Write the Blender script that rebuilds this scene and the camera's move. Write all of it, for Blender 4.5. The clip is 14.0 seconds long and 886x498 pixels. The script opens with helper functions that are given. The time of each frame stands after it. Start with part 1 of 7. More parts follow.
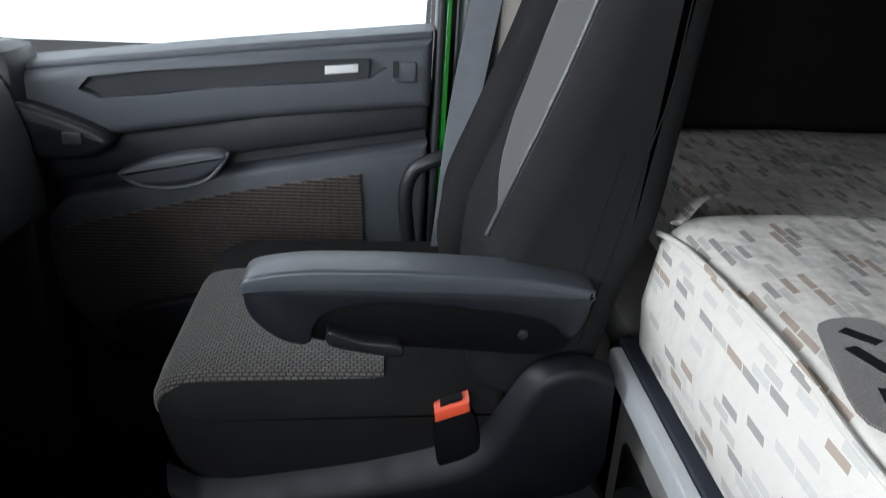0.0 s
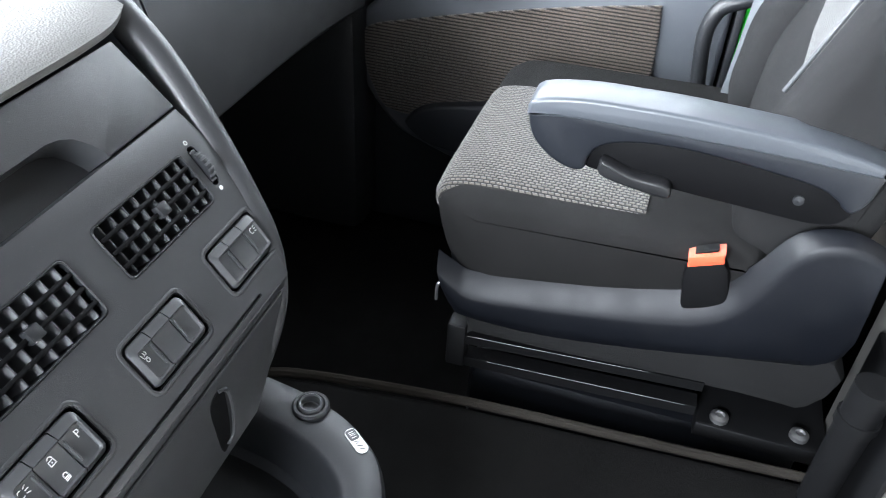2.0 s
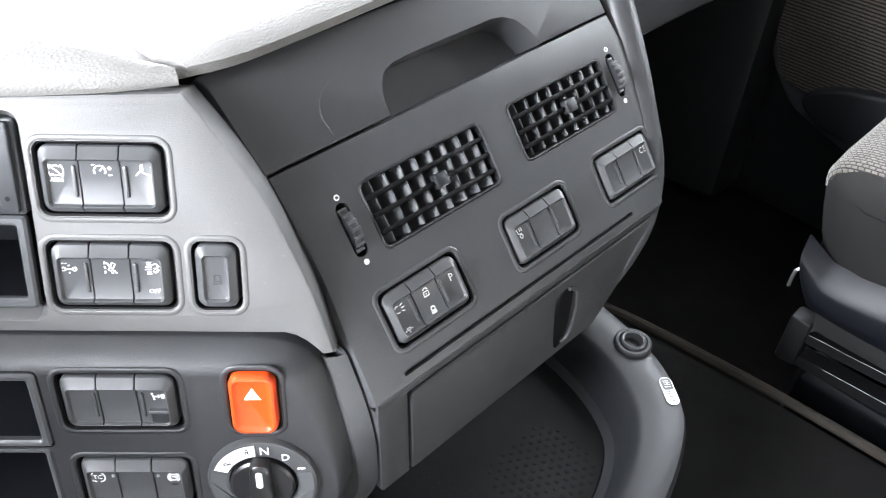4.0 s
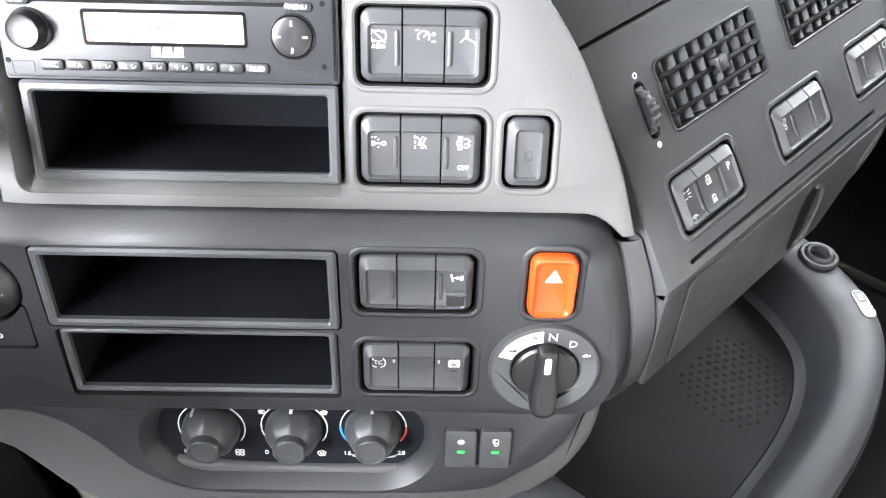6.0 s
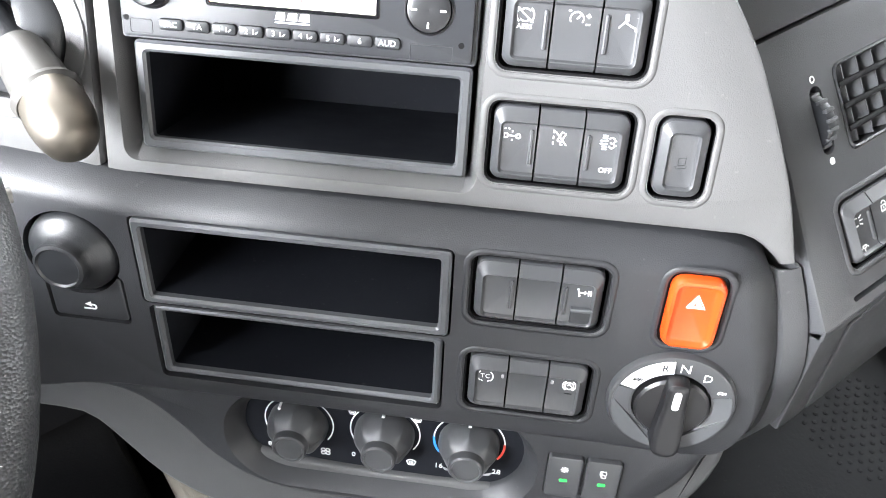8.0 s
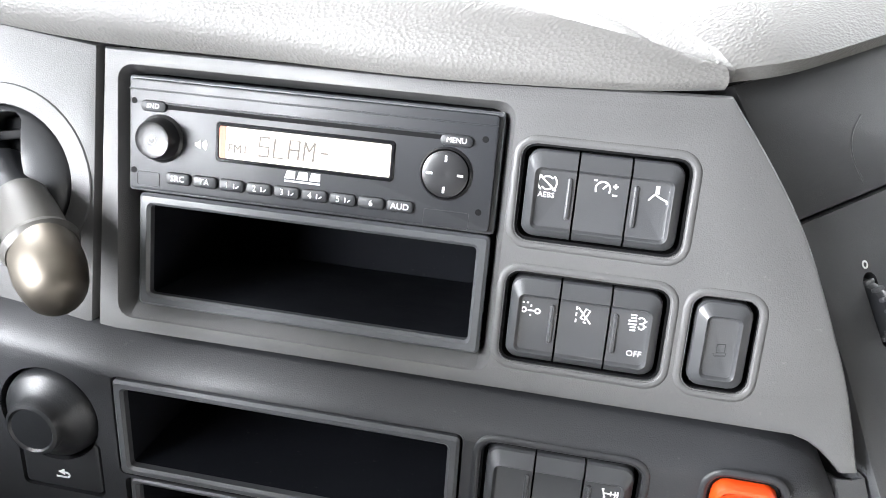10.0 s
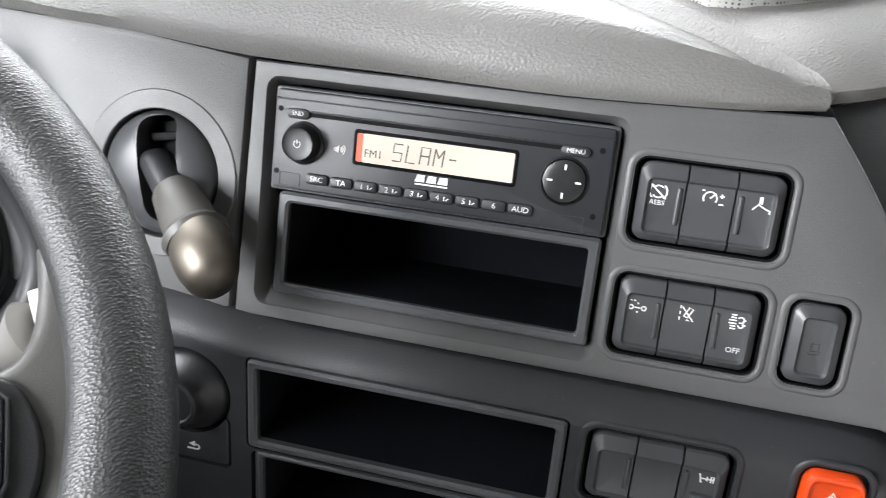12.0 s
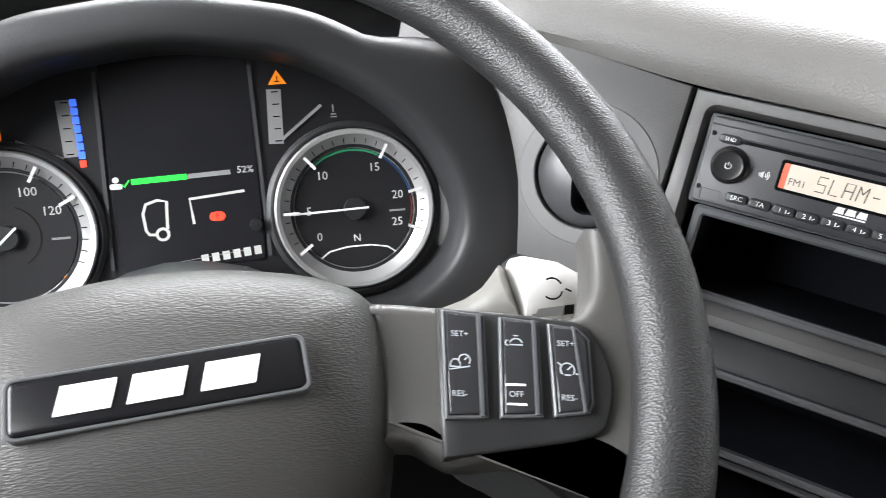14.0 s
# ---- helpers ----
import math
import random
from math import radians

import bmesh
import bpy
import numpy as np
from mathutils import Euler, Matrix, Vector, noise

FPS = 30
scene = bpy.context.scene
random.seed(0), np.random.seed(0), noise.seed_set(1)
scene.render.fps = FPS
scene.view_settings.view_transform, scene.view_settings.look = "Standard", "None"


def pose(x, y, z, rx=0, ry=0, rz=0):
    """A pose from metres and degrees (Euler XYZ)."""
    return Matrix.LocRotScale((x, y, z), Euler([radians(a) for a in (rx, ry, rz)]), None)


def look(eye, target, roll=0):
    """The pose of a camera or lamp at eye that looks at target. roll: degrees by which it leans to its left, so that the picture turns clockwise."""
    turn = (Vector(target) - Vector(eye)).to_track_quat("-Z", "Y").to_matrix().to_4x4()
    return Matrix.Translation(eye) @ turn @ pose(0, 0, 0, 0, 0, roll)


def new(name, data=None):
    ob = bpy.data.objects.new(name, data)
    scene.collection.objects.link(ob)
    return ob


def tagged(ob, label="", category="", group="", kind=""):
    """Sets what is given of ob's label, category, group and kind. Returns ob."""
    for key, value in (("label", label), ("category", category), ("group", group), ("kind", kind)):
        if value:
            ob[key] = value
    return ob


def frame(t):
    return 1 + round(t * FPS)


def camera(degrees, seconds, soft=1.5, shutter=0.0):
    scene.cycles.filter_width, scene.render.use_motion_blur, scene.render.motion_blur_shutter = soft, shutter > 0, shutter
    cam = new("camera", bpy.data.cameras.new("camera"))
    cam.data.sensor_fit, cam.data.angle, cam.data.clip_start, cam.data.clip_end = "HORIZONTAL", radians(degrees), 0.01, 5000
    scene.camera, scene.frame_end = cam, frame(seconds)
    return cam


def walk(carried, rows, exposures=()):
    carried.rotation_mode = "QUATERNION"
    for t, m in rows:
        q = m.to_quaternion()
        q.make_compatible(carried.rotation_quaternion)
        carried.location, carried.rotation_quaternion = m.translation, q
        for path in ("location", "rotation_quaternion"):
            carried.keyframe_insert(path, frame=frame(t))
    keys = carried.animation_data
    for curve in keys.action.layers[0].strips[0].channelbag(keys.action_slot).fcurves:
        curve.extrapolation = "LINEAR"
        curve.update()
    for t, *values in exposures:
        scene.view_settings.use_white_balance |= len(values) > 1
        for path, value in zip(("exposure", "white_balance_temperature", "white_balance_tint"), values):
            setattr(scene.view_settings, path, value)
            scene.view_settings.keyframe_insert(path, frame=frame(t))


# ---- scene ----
cam = camera(58.1, 14.0, soft=0.6, shutter=0.25)
PATH = [
    (0, (-0.029, 0.087, 1.53), (1.799, -0.078, 0.735), 3.4),
    (0.5, (-0.043, 0.081, 1.551), (1.657, 0.018, 0.5), 3.9),
    (1, (-0.053, 0.089, 1.556), (1.566, 0.143, 0.383), 4.0),
    (1.5, (-0.068, 0.089, 1.559), (1.51, 0.366, 0.362), 3.7),
    (2, (-0.073, 0.095, 1.556), (1.465, 0.52, 0.35), 3.5),
    (2.5, (-0.081, 0.098, 1.553), (1.409, 0.656, 0.342), 3.3),
    (3, (-0.096, 0.106, 1.538), (1.28, 0.868, 0.302), 3.2),
    (3.5, (-0.112, 0.112, 1.533), (1.073, 1.058, 0.229), 2.8),
    (4, (-0.120, 0.119, 1.526), (0.966, 1.169, 0.215), 2.5),
    (4.2, (-0.133, 0.122, 1.524), (0.932, 1.193, 0.213), 2.1),
    (6.3, (-0.271, 0.25, 1.473), (0.707, 1.251, 0.044), 2.0),
    (6.5, (-0.275, 0.259, 1.471), (0.689, 1.261, 0.033), 1.9),
    (7, (-0.287, 0.275, 1.462), (0.645, 1.306, 0.024), 1.4),
    (7.5, (-0.28, 0.278, 1.457), (0.581, 1.366, 0.017), 1.2),
    (8, (-0.253, 0.279, 1.447), (0.571, 1.408, 0.017), 1.2),
    (8.5, (-0.241, 0.287, 1.431), (0.538, 1.506, 0.049), 1.2),
    (9, (-0.219, 0.301, 1.422), (0.606, 1.641, 0.187), 0.9),
    (9.2, (-0.217, 0.301, 1.418), (0.64, 1.702, 0.276), 0.8),
    (11.3, (-0.267, 0.288, 1.437), (0.641, 1.696, 0.346), 2.1),
    (11.5, (-0.277, 0.292, 1.436), (0.645, 1.695, 0.349), 2.4),
    (12, (-0.282, 0.288, 1.439), (0.546, 1.751, 0.355), 1.7),
    (12.5, (-0.303, 0.284, 1.45), (0.354, 1.834, 0.369), 1.9),
    (13, (-0.346, 0.278, 1.46), (0.2, 1.87, 0.38), 2.3),
    (13.5, (-0.397, 0.275, 1.467), (0.062, 1.894, 0.385), 2.4),
    (14, (-0.449, 0.282, 1.468), (-0.005, 1.906, 0.389), 2.7),
]
EXPOSURES = [(0.0, -1.62, 6100, 9), (0.5, -1.02, 6050, 9), (1.0, -0.45, 6000, 9), (1.5, 0.15, 6020, 9), (2.0, 0.7, 6050, 10), (3.0, 1.35, 6150, 11), (4.0, 1.17, 6300, 12), (6.5, 1.58, 6450, 12), (7.5, 1.42, 6420, 12), (8.5, 1.42, 6400, 12), (9.2, 1.22, 6400, 12), (11.5, -0.36, 6450, 12), (14.0, -0.38, 6550, 12)]
walk(cam, [(t, look(e, g, r)) for t, e, g, r in PATH], EXPOSURES)

# ---- light ----
world = bpy.data.worlds.new("overcast_sky")
scene.world = world
world.use_nodes = True
wn, wl = world.node_tree.nodes, world.node_tree.links
sky = wn.new("ShaderNodeTexSky")
sky.sky_type, sky.sun_disc = "NISHITA", False
sky.sun_elevation, sky.sun_rotation = radians(50), radians(-14)
sky.air_density, sky.dust_density, sky.ozone_density = 1.0, 4.0, 1.0
wn["Background"].inputs["Strength"].default_value = 0.13
wl.new(sky.outputs["Color"], wn["Background"].inputs["Color"])

sun = new("sun", bpy.data.lights.new("sun", "SUN"))
sun.data.energy, sun.data.angle, sun.data.color = 1.2, radians(15), (1.0, 0.97, 0.93)
sun.matrix_world = look((-2, 9, 11), (0, 0.6, 1.2))


def window_light(name, eye, target, w, h, power):
    lamp = new(name, bpy.data.lights.new(name, "AREA"))
    lamp.data.shape, lamp.data.size, lamp.data.size_y = "RECTANGLE", w, h
    lamp.data.energy, lamp.data.color = power, (0.95, 0.98, 1.0)
    lamp.matrix_world = look(eye, target)
    return lamp


window_light("windscreen_daylight", (0.15, 1.62, 2.0), (0.1, 0.2, 1.2), 2.1, 0.8, 155)
window_light("driver_window_daylight", (-1.25, 0.58, 1.72), (0.3, 0.35, 1.1), 0.74, 0.66, 86)
window_light("passenger_window_daylight", (1.475, 0.46, 1.60), (0.3, 0.40, 1.35), 0.92, 0.70, 12)

# ---- materials ----
def nodes_of(name):
    m = bpy.data.materials.new(name)
    m.use_nodes = True
    nt = m.node_tree
    return m, nt, nt.nodes["Principled BSDF"]


def coords(nt, scale=(1, 1, 1), rot=(0, 0, 0), kind="Object"):
    tc = nt.nodes.new("ShaderNodeTexCoord")
    mp = nt.nodes.new("ShaderNodeMapping")
    mp.inputs["Scale"].default_value = scale
    mp.inputs["Rotation"].default_value = rot
    nt.links.new(tc.outputs[kind], mp.inputs["Vector"])
    return mp.outputs["Vector"]


def noise_of(nt, vec, scale, detail=4, rough=0.55):
    n = nt.nodes.new("ShaderNodeTexNoise")
    n.inputs["Scale"].default_value, n.inputs["Detail"].default_value, n.inputs["Roughness"].default_value = scale, detail, rough
    nt.links.new(vec, n.inputs["Vector"])
    return n.outputs["Fac"]


def ramp(nt, fac, stops, constant=False):
    r = nt.nodes.new("ShaderNodeValToRGB")
    r.color_ramp.interpolation = "CONSTANT" if constant else "LINEAR"
    els = r.color_ramp.elements
    while len(els) < len(stops):
        els.new(0.5)
    for el, (pos, col) in zip(els, stops):
        el.position = pos
        el.color = (*col, 1) if len(col) == 3 else col
    nt.links.new(fac, r.inputs["Fac"])
    return r.outputs["Color"]


def math_of(nt, op, a, b=None):
    n = nt.nodes.new("ShaderNodeMath")
    n.operation = op
    for i, x in enumerate((a, b)):
        if x is None:
            continue
        if isinstance(x, (int, float)):
            n.inputs[i].default_value = x
        else:
            nt.links.new(x, n.inputs[i])
    return n.outputs[0]


def bump_of(nt, bsdf, height, strength, dist=0.001):
    b = nt.nodes.new("ShaderNodeBump")
    b.inputs["Strength"].default_value, b.inputs["Distance"].default_value = strength, dist
    nt.links.new(height, b.inputs["Height"])
    nt.links.new(b.outputs["Normal"], bsdf.inputs["Normal"])


def plastic(name, col, rough=0.5, grain=900, bump=0.25, vary=0.12, spec=0.5, squash=(1, 1, 1), dist=0.0006, dust=0.0):
    """Moulded plastic: fine pitted grain, faint smears in colour and gloss."""
    m, nt, b = nodes_of(name)
    v = coords(nt, squash)
    big = noise_of(nt, v, 9, 5)
    lo = tuple(c * (1 - vary) for c in col)
    hi = tuple(min(1, c * (1 + vary)) for c in col)
    c = ramp(nt, big, [(0.3, lo), (0.7, hi)])
    if dust:
        specks = ramp(nt, noise_of(nt, v, 260, 2), [(0.70, (0, 0, 0)), (0.78, (1, 1, 1))])
        mx = nt.nodes.new("ShaderNodeMix")
        mx.data_type = "RGBA"
        mx.inputs["B"].default_value = (0.45, 0.43, 0.4, 1)
        nt.links.new(math_of(nt, "MULTIPLY", specks, dust), mx.inputs["Factor"])
        nt.links.new(c, mx.inputs["A"])
        c = mx.outputs["Result"]
    nt.links.new(c, b.inputs["Base Color"])
    r = ramp(nt, noise_of(nt, v, 24, 3), [(0.3, (rough - 0.06,) * 3), (0.7, (rough + 0.06,) * 3)])
    nt.links.new(r, b.inputs["Roughness"])
    b.inputs["Specular IOR Level"].default_value = spec
    if bump:
        bump_of(nt, b, noise_of(nt, v, grain, 2), bump, dist)
    return m


def leather(name, col, rough, scale=330, bump=0.6, squash=(1, 1, 1), dist=0.0007, wander=0.0006):
    """Soft pad with a pebbled, slightly wrinkled grain."""
    m, nt, b = nodes_of(name)
    v = coords(nt, squash)
    vo = nt.nodes.new("ShaderNodeTexVoronoi")
    vo.feature = "F1"
    vo.inputs["Scale"].default_value = scale
    warp = nt.nodes.new("ShaderNodeTexNoise")
    warp.inputs["Scale"].default_value = 180
    nt.links.new(v, warp.inputs["Vector"])
    vm = nt.nodes.new("ShaderNodeVectorMath")
    vm.operation = "MULTIPLY_ADD"
    vm.inputs[1].default_value = (wander,) * 3
    nt.links.new(warp.outputs["Color"], vm.inputs[0])
    nt.links.new(v, vm.inputs[2])
    nt.links.new(vm.outputs[0], vo.inputs["Vector"])
    c = ramp(nt, noise_of(nt, v, 7, 5), [(0.3, tuple(x * 0.9 for x in col)), (0.7, tuple(x * 1.08 for x in col))])
    nt.links.new(c, b.inputs["Base Color"])
    b.inputs["Roughness"].default_value = rough
    bump_of(nt, b, vo.outputs["Distance"], bump, dist)
    return m


def weave(name, dark, light, rot, fx, fy, bump=0.8, kind="Object", thr=(0.35, 0.65)):
    """Woven seat cloth: two crossed ribs with coarse thread noise."""
    m, nt, b = nodes_of(name)
    v = coords(nt, (1, 1, 1), rot, kind)
    waves = []
    for axis, f in (("X", fx), ("Y", fy)):
        w = nt.nodes.new("ShaderNodeTexWave")
        w.bands_direction = axis
        w.inputs["Scale"].default_value = f
        w.inputs["Distortion"].default_value = 0.6
        w.inputs["Detail"].default_value = 1
        nt.links.new(v, w.inputs["Vector"])
        waves.append(w.outputs["Fac"])
    h = math_of(nt, "MULTIPLY", waves[0], waves[1])
    h = math_of(nt, "POWER", h, 0.5)
    n = noise_of(nt, v, 25, 4)
    fac = math_of(nt, "ADD", math_of(nt, "MULTIPLY", h, 0.8), math_of(nt, "MULTIPLY", n, 0.2))
    nt.links.new(ramp(nt, fac, [(thr[0], dark), (thr[1], light)]), b.inputs["Base Color"])
    b.inputs["Roughness"].default_value = 0.95
    b.inputs["Specular IOR Level"].default_value = 0.15
    b.inputs["Sheen Weight"].default_value = 0.3
    bump_of(nt, b, h, bump, 0.002)
    return m


def plain(name, col, rough=0.5, metal=0.0, spec=0.5, emit=0.0, vary=0.06):
    m, nt, b = nodes_of(name)
    c = ramp(nt, noise_of(nt, coords(nt), 30, 3), [(0.3, tuple(x * (1 - vary) for x in col)), (0.7, tuple(min(1, x * (1 + vary)) for x in col))])
    nt.links.new(c, b.inputs["Base Color"])
    b.inputs["Roughness"].default_value, b.inputs["Metallic"].default_value = rough, metal
    b.inputs["Specular IOR Level"].default_value = spec
    if emit:
        b.inputs["Emission Color"].default_value = (*col, 1)
        b.inputs["Emission Strength"].default_value = emit
    return m


M = {}
M["dash"] = plastic("dark_grey_dash_plastic", (0.0870, 0.0860, 0.0862), 0.44, 1400, 0.28, 0.06, dust=0.07)
M["plate"] = plastic("charcoal_console_plastic", (0.0205, 0.0212, 0.0235), 0.46, 1400, 0.28, 0.06, dust=0.06)
M["dash_top"] = leather("light_grey_dash_pad", (0.150, 0.147, 0.140), 0.5, 700, 0.6, (0.6, 1.0, 1), 0.0006, 0.0005)
# darker than the dash plastic to carry the shade on the rear-facing panels
M["lid"] = plastic("slate_grey_shaded_plastic", (0.040, 0.0408, 0.0432), 0.40, 1200, 0.25, 0.06, dust=0.05)
M["switch"] = plastic("black_switch_plastic", (0.048, 0.0492, 0.0520), 0.36, 1800, 0.12, 0.05)
# tone between lid and dash plastics, holding how brightly the lower trim is lit
M["trim"] = plastic("dash_plastic_trim_tone", (0.047, 0.0472, 0.0484), 0.45, 1400, 0.28, 0.06, dust=0.05)
M["black"] = plastic("black_plastic", (0.014, 0.015, 0.017), 0.42, 900, 0.15, 0.1)
# near-black so slots and seams look shaded; also used for black parts and print
M["gap"] = plastic("recess_shade_and_black", (0.003, 0.003, 0.0035), 0.6, 900, 0.1, 0.1, 0.12)
M["pocket"] = plastic("black_smooth_pocket", (0.0100, 0.0108, 0.0134), 0.5, 600, 0.05, 0.1, 0.04, dust=0.03)
M["frame"] = plastic("grey_pocket_frame_plastic", (0.066, 0.0685, 0.073), 0.34, 1200, 0.12, 0.05)
M["radio"] = plastic("anthracite_radio_plastic", (0.020, 0.0213, 0.0245), 0.4, 1800, 0.08, 0.05)
M["gloss"] = plain("gloss_black", (0.006, 0.006, 0.007), 0.20, 0.0, 0.28)
M["knob"] = plain("satin_black_knob", (0.012, 0.012, 0.013), 0.34)
M["cap"] = plain("pale_grey_cap", (0.70, 0.69, 0.67), 0.42)
M["white"] = plain("white_print", (0.75, 0.75, 0.74), 0.5)
M["dimprint"] = plain("grey_print", (0.28, 0.28, 0.28), 0.5)
M["lcd"] = plain("warm_lcd", (0.62, 0.555, 0.47), 0.25, emit=0.10)
M["lcd_red"] = plain("red_lcd_glow", (0.75, 0.16, 0.10), 0.25, emit=0.12)
M["lcd_ink"] = plain("lcd_ink", (0.12, 0.10, 0.08), 0.4)
M["orange"] = plain("orange_red_plastic", (0.64, 0.055, 0.006), 0.36)
M["buckle_red"] = plain("red_buckle_plastic", (0.80, 0.10, 0.045), 0.35)
M["silver"] = plain("satin_silver", (0.52, 0.52, 0.52), 0.36, 0.65)
M["chrome"] = plain("chrome", (0.75, 0.75, 0.75), 0.12, 1.0)
M["bronze"] = plain("satin_bronze_metal", (0.135, 0.120, 0.100), 0.46, 0.9, vary=0.2)
M["dial"] = plain("black_dial_face", (0.012, 0.012, 0.014), 0.4)
M["screen"] = plain("dark_screen", (0.014, 0.014, 0.0165), 0.25)
M["led_green"] = plain("green_light", (0.02, 0.62, 0.06), 0.4, emit=0.9)
M["led_red"] = plain("red_light", (0.9, 0.06, 0.03), 0.4, emit=1.4)
M["led_amber"] = plain("amber_light", (0.90, 0.24, 0.015), 0.4, emit=0.8)
M["led_blue"] = plain("blue_light", (0.05, 0.16, 0.95), 0.4, emit=1.4)
M["blue_mark"] = plain("blue_print", (0.03, 0.25, 0.75), 0.5)
M["red_mark"] = plain("red_print", (0.75, 0.06, 0.04), 0.5)
M["lit"] = plain("backlit_white", (0.55, 0.55, 0.53), 0.5, emit=0.13)
M["band_green"] = plain("dull_green_print", (0.02, 0.22, 0.10), 0.5)
M["band_blue"] = plain("dull_blue_print", (0.02, 0.07, 0.20), 0.5)
M["band_red"] = plain("dull_red_print", (0.16, 0.03, 0.025), 0.5)
M["wheel"] = leather("black_wheel_leather", (0.0125, 0.0127, 0.0131), 0.46, 900, 0.56, (0.75, 1.1, 1), 0.0005, 0.0003)
M["wheel"].node_tree.nodes["Principled BSDF"].inputs["Specular IOR Level"].default_value = 0.5
M["hub"] = leather("grey_hub_vinyl", (0.043, 0.0417, 0.0400), 0.42, 860, 0.4, (0.42, 1.6, 1), 0.0005, 0.0003)
M["hood"] = plastic("soft_black_hood_plastic", (0.028, 0.0284, 0.0298), 0.42, 1400, 0.3, 0.06, 0.35)
M["panel_black"] = plastic("satin_black_key_panel", (0.017, 0.0172, 0.0178), 0.38, 1400, 0.2, 0.06, 0.4)
M["key_print"] = plain("pale_key_print", (0.36, 0.38, 0.41), 0.5)
M["sleeve"] = plastic("taupe_lever_plastic", (0.062, 0.059, 0.054), 0.45, 1400, 0.2, 0.06)
M["spoke"] = plastic("taupe_grey_spoke_plastic", (0.054, 0.0525, 0.0495), 0.40, 1400, 0.25, 0.06)
M["arm_taupe"] = plastic("taupe_stalk_plastic", (0.155, 0.150, 0.138), 0.45, 1200, 0.12, 0.05)
M["stalk"] = plastic("light_grey_stalk_plastic", (0.22, 0.215, 0.20), 0.42, 1200, 0.12, 0.05)
M["key"] = plain("gloss_charcoal_key", (0.020, 0.020, 0.022), 0.16)
# one charcoal cloth in two tones: darker for shaded cushion sides, lighter for backrest
M["seat_cloth"] = plastic("charcoal_cloth_shaded", (0.0140, 0.0137, 0.0137), 0.95, 2200, 0.9, 0.12, 0.12, dist=0.0012)
M["back_cloth"] = plastic("charcoal_cloth_lit", (0.0200, 0.0200, 0.0204), 0.95, 2200, 0.9, 0.12, 0.12, dist=0.0012)
M["insert_back"] = weave("light_grey_woven_cloth", (0.022, 0.0215, 0.021), (0.095, 0.0925, 0.089), (radians(90), 0, 0), 120, 120, 0.4)
M["door_cloth"] = weave("brown_ribbed_cloth", (0.015, 0.012, 0.0105), (0.125, 0.098, 0.079), (0, radians(90), 0), 48, 150)
M["seat_shell"] = plastic("navy_black_seat_plastic", (0.0044, 0.0052, 0.0076), 0.46, 1200, 0.25, 0.08, 0.3)
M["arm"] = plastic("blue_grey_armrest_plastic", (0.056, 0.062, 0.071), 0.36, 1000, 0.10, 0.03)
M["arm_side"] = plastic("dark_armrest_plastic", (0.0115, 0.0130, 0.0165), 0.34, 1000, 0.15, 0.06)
M["steel"] = plain("dull_steel", (0.45, 0.45, 0.45), 0.35, 0.9)
M["rail_black"] = plain("black_painted_steel", (0.0065, 0.0066, 0.0072), 0.46, 0.2, 0.35)
M["belt"] = plain("grey_belt_webbing", (0.15, 0.16, 0.175), 0.55, vary=0.1)
M["door"] = plastic("blue_grey_door_plastic", (0.075, 0.081, 0.092), 0.48, 900, 0.3, 0.06)
M["door_dark"] = plastic("dark_door_plastic", (0.020, 0.0215, 0.026), 0.45, 900, 0.3, 0.08)
M["green"] = plain("bright_green_paint", (0.02, 0.42, 0.02), 0.25)
M["carpet"] = plastic("black_carpet", (0.0085, 0.0082, 0.0082), 0.95, 1500, 1.0, 0.3, 0.1, dist=0.003)
M["carpet_edge"] = plastic("brown_carpet_binding", (0.034, 0.030, 0.026), 0.95, 1500, 1.0, 0.25, 0.1, dist=0.002)
M["beige_carpet"] = plastic("grey_beige_carpet", (0.105, 0.095, 0.080), 0.95, 900, 1.0, 0.2, 0.1, dist=0.003)
M["rubber"] = plastic("black_rubber_mat", (0.0035, 0.0037, 0.0042), 0.6, 300, 0.5, 0.15, 0.15, dust=0.05)
M["tray"] = plastic("graphite_tray_plastic", (0.021, 0.022, 0.0245), 0.42, 900, 0.25, 0.06, 0.35)
M["wall"] = plastic("beige_wall_lining", (0.34, 0.31, 0.28), 0.9, 700, 0.5, 0.08, 0.2)
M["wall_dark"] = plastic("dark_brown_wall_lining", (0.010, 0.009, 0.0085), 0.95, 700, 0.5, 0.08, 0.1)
M["ceiling"] = plastic("grey_headliner", (0.19, 0.186, 0.177), 0.95, 700, 0.5, 0.05, 0.2)
M["bunk_base"] = plastic("grey_bunk_panel", (0.25, 0.24, 0.225), 0.7, 700, 0.4, 0.08)
M["rail"] = plain("pale_anodised_rail", (0.60, 0.62, 0.63), 0.38, 0.35)
M["navy"] = plain("navy_edge_strip", (0.02, 0.024, 0.035), 0.6)
M["tag"] = weave("grey_brown_label", (0.10, 0.09, 0.085), (0.17, 0.155, 0.145), (0, 0, 0), 200, 200, 0.2)


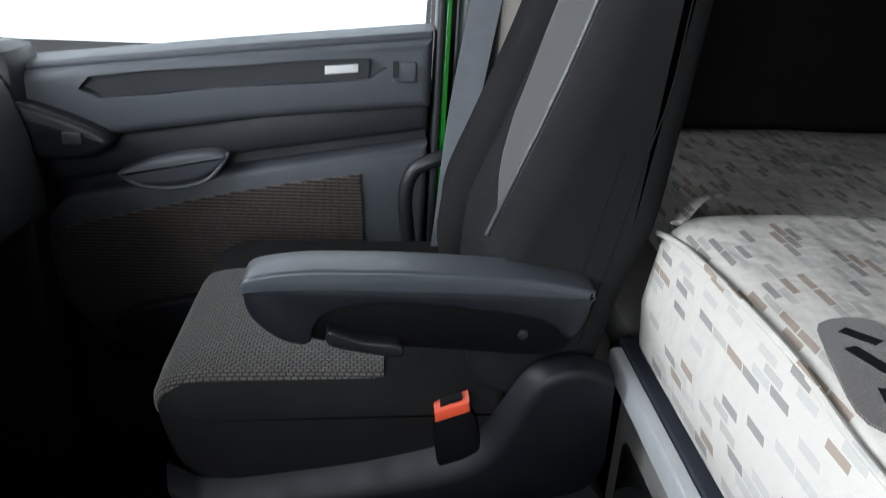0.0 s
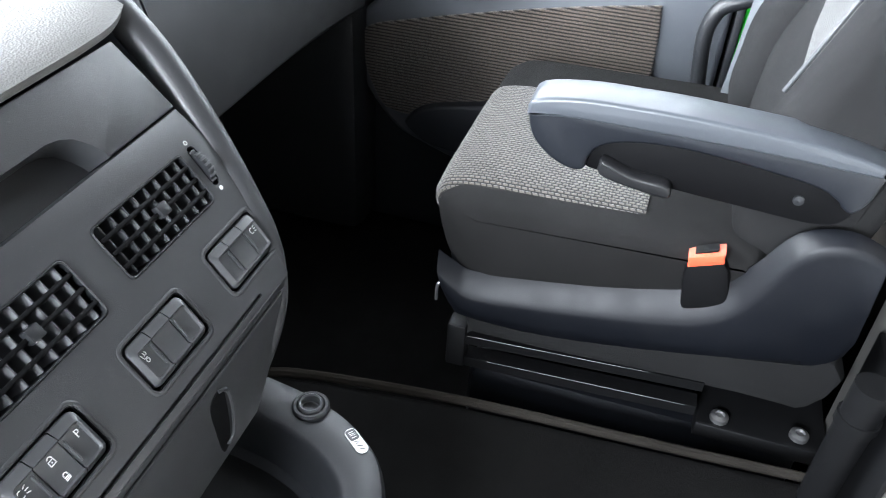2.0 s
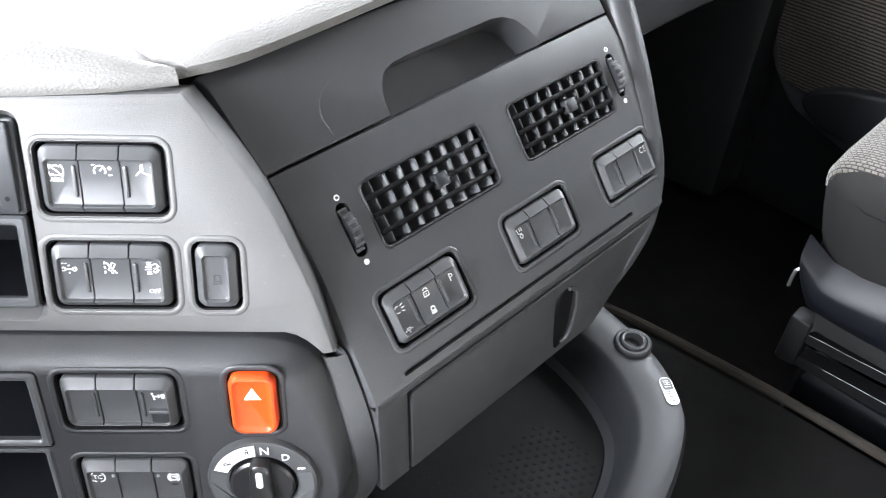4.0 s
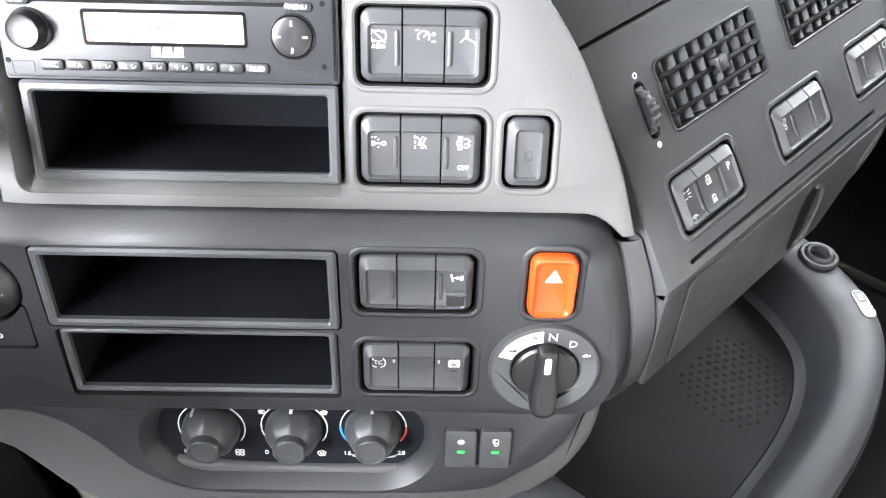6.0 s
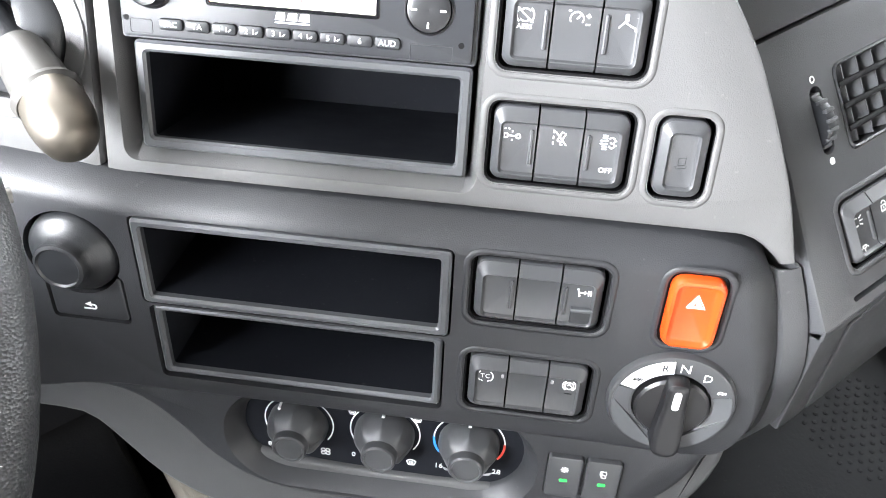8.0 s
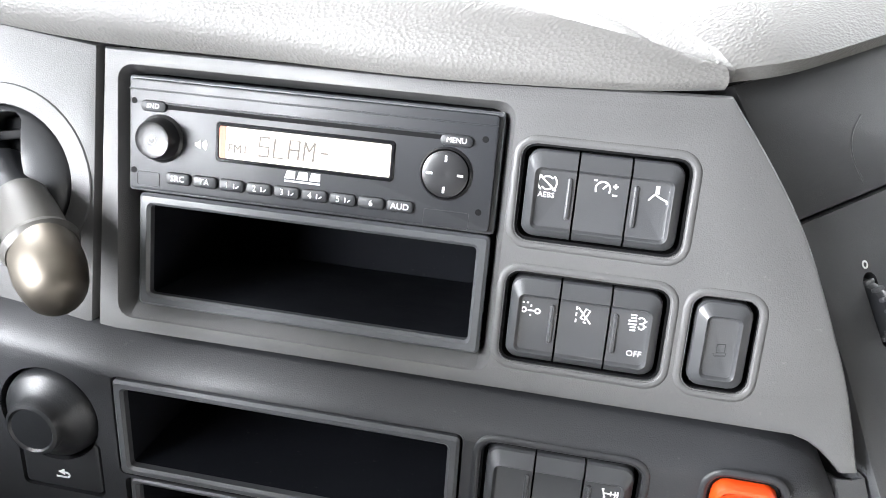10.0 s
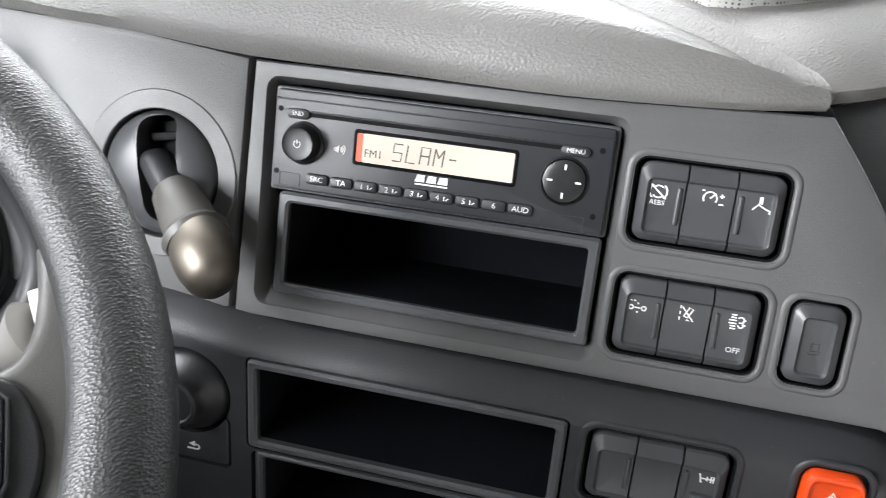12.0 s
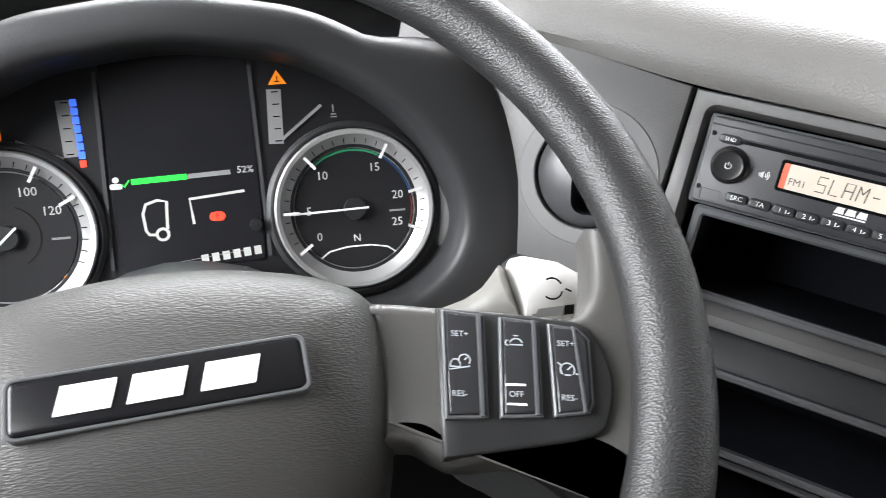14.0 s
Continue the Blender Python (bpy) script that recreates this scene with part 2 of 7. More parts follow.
def print_cloth():
    """Pale mattress ticking with scattered slanted dashes in grey and brown."""
    m, nt, b = nodes_of("printed_mattress_cloth")
    tc = nt.nodes.new("ShaderNodeTexCoord")
    sep = nt.nodes.new("ShaderNodeSeparateXYZ")
    nt.links.new(tc.outputs["Object"], sep.inputs[0])
    fold = math_of(nt, "SUBTRACT", sep.outputs["Y"], sep.outputs["Z"])
    long = math_of(nt, "ADD", sep.outputs["X"], math_of(nt, "MULTIPLY", fold, 0.45))
    comb = nt.nodes.new("ShaderNodeCombineXYZ")
    nt.links.new(long, comb.inputs["X"])
    nt.links.new(fold, comb.inputs["Y"])
    br = nt.nodes.new("ShaderNodeTexBrick")
    br.offset, br.offset_frequency, br.squash = 0.5, 2, 1.0
    br.inputs["Color1"].default_value, br.inputs["Color2"].default_value = (0, 0, 0, 1), (1, 1, 1, 1)
    br.inputs["Scale"].default_value, br.inputs["Mortar Size"].default_value = 1.0, 0.0012
    br.inputs["Mortar"].default_value = (0, 0, 0, 1)
    br.inputs["Mortar Smooth"].default_value = 0.2
    br.inputs["Brick Width"].default_value, br.inputs["Row Height"].default_value = 0.034, 0.0112
    nt.links.new(comb.outputs[0], br.inputs["Vector"])
    base = (0.66, 0.63, 0.58)
    c = ramp(nt, br.outputs["Color"], [(0.0, base), (0.46, (0.50, 0.48, 0.45)), (0.57, (0.38, 0.31, 0.255)), (0.66, base), (0.80, (0.33, 0.315, 0.30)), (0.89, (0.56, 0.545, 0.515))], True)
    nt.links.new(c, b.inputs["Base Color"])
    b.inputs["Roughness"].default_value = 0.9
    b.inputs["Specular IOR Level"].default_value = 0.15
    h = math_of(nt, "ADD", noise_of(nt, tc.outputs["Object"], 14, 3), math_of(nt, "MULTIPLY", noise_of(nt, tc.outputs["Object"], 900, 2), 0.05))
    bump_of(nt, b, h, 0.5, 0.02)
    return m


M["print"] = print_cloth()


def waffle_cloth():
    """Seat-centre cloth: short raised grey-brown stitches in close columns."""
    m, nt, b = nodes_of("grey_brown_waffle_cloth")
    tc = nt.nodes.new("ShaderNodeTexCoord")
    sep = nt.nodes.new("ShaderNodeSeparateXYZ")
    nt.links.new(tc.outputs["Object"], sep.inputs[0])
    comb = nt.nodes.new("ShaderNodeCombineXYZ")
    nt.links.new(math_of(nt, "SUBTRACT", sep.outputs["Y"], sep.outputs["Z"]), comb.inputs["X"])
    nt.links.new(sep.outputs["X"], comb.inputs["Y"])
    br = nt.nodes.new("ShaderNodeTexBrick")
    br.offset, br.offset_frequency, br.squash = 0.5, 2, 1.0
    br.inputs["Color1"].default_value, br.inputs["Color2"].default_value = (0.104, 0.094, 0.081, 1), (0.072, 0.065, 0.057, 1)
    br.inputs["Mortar"].default_value = (0.012, 0.011, 0.0105, 1)
    br.inputs["Scale"].default_value, br.inputs["Mortar Size"].default_value, br.inputs["Mortar Smooth"].default_value = 1.0, 0.0015, 0.45
    br.inputs["Brick Width"].default_value, br.inputs["Row Height"].default_value = 0.0088, 0.0058
    nt.links.new(comb.outputs[0], br.inputs["Vector"])
    nt.links.new(br.outputs["Color"], b.inputs["Base Color"])
    b.inputs["Roughness"].default_value, b.inputs["Specular IOR Level"].default_value = 0.95, 0.12
    b.inputs["Sheen Weight"].default_value = 0.25
    h = math_of(nt, "SUBTRACT", math_of(nt, "MULTIPLY", noise_of(nt, tc.outputs["Object"], 1500, 2), 0.4), br.outputs["Fac"])
    bump_of(nt, b, h, 0.8, 0.0015)
    return m


M["insert"] = waffle_cloth()


def glass():
    m, nt, b = nodes_of("window_glass")
    b.inputs["Transmission Weight"].default_value, b.inputs["Roughness"].default_value = 1.0, 0.0
    b.inputs["IOR"].default_value = 1.45
    b.inputs["Base Color"].default_value = (0.93, 0.96, 0.95, 1)
    return m


M["glass"] = glass()

# ---- mesh helpers ----
def basis(c, yaw, tilt):
    """A plane's frame: x along it, y up it, z out of it. yaw: degrees its face turns from the rear; tilt: degrees it leans back."""
    y, t = radians(yaw), radians(tilt)
    n = Vector((math.sin(y) * math.cos(t), -math.cos(y) * math.cos(t), math.sin(t)))
    u = Vector((math.cos(y), math.sin(y), 0))
    v = n.cross(u)
    m = Matrix((u, v, n)).transposed().to_4x4()
    m.translation = c
    return m


def shift(x=0, y=0, z=0):
    return Matrix.Translation((x, y, z))


def thing(name, m, label, category, group="", kind=""):
    ob = new(name)
    ob.matrix_world = m
    ob.empty_display_size = 0.02
    return tagged(ob, label, category, group, kind)


def part(name, bm, material, parent=None, label="", smooth=35):
    bmesh.ops.recalc_face_normals(bm, faces=bm.faces)
    me = bpy.data.meshes.new(name)
    bm.to_mesh(me)
    bm.free()
    me.materials.append(material)
    if smooth:
        for p in me.polygons:
            p.use_smooth = True
        me.set_sharp_from_angle(angle=radians(smooth))
    ob = new(name, me)
    ob.parent = parent
    if label:
        ob["label"] = label
    return ob


def loft(secs, caps=True, closed=True):
    bm = bmesh.new()
    rows = [[bm.verts.new(p) for p in s] for s in secs]
    n = len(rows[0])
    for a, b in zip(rows, rows[1:]):
        for i in range(n if closed else n - 1):
            j = (i + 1) % n
            bm.faces.new((a[i], a[j], b[j], b[i]))
    if caps and closed:
        bm.faces.new(rows[0])
        bm.faces.new(rows[-1])
    return bm


def add(bm, other):
    me = bpy.data.meshes.new("tmp")
    other.to_mesh(me)
    other.free()
    bm.from_mesh(me)
    bpy.data.meshes.remove(me)
    return bm


def moved(bm, m):
    bmesh.ops.transform(bm, matrix=m, verts=bm.verts)
    return bm


def rrect(w, h, r, cx=0.0, cy=0.0, n=4):
    r = max(1e-5, min(r, w / 2 - 1e-5, h / 2 - 1e-5))
    out = []
    for sx, sy, a0 in ((1, 1, 0), (-1, 1, 90), (-1, -1, 180), (1, -1, 270)):
        for k in range(n + 1):
            a = radians(a0 + 90 * k / n)
            out.append((cx + sx * (w / 2 - r) + r * math.cos(a), cy + sy * (h / 2 - r) + r * math.sin(a)))
    return out


def disc(r, cx=0.0, cy=0.0, n=32):
    return [(cx + r * math.cos(2 * math.pi * i / n), cy + r * math.sin(2 * math.pi * i / n)) for i in range(n)]


def inset(poly, d):
    n, out = len(poly), []
    area = sum(poly[i][0] * poly[(i + 1) % n][1] - poly[(i + 1) % n][0] * poly[i][1] for i in range(n))
    s = 1 if area > 0 else -1
    for i in range(n):
        a, p, b = Vector(poly[i - 1]), Vector(poly[i]), Vector(poly[(i + 1) % n])
        e, f = (p - a), (b - p)
        if e.length < 1e-9 or f.length < 1e-9:
            out.append(tuple(p))
            continue
        e.normalize(), f.normalize()
        ne, nf = Vector((-e.y, e.x)) * s, Vector((-f.y, f.x)) * s
        m = ne + nf
        if m.length < 1e-6:
            m = ne
        m.normalize()
        out.append(tuple(p + m * (d / max(0.45, m.dot(ne)))))
    return out


def smooth_poly(pts, k=6):
    """A closed curve through the points."""
    n, out = len(pts), []
    for i in range(n):
        p0, p1, p2, p3 = (Vector(pts[(i + j) % n]) for j in (-1, 0, 1, 2))
        for s in range(k):
            t = s / k
            out.append(tuple(0.5 * ((2 * p1) + (p2 - p0) * t + (2 * p0 - 5 * p1 + 4 * p2 - p3) * t * t + (3 * p1 - p0 - 3 * p2 + p3) * t ** 3)))
    return out


def smooth_line(pts, k=6):
    out, n = [], len(pts)
    for i in range(n - 1):
        p0, p1, p2, p3 = (Vector(pts[max(0, min(n - 1, i + j))]) for j in (-1, 0, 1, 2))
        for s in range(k):
            t = s / k
            out.append(0.5 * ((2 * p1) + (p2 - p0) * t + (2 * p0 - 5 * p1 + 4 * p2 - p3) * t * t + (3 * p1 - p0 - 3 * p2 + p3) * t ** 3))
    out.append(Vector(pts[-1]))
    return out


def prism(poly, z0, z1, b=0.0, steps=3, back=0.0):
    secs = []
    if back:
        secs.append([(x, y, z0) for x, y in inset(poly, back)])
        secs.append([(x, y, z0 + back) for x, y in poly])
    else:
        secs.append([(x, y, z0) for x, y in poly])
    if b <= 0:
        secs.append([(x, y, z1) for x, y in poly])
    else:
        for k in range(steps + 1):
            a = math.pi / 2 * k / steps
            secs.append([(x, y, z1 - b + b * math.sin(a)) for x, y in inset(poly, b * (1 - math.cos(a)))])
    return loft(secs)


def ring(outer, inner, z0, z1, b=0.001):
    """A frame between two outlines with as many points, its front edges broken."""
    o1, i1 = inset(outer, b), inset(inner, -b)
    secs = [[(x, y, z0) for x, y in outer], [(x, y, z1 - b) for x, y in outer], [(x, y, z1) for x, y in o1],
            [(x, y, z1) for x, y in i1], [(x, y, z1 - b) for x, y in inner], [(x, y, z0) for x, y in inner]]
    secs.append(secs[0])
    bm = loft(secs, caps=False)
    bmesh.ops.remove_doubles(bm, verts=bm.verts, dist=1e-7)
    return bm


def tub(poly, z0, z1, wall=0.0015):
    """An open box: walls and a back, with thickness."""
    inn = inset(poly, wall)
    secs = [[(x, y, z0) for x, y in inn], [(x, y, z1) for x, y in inn], [(x, y, z1) for x, y in poly], [(x, y, z0 - wall) for x, y in poly]]
    return loft(secs)


def lathe(profile, n=32):
    secs = [[(r * math.cos(2 * math.pi * i / n), r * math.sin(2 * math.pi * i / n), z) for i in range(n)] for r, z in profile]
    return loft(secs)


def tube(pts, r, n=12, flat=None):
    """A bar swept along the points; r is one radius or one for each point; flat=(a, b) gives an oval."""
    pts = [Vector(p) for p in pts]
    secs, up = [], Vector((0.13, 0.21, 1)).normalized()
    for i, p in enumerate(pts):
        d = (pts[min(i + 1, len(pts) - 1)] - pts[max(i - 1, 0)]).normalized()
        a = d.cross(up).normalized()
        b = a.cross(d).normalized()
        rr = r[i] if isinstance(r, (list, tuple)) else r
        fa, fb = flat or (1, 1)
        secs.append([tuple(p + a * (rr * fa * math.cos(2 * math.pi * k / n)) + b * (rr * fb * math.sin(2 * math.pi * k / n))) for k in range(n)])
    return loft(secs)


def box(x0, x1, y0, y1, z0, z1, b=0.0):
    cx, cy = (x0 + x1) / 2, (y0 + y1) / 2
    return prism(rrect(x1 - x0, y1 - y0, max(b, 1e-4), cx, cy, 2 if b else 1), z0, z1, b, 2, b)


def cut(bm, cutters, op="DIFFERENCE"):
    """The solid less the cutters."""
    a = bpy.data.meshes.new("tmp_a")
    bmesh.ops.recalc_face_normals(bm, faces=bm.faces)
    bm.to_mesh(a)
    bm.free()
    whole = bmesh.new()
    for c in cutters:
        bmesh.ops.recalc_face_normals(c, faces=c.faces)
        add(whole, c)
    b = bpy.data.meshes.new("tmp_b")
    whole.to_mesh(b)
    whole.free()
    oa, ob = new("tmp_a", a), new("tmp_b", b)
    mod = oa.modifiers.new("cut", "BOOLEAN")
    mod.operation, mod.object, mod.solver = op, ob, "EXACT"
    dg = bpy.context.evaluated_depsgraph_get()
    res = bpy.data.meshes.new_from_object(oa.evaluated_get(dg))
    out = bmesh.new()
    out.from_mesh(res)
    for o in (oa, ob):
        bpy.data.objects.remove(o)
    for me in (a, b, res):
        bpy.data.meshes.remove(me)
    return out


def letters(text, size, x=0.0, y=0.0, z=0.0, align="CENTER", thick=0.0001):
    """Raised printing, centred on x, y."""
    cu = bpy.data.curves.new("tmp", "FONT")
    cu.body, cu.size, cu.extrude, cu.resolution_u = text, size, thick, 2
    cu.align_x, cu.align_y = align, "CENTER"
    ob = new("tmp", cu)
    me = bpy.data.meshes.new_from_object(ob.evaluated_get(bpy.context.evaluated_depsgraph_get()))
    bm = bmesh.new()
    bm.from_mesh(me)
    bpy.data.objects.remove(ob)
    bpy.data.curves.remove(cu)
    bpy.data.meshes.remove(me)
    return moved(bm, shift(x, y, z + thick))


def stroke(pts, w, z=0.0, t=0.0002):
    """A flat printed line of even width."""
    pts = [Vector(p) for p in pts]
    left, right = [], []
    for i, p in enumerate(pts):
        d = (pts[min(i + 1, len(pts) - 1)] - pts[max(i - 1, 0)]).normalized()
        nrm = Vector((-d.y, d.x)) * (w / 2)
        left.append(tuple(p + nrm))
        right.append(tuple(p - nrm))
    poly = left + right[::-1]
    return loft([[(x, y, z) for x, y in poly], [(x, y, z + t) for x, y in poly]])


def arc(r, a0, a1, cx=0.0, cy=0.0, n=14):
    return [(cx + r * math.cos(radians(a0 + (a1 - a0) * i / n)), cy + r * math.sin(radians(a0 + (a1 - a0) * i / n))) for i in range(n + 1)]


def strokes(lines, w, z=0.0, scale=1.0, x=0.0, y=0.0):
    bm = bmesh.new()
    for ln in lines:
        add(bm, stroke([(x + scale * a, y + scale * b) for a, b in ln], w, z))
    return bm


FU = basis((-0.0525, 0.5850, 1.2257), -43, 21)
FL = basis((-0.1166, 0.5613, 1.0861), -43, 12)
FV = basis((0.2882, 0.4393, 1.1650), 0, 38)
FC = basis((-0.3988, 0.8102, 1.1862), 0, 26.5)
FW = basis((-0.4931, 0.5598, 1.2512), 0, 60) @ Matrix.Scale(1.025, 4)

# ---- the cab's shell ----
IDENT = Matrix.Identity(4)


def structure(name, bm, material, label, category, smooth=35):
    return tagged(part(name, bm, material, None, "", smooth), label, category, "", "structure")


def grid(rows, thick=0.0):
    """A sheet through rows of points."""
    bm = loft(rows, caps=False, closed=False)
    if thick:
        bmesh.ops.recalc_face_normals(bm, faces=bm.faces)
        bmesh.ops.solidify(bm, geom=bm.faces[:], thickness=thick)
    return bm


# outside: yard and far sheds, seen white through the side window
yard = plain("pale_concrete_yard", (0.42, 0.41, 0.39), 0.9)
structure("ground", box(-400, 400, -400, 400, -1.3, -1.1), yard, "pale dusty concrete yard outside the cab", "ground", 0)

structure("floor", box(-1.08, 1.46, -1.0, 1.35, 0.36, 0.44, 0.01), M["carpet"], "black carpeted cab floor", "floor")
structure("ceiling", box(-1.2, 1.6, -1.05, 1.75, 2.25, 2.32, 0.01), M["ceiling"], "grey cloth headliner over the cab", "ceiling")
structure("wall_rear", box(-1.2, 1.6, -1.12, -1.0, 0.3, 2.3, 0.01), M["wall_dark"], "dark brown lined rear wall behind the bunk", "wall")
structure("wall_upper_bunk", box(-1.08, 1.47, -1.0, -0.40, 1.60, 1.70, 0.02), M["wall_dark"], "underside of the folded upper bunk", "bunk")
# front wall under the windscreen and its header
structure("wall_front", box(-1.2, 1.6, 1.45, 1.55, 0.3, 1.30, 0.01), M["black"], "black front bulkhead below the windscreen", "wall")
structure("trim_header", box(-1.2, 1.6, 1.60, 1.75, 2.12, 2.25, 0.02), M["ceiling"], "grey header above the windscreen", "trim")
for i, (xa, xb) in enumerate(((-1.2, -1.06), (1.44, 1.60))):
    structure("trim_pillar_%d" % (i + 1), tube([((xa + xb) / 2, 1.50, 1.25), ((xa + xb) / 2, 1.66, 2.2)], 0.06, 12), M["door_dark"], "dark windscreen pillar trim", "pillar")

ws = grid([[(-1.1, 1.50, 1.30), (1.5, 1.50, 1.30)], [(-1.1, 1.68, 2.13), (1.5, 1.68, 2.13)]], 0.006)
win = structure("window_1", ws, M["glass"], "large clear windscreen", "window")
win.visible_shadow = False


def side_wall(name, x0, x1, ya, yb, z_sill, label):
    """A cab side with its window opening."""
    bm = box(x0, x1, -1.0, 1.6, 0.3, 2.3)
    hole = prism([(ya, z_sill), (yb, z_sill), (yb, 1.92), (ya, 2.0)], -1, 1)
    hole = moved(hole, Matrix(((0, 0, 1, (x0 + x1) / 2), (1, 0, 0, 0), (0, 1, 0, 0), (0, 0, 0, 1))))
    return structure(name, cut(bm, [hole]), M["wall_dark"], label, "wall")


side_wall("wall_left", -1.2, -1.08, -0.05, 0.95, 1.22, "brown lined cab side with the driver's window")
side_wall("wall_right", 1.47, 1.60, -0.03, 0.95, 1.20, "brown lined cab side behind the passenger door")

# ---- passenger door ----
door = thing("door_1", IDENT, "grey plastic passenger door with brown cloth panel", "door", "", "structure")


def on_door(poly, x0, x1, b=0.0, steps=3):
    """A plate on the door, outlined in (y, z), from x0 out to x1 towards the cab's middle."""
    bm = prism(poly, 0, x0 - x1, b, steps)
    return moved(bm, Matrix(((0, 0, -1, x0), (1, 0, 0, 0), (0, 1, 0, 0), (0, 0, 0, 1))))


XD = 1.36
lower = [(0.0, 0.70), (0.0, 1.05), (0.0, 1.128), (0.30, 1.075)] + smooth_line([(0.64, 1.012), (0.72, 0.93), (0.70, 0.84), (0.63, 0.74), (0.56, 0.70), (0.40, 0.66), (0.0, 0.64)], 4)[:-1]
part("lower_panel", on_door([tuple(p) for p in lower], 1.455, XD + 0.004, 0.012), M["door"], door)
part("inner_skin", on_door([(0.0, 0.45), (0.0, 1.20), (0.97, 1.15), (0.97, 0.45)], 1.462, 1.42, 0.004), M["door_dark"], door)
part("waist_band", on_door([(0.0, 1.150), (0.0, 1.205), (0.30, 1.170), (0.58, 1.122), (0.85, 1.06), (0.85, 0.99), (0.64, 1.035), (0.30, 1.10)], 1.45, XD + 0.02, 0.012), M["door_dark"], door, "black recessed waist band")
upper = [(0.0, 1.20), (0.0, 1.318), (0.35, 1.278), (0.72, 1.232), (0.95, 1.19), (0.95, 1.02), (0.60, 1.122), (0.30, 1.168)]
rec = [(0.108, 1.245), (0.106, 1.282), (0.35, 1.258), (0.575, 1.232), (0.56, 1.195), (0.35, 1.222)]
up = cut(on_door(upper, 1.455, XD - 0.015, 0.018, 4), [on_door(smooth_poly([tuple(p) for p in rec], 2), XD + 0.01, XD - 0.05)])
part("upper_panel", up, M["door"], door, "blue-grey rail with a long recess")
part("recess_floor", on_door(rec, XD + 0.03, XD - 0.006), M["door_dark"], door)
part("maker_plate", on_door([(0.183, 1.250), (0.126, 1.256), (0.126, 1.270), (0.183, 1.264)], XD, XD - 0.008, 0.001), M["white"], door, "small pale badge")
part("window_sill", on_door([(0.0, 1.315), (0.0, 1.33), (0.35, 1.29), (0.72, 1.243), (0.95, 1.20), (0.95, 1.185), (0.72, 1.228), (0.35, 1.274)], 1.46, XD + 0.0, 0.006), M["door"], door)
cl = smooth_poly([(0.112, 0.80), (0.112, 0.93), (0.118, 1.056), (0.145, 1.066), (0.35, 1.028), (0.58, 0.972), (0.675, 0.942), (0.69, 0.90), (0.655, 0.80), (0.60, 0.765), (0.35, 0.77)], 3)
part("cloth_insert", on_door(cl, XD + 0.01, XD - 0.004, 0.004), M["door_cloth"], door, "brown finely ribbed cloth insert")
pull = smooth_poly([(0.355, 1.103), (0.40, 1.108), (0.50, 1.085), (0.545, 1.062), (0.50, 1.043), (0.42, 1.052), (0.37, 1.078)], 4)
part("pull_cup", on_door(pull, XD + 0.01, XD - 0.022, 0.010), M["door"], door, "moulded pull recess")
part("pull_lip", tube(smooth_line([(XD - 0.012, 0.545, 1.062), (XD - 0.022, 0.50, 1.043), (XD - 0.024, 0.44, 1.043), (XD - 0.022, 0.39, 1.058), (XD - 0.016, 0.362, 1.088), (XD - 0.010, 0.352, 1.106)], 5), 0.004, 10), M["door"], door)
part("switch_pod", on_door(smooth_poly([(0.54, 1.13), (0.60, 1.165), (0.70, 1.195), (0.74, 1.185), (0.73, 1.14), (0.66, 1.095), (0.58, 1.10)], 4), XD + 0.01, XD - 0.05, 0.012), M["black"], door, "black window switch pod")
part("window_switch", on_door(rrect(0.034, 0.022, 0.004, 0.60, 1.135), XD - 0.045, XD - 0.056, 0.003), M["switch"], door)
part("pocket_rim", on_door(smooth_poly([(0.39, 0.834), (0.43, 0.826), (0.535, 0.801), (0.580, 0.768), (0.575, 0.745), (0.533, 0.718), (0.464, 0.708), (0.40, 0.70), (0.38, 0.76)], 4), XD + 0.01, XD - 0.03, 0.008), M["door_dark"], door, "dark door pocket")
part("lock_cover", on_door(rrect(0.040, 0.034, 0.004, 0.047, 1.262), XD, XD - 0.022, 0.002), M["door"], door)
part("lock_slot", on_door(rrect(0.010, 0.028, 0.002, 0.062, 1.266), XD - 0.02, XD - 0.024), M["black"], door)
part("seal", box(1.37, 1.44, -0.020, -0.006, 0.6, 1.95, 0.004), M["black"], door, "black rubber door seal")
part("green_edge", box(1.40, 1.44, -0.034, -0.021, 0.6, 1.95, 0.004), M["green"], door, "bright green painted door edge")
glass_r = part("pane", box(1.452, 1.458, 0.0, 0.95, 1.2, 1.95), M["glass"], door, "", 0)
glass_r.visible_shadow = False

structure("trim_pillar_right", box(1.30, 1.465, -0.10, -0.046, 0.5, 2.2, 0.012), M["black"], "black door pillar trim", "pillar")
structure("trim_pillar_cloth", box(1.31, 1.465, -0.38, -0.104, 0.5, 2.2, 0.012), M["wall"], "beige lined pillar panel beside the seat", "pillar")

grab = thing("grab_handle", IDENT, "black curved grab handle on the door pillar", "handle")
part("bar", tube(smooth_line([(1.30, -0.055, 1.132), (1.272, -0.035, 1.137), (1.262, -0.005, 1.131), (1.262, 0.028, 1.112), (1.262, 0.041, 1.069), (1.262, 0.035, 1.00), (1.262, 0.028, 0.95), (1.262, 0.020, 0.80), (1.30, 0.0, 0.76)], 5), 0.013), M["black"], grab)
part("foot", box(1.285, 1.31, -0.08, -0.03, 1.11, 1.155, 0.004), M["black"], grab)

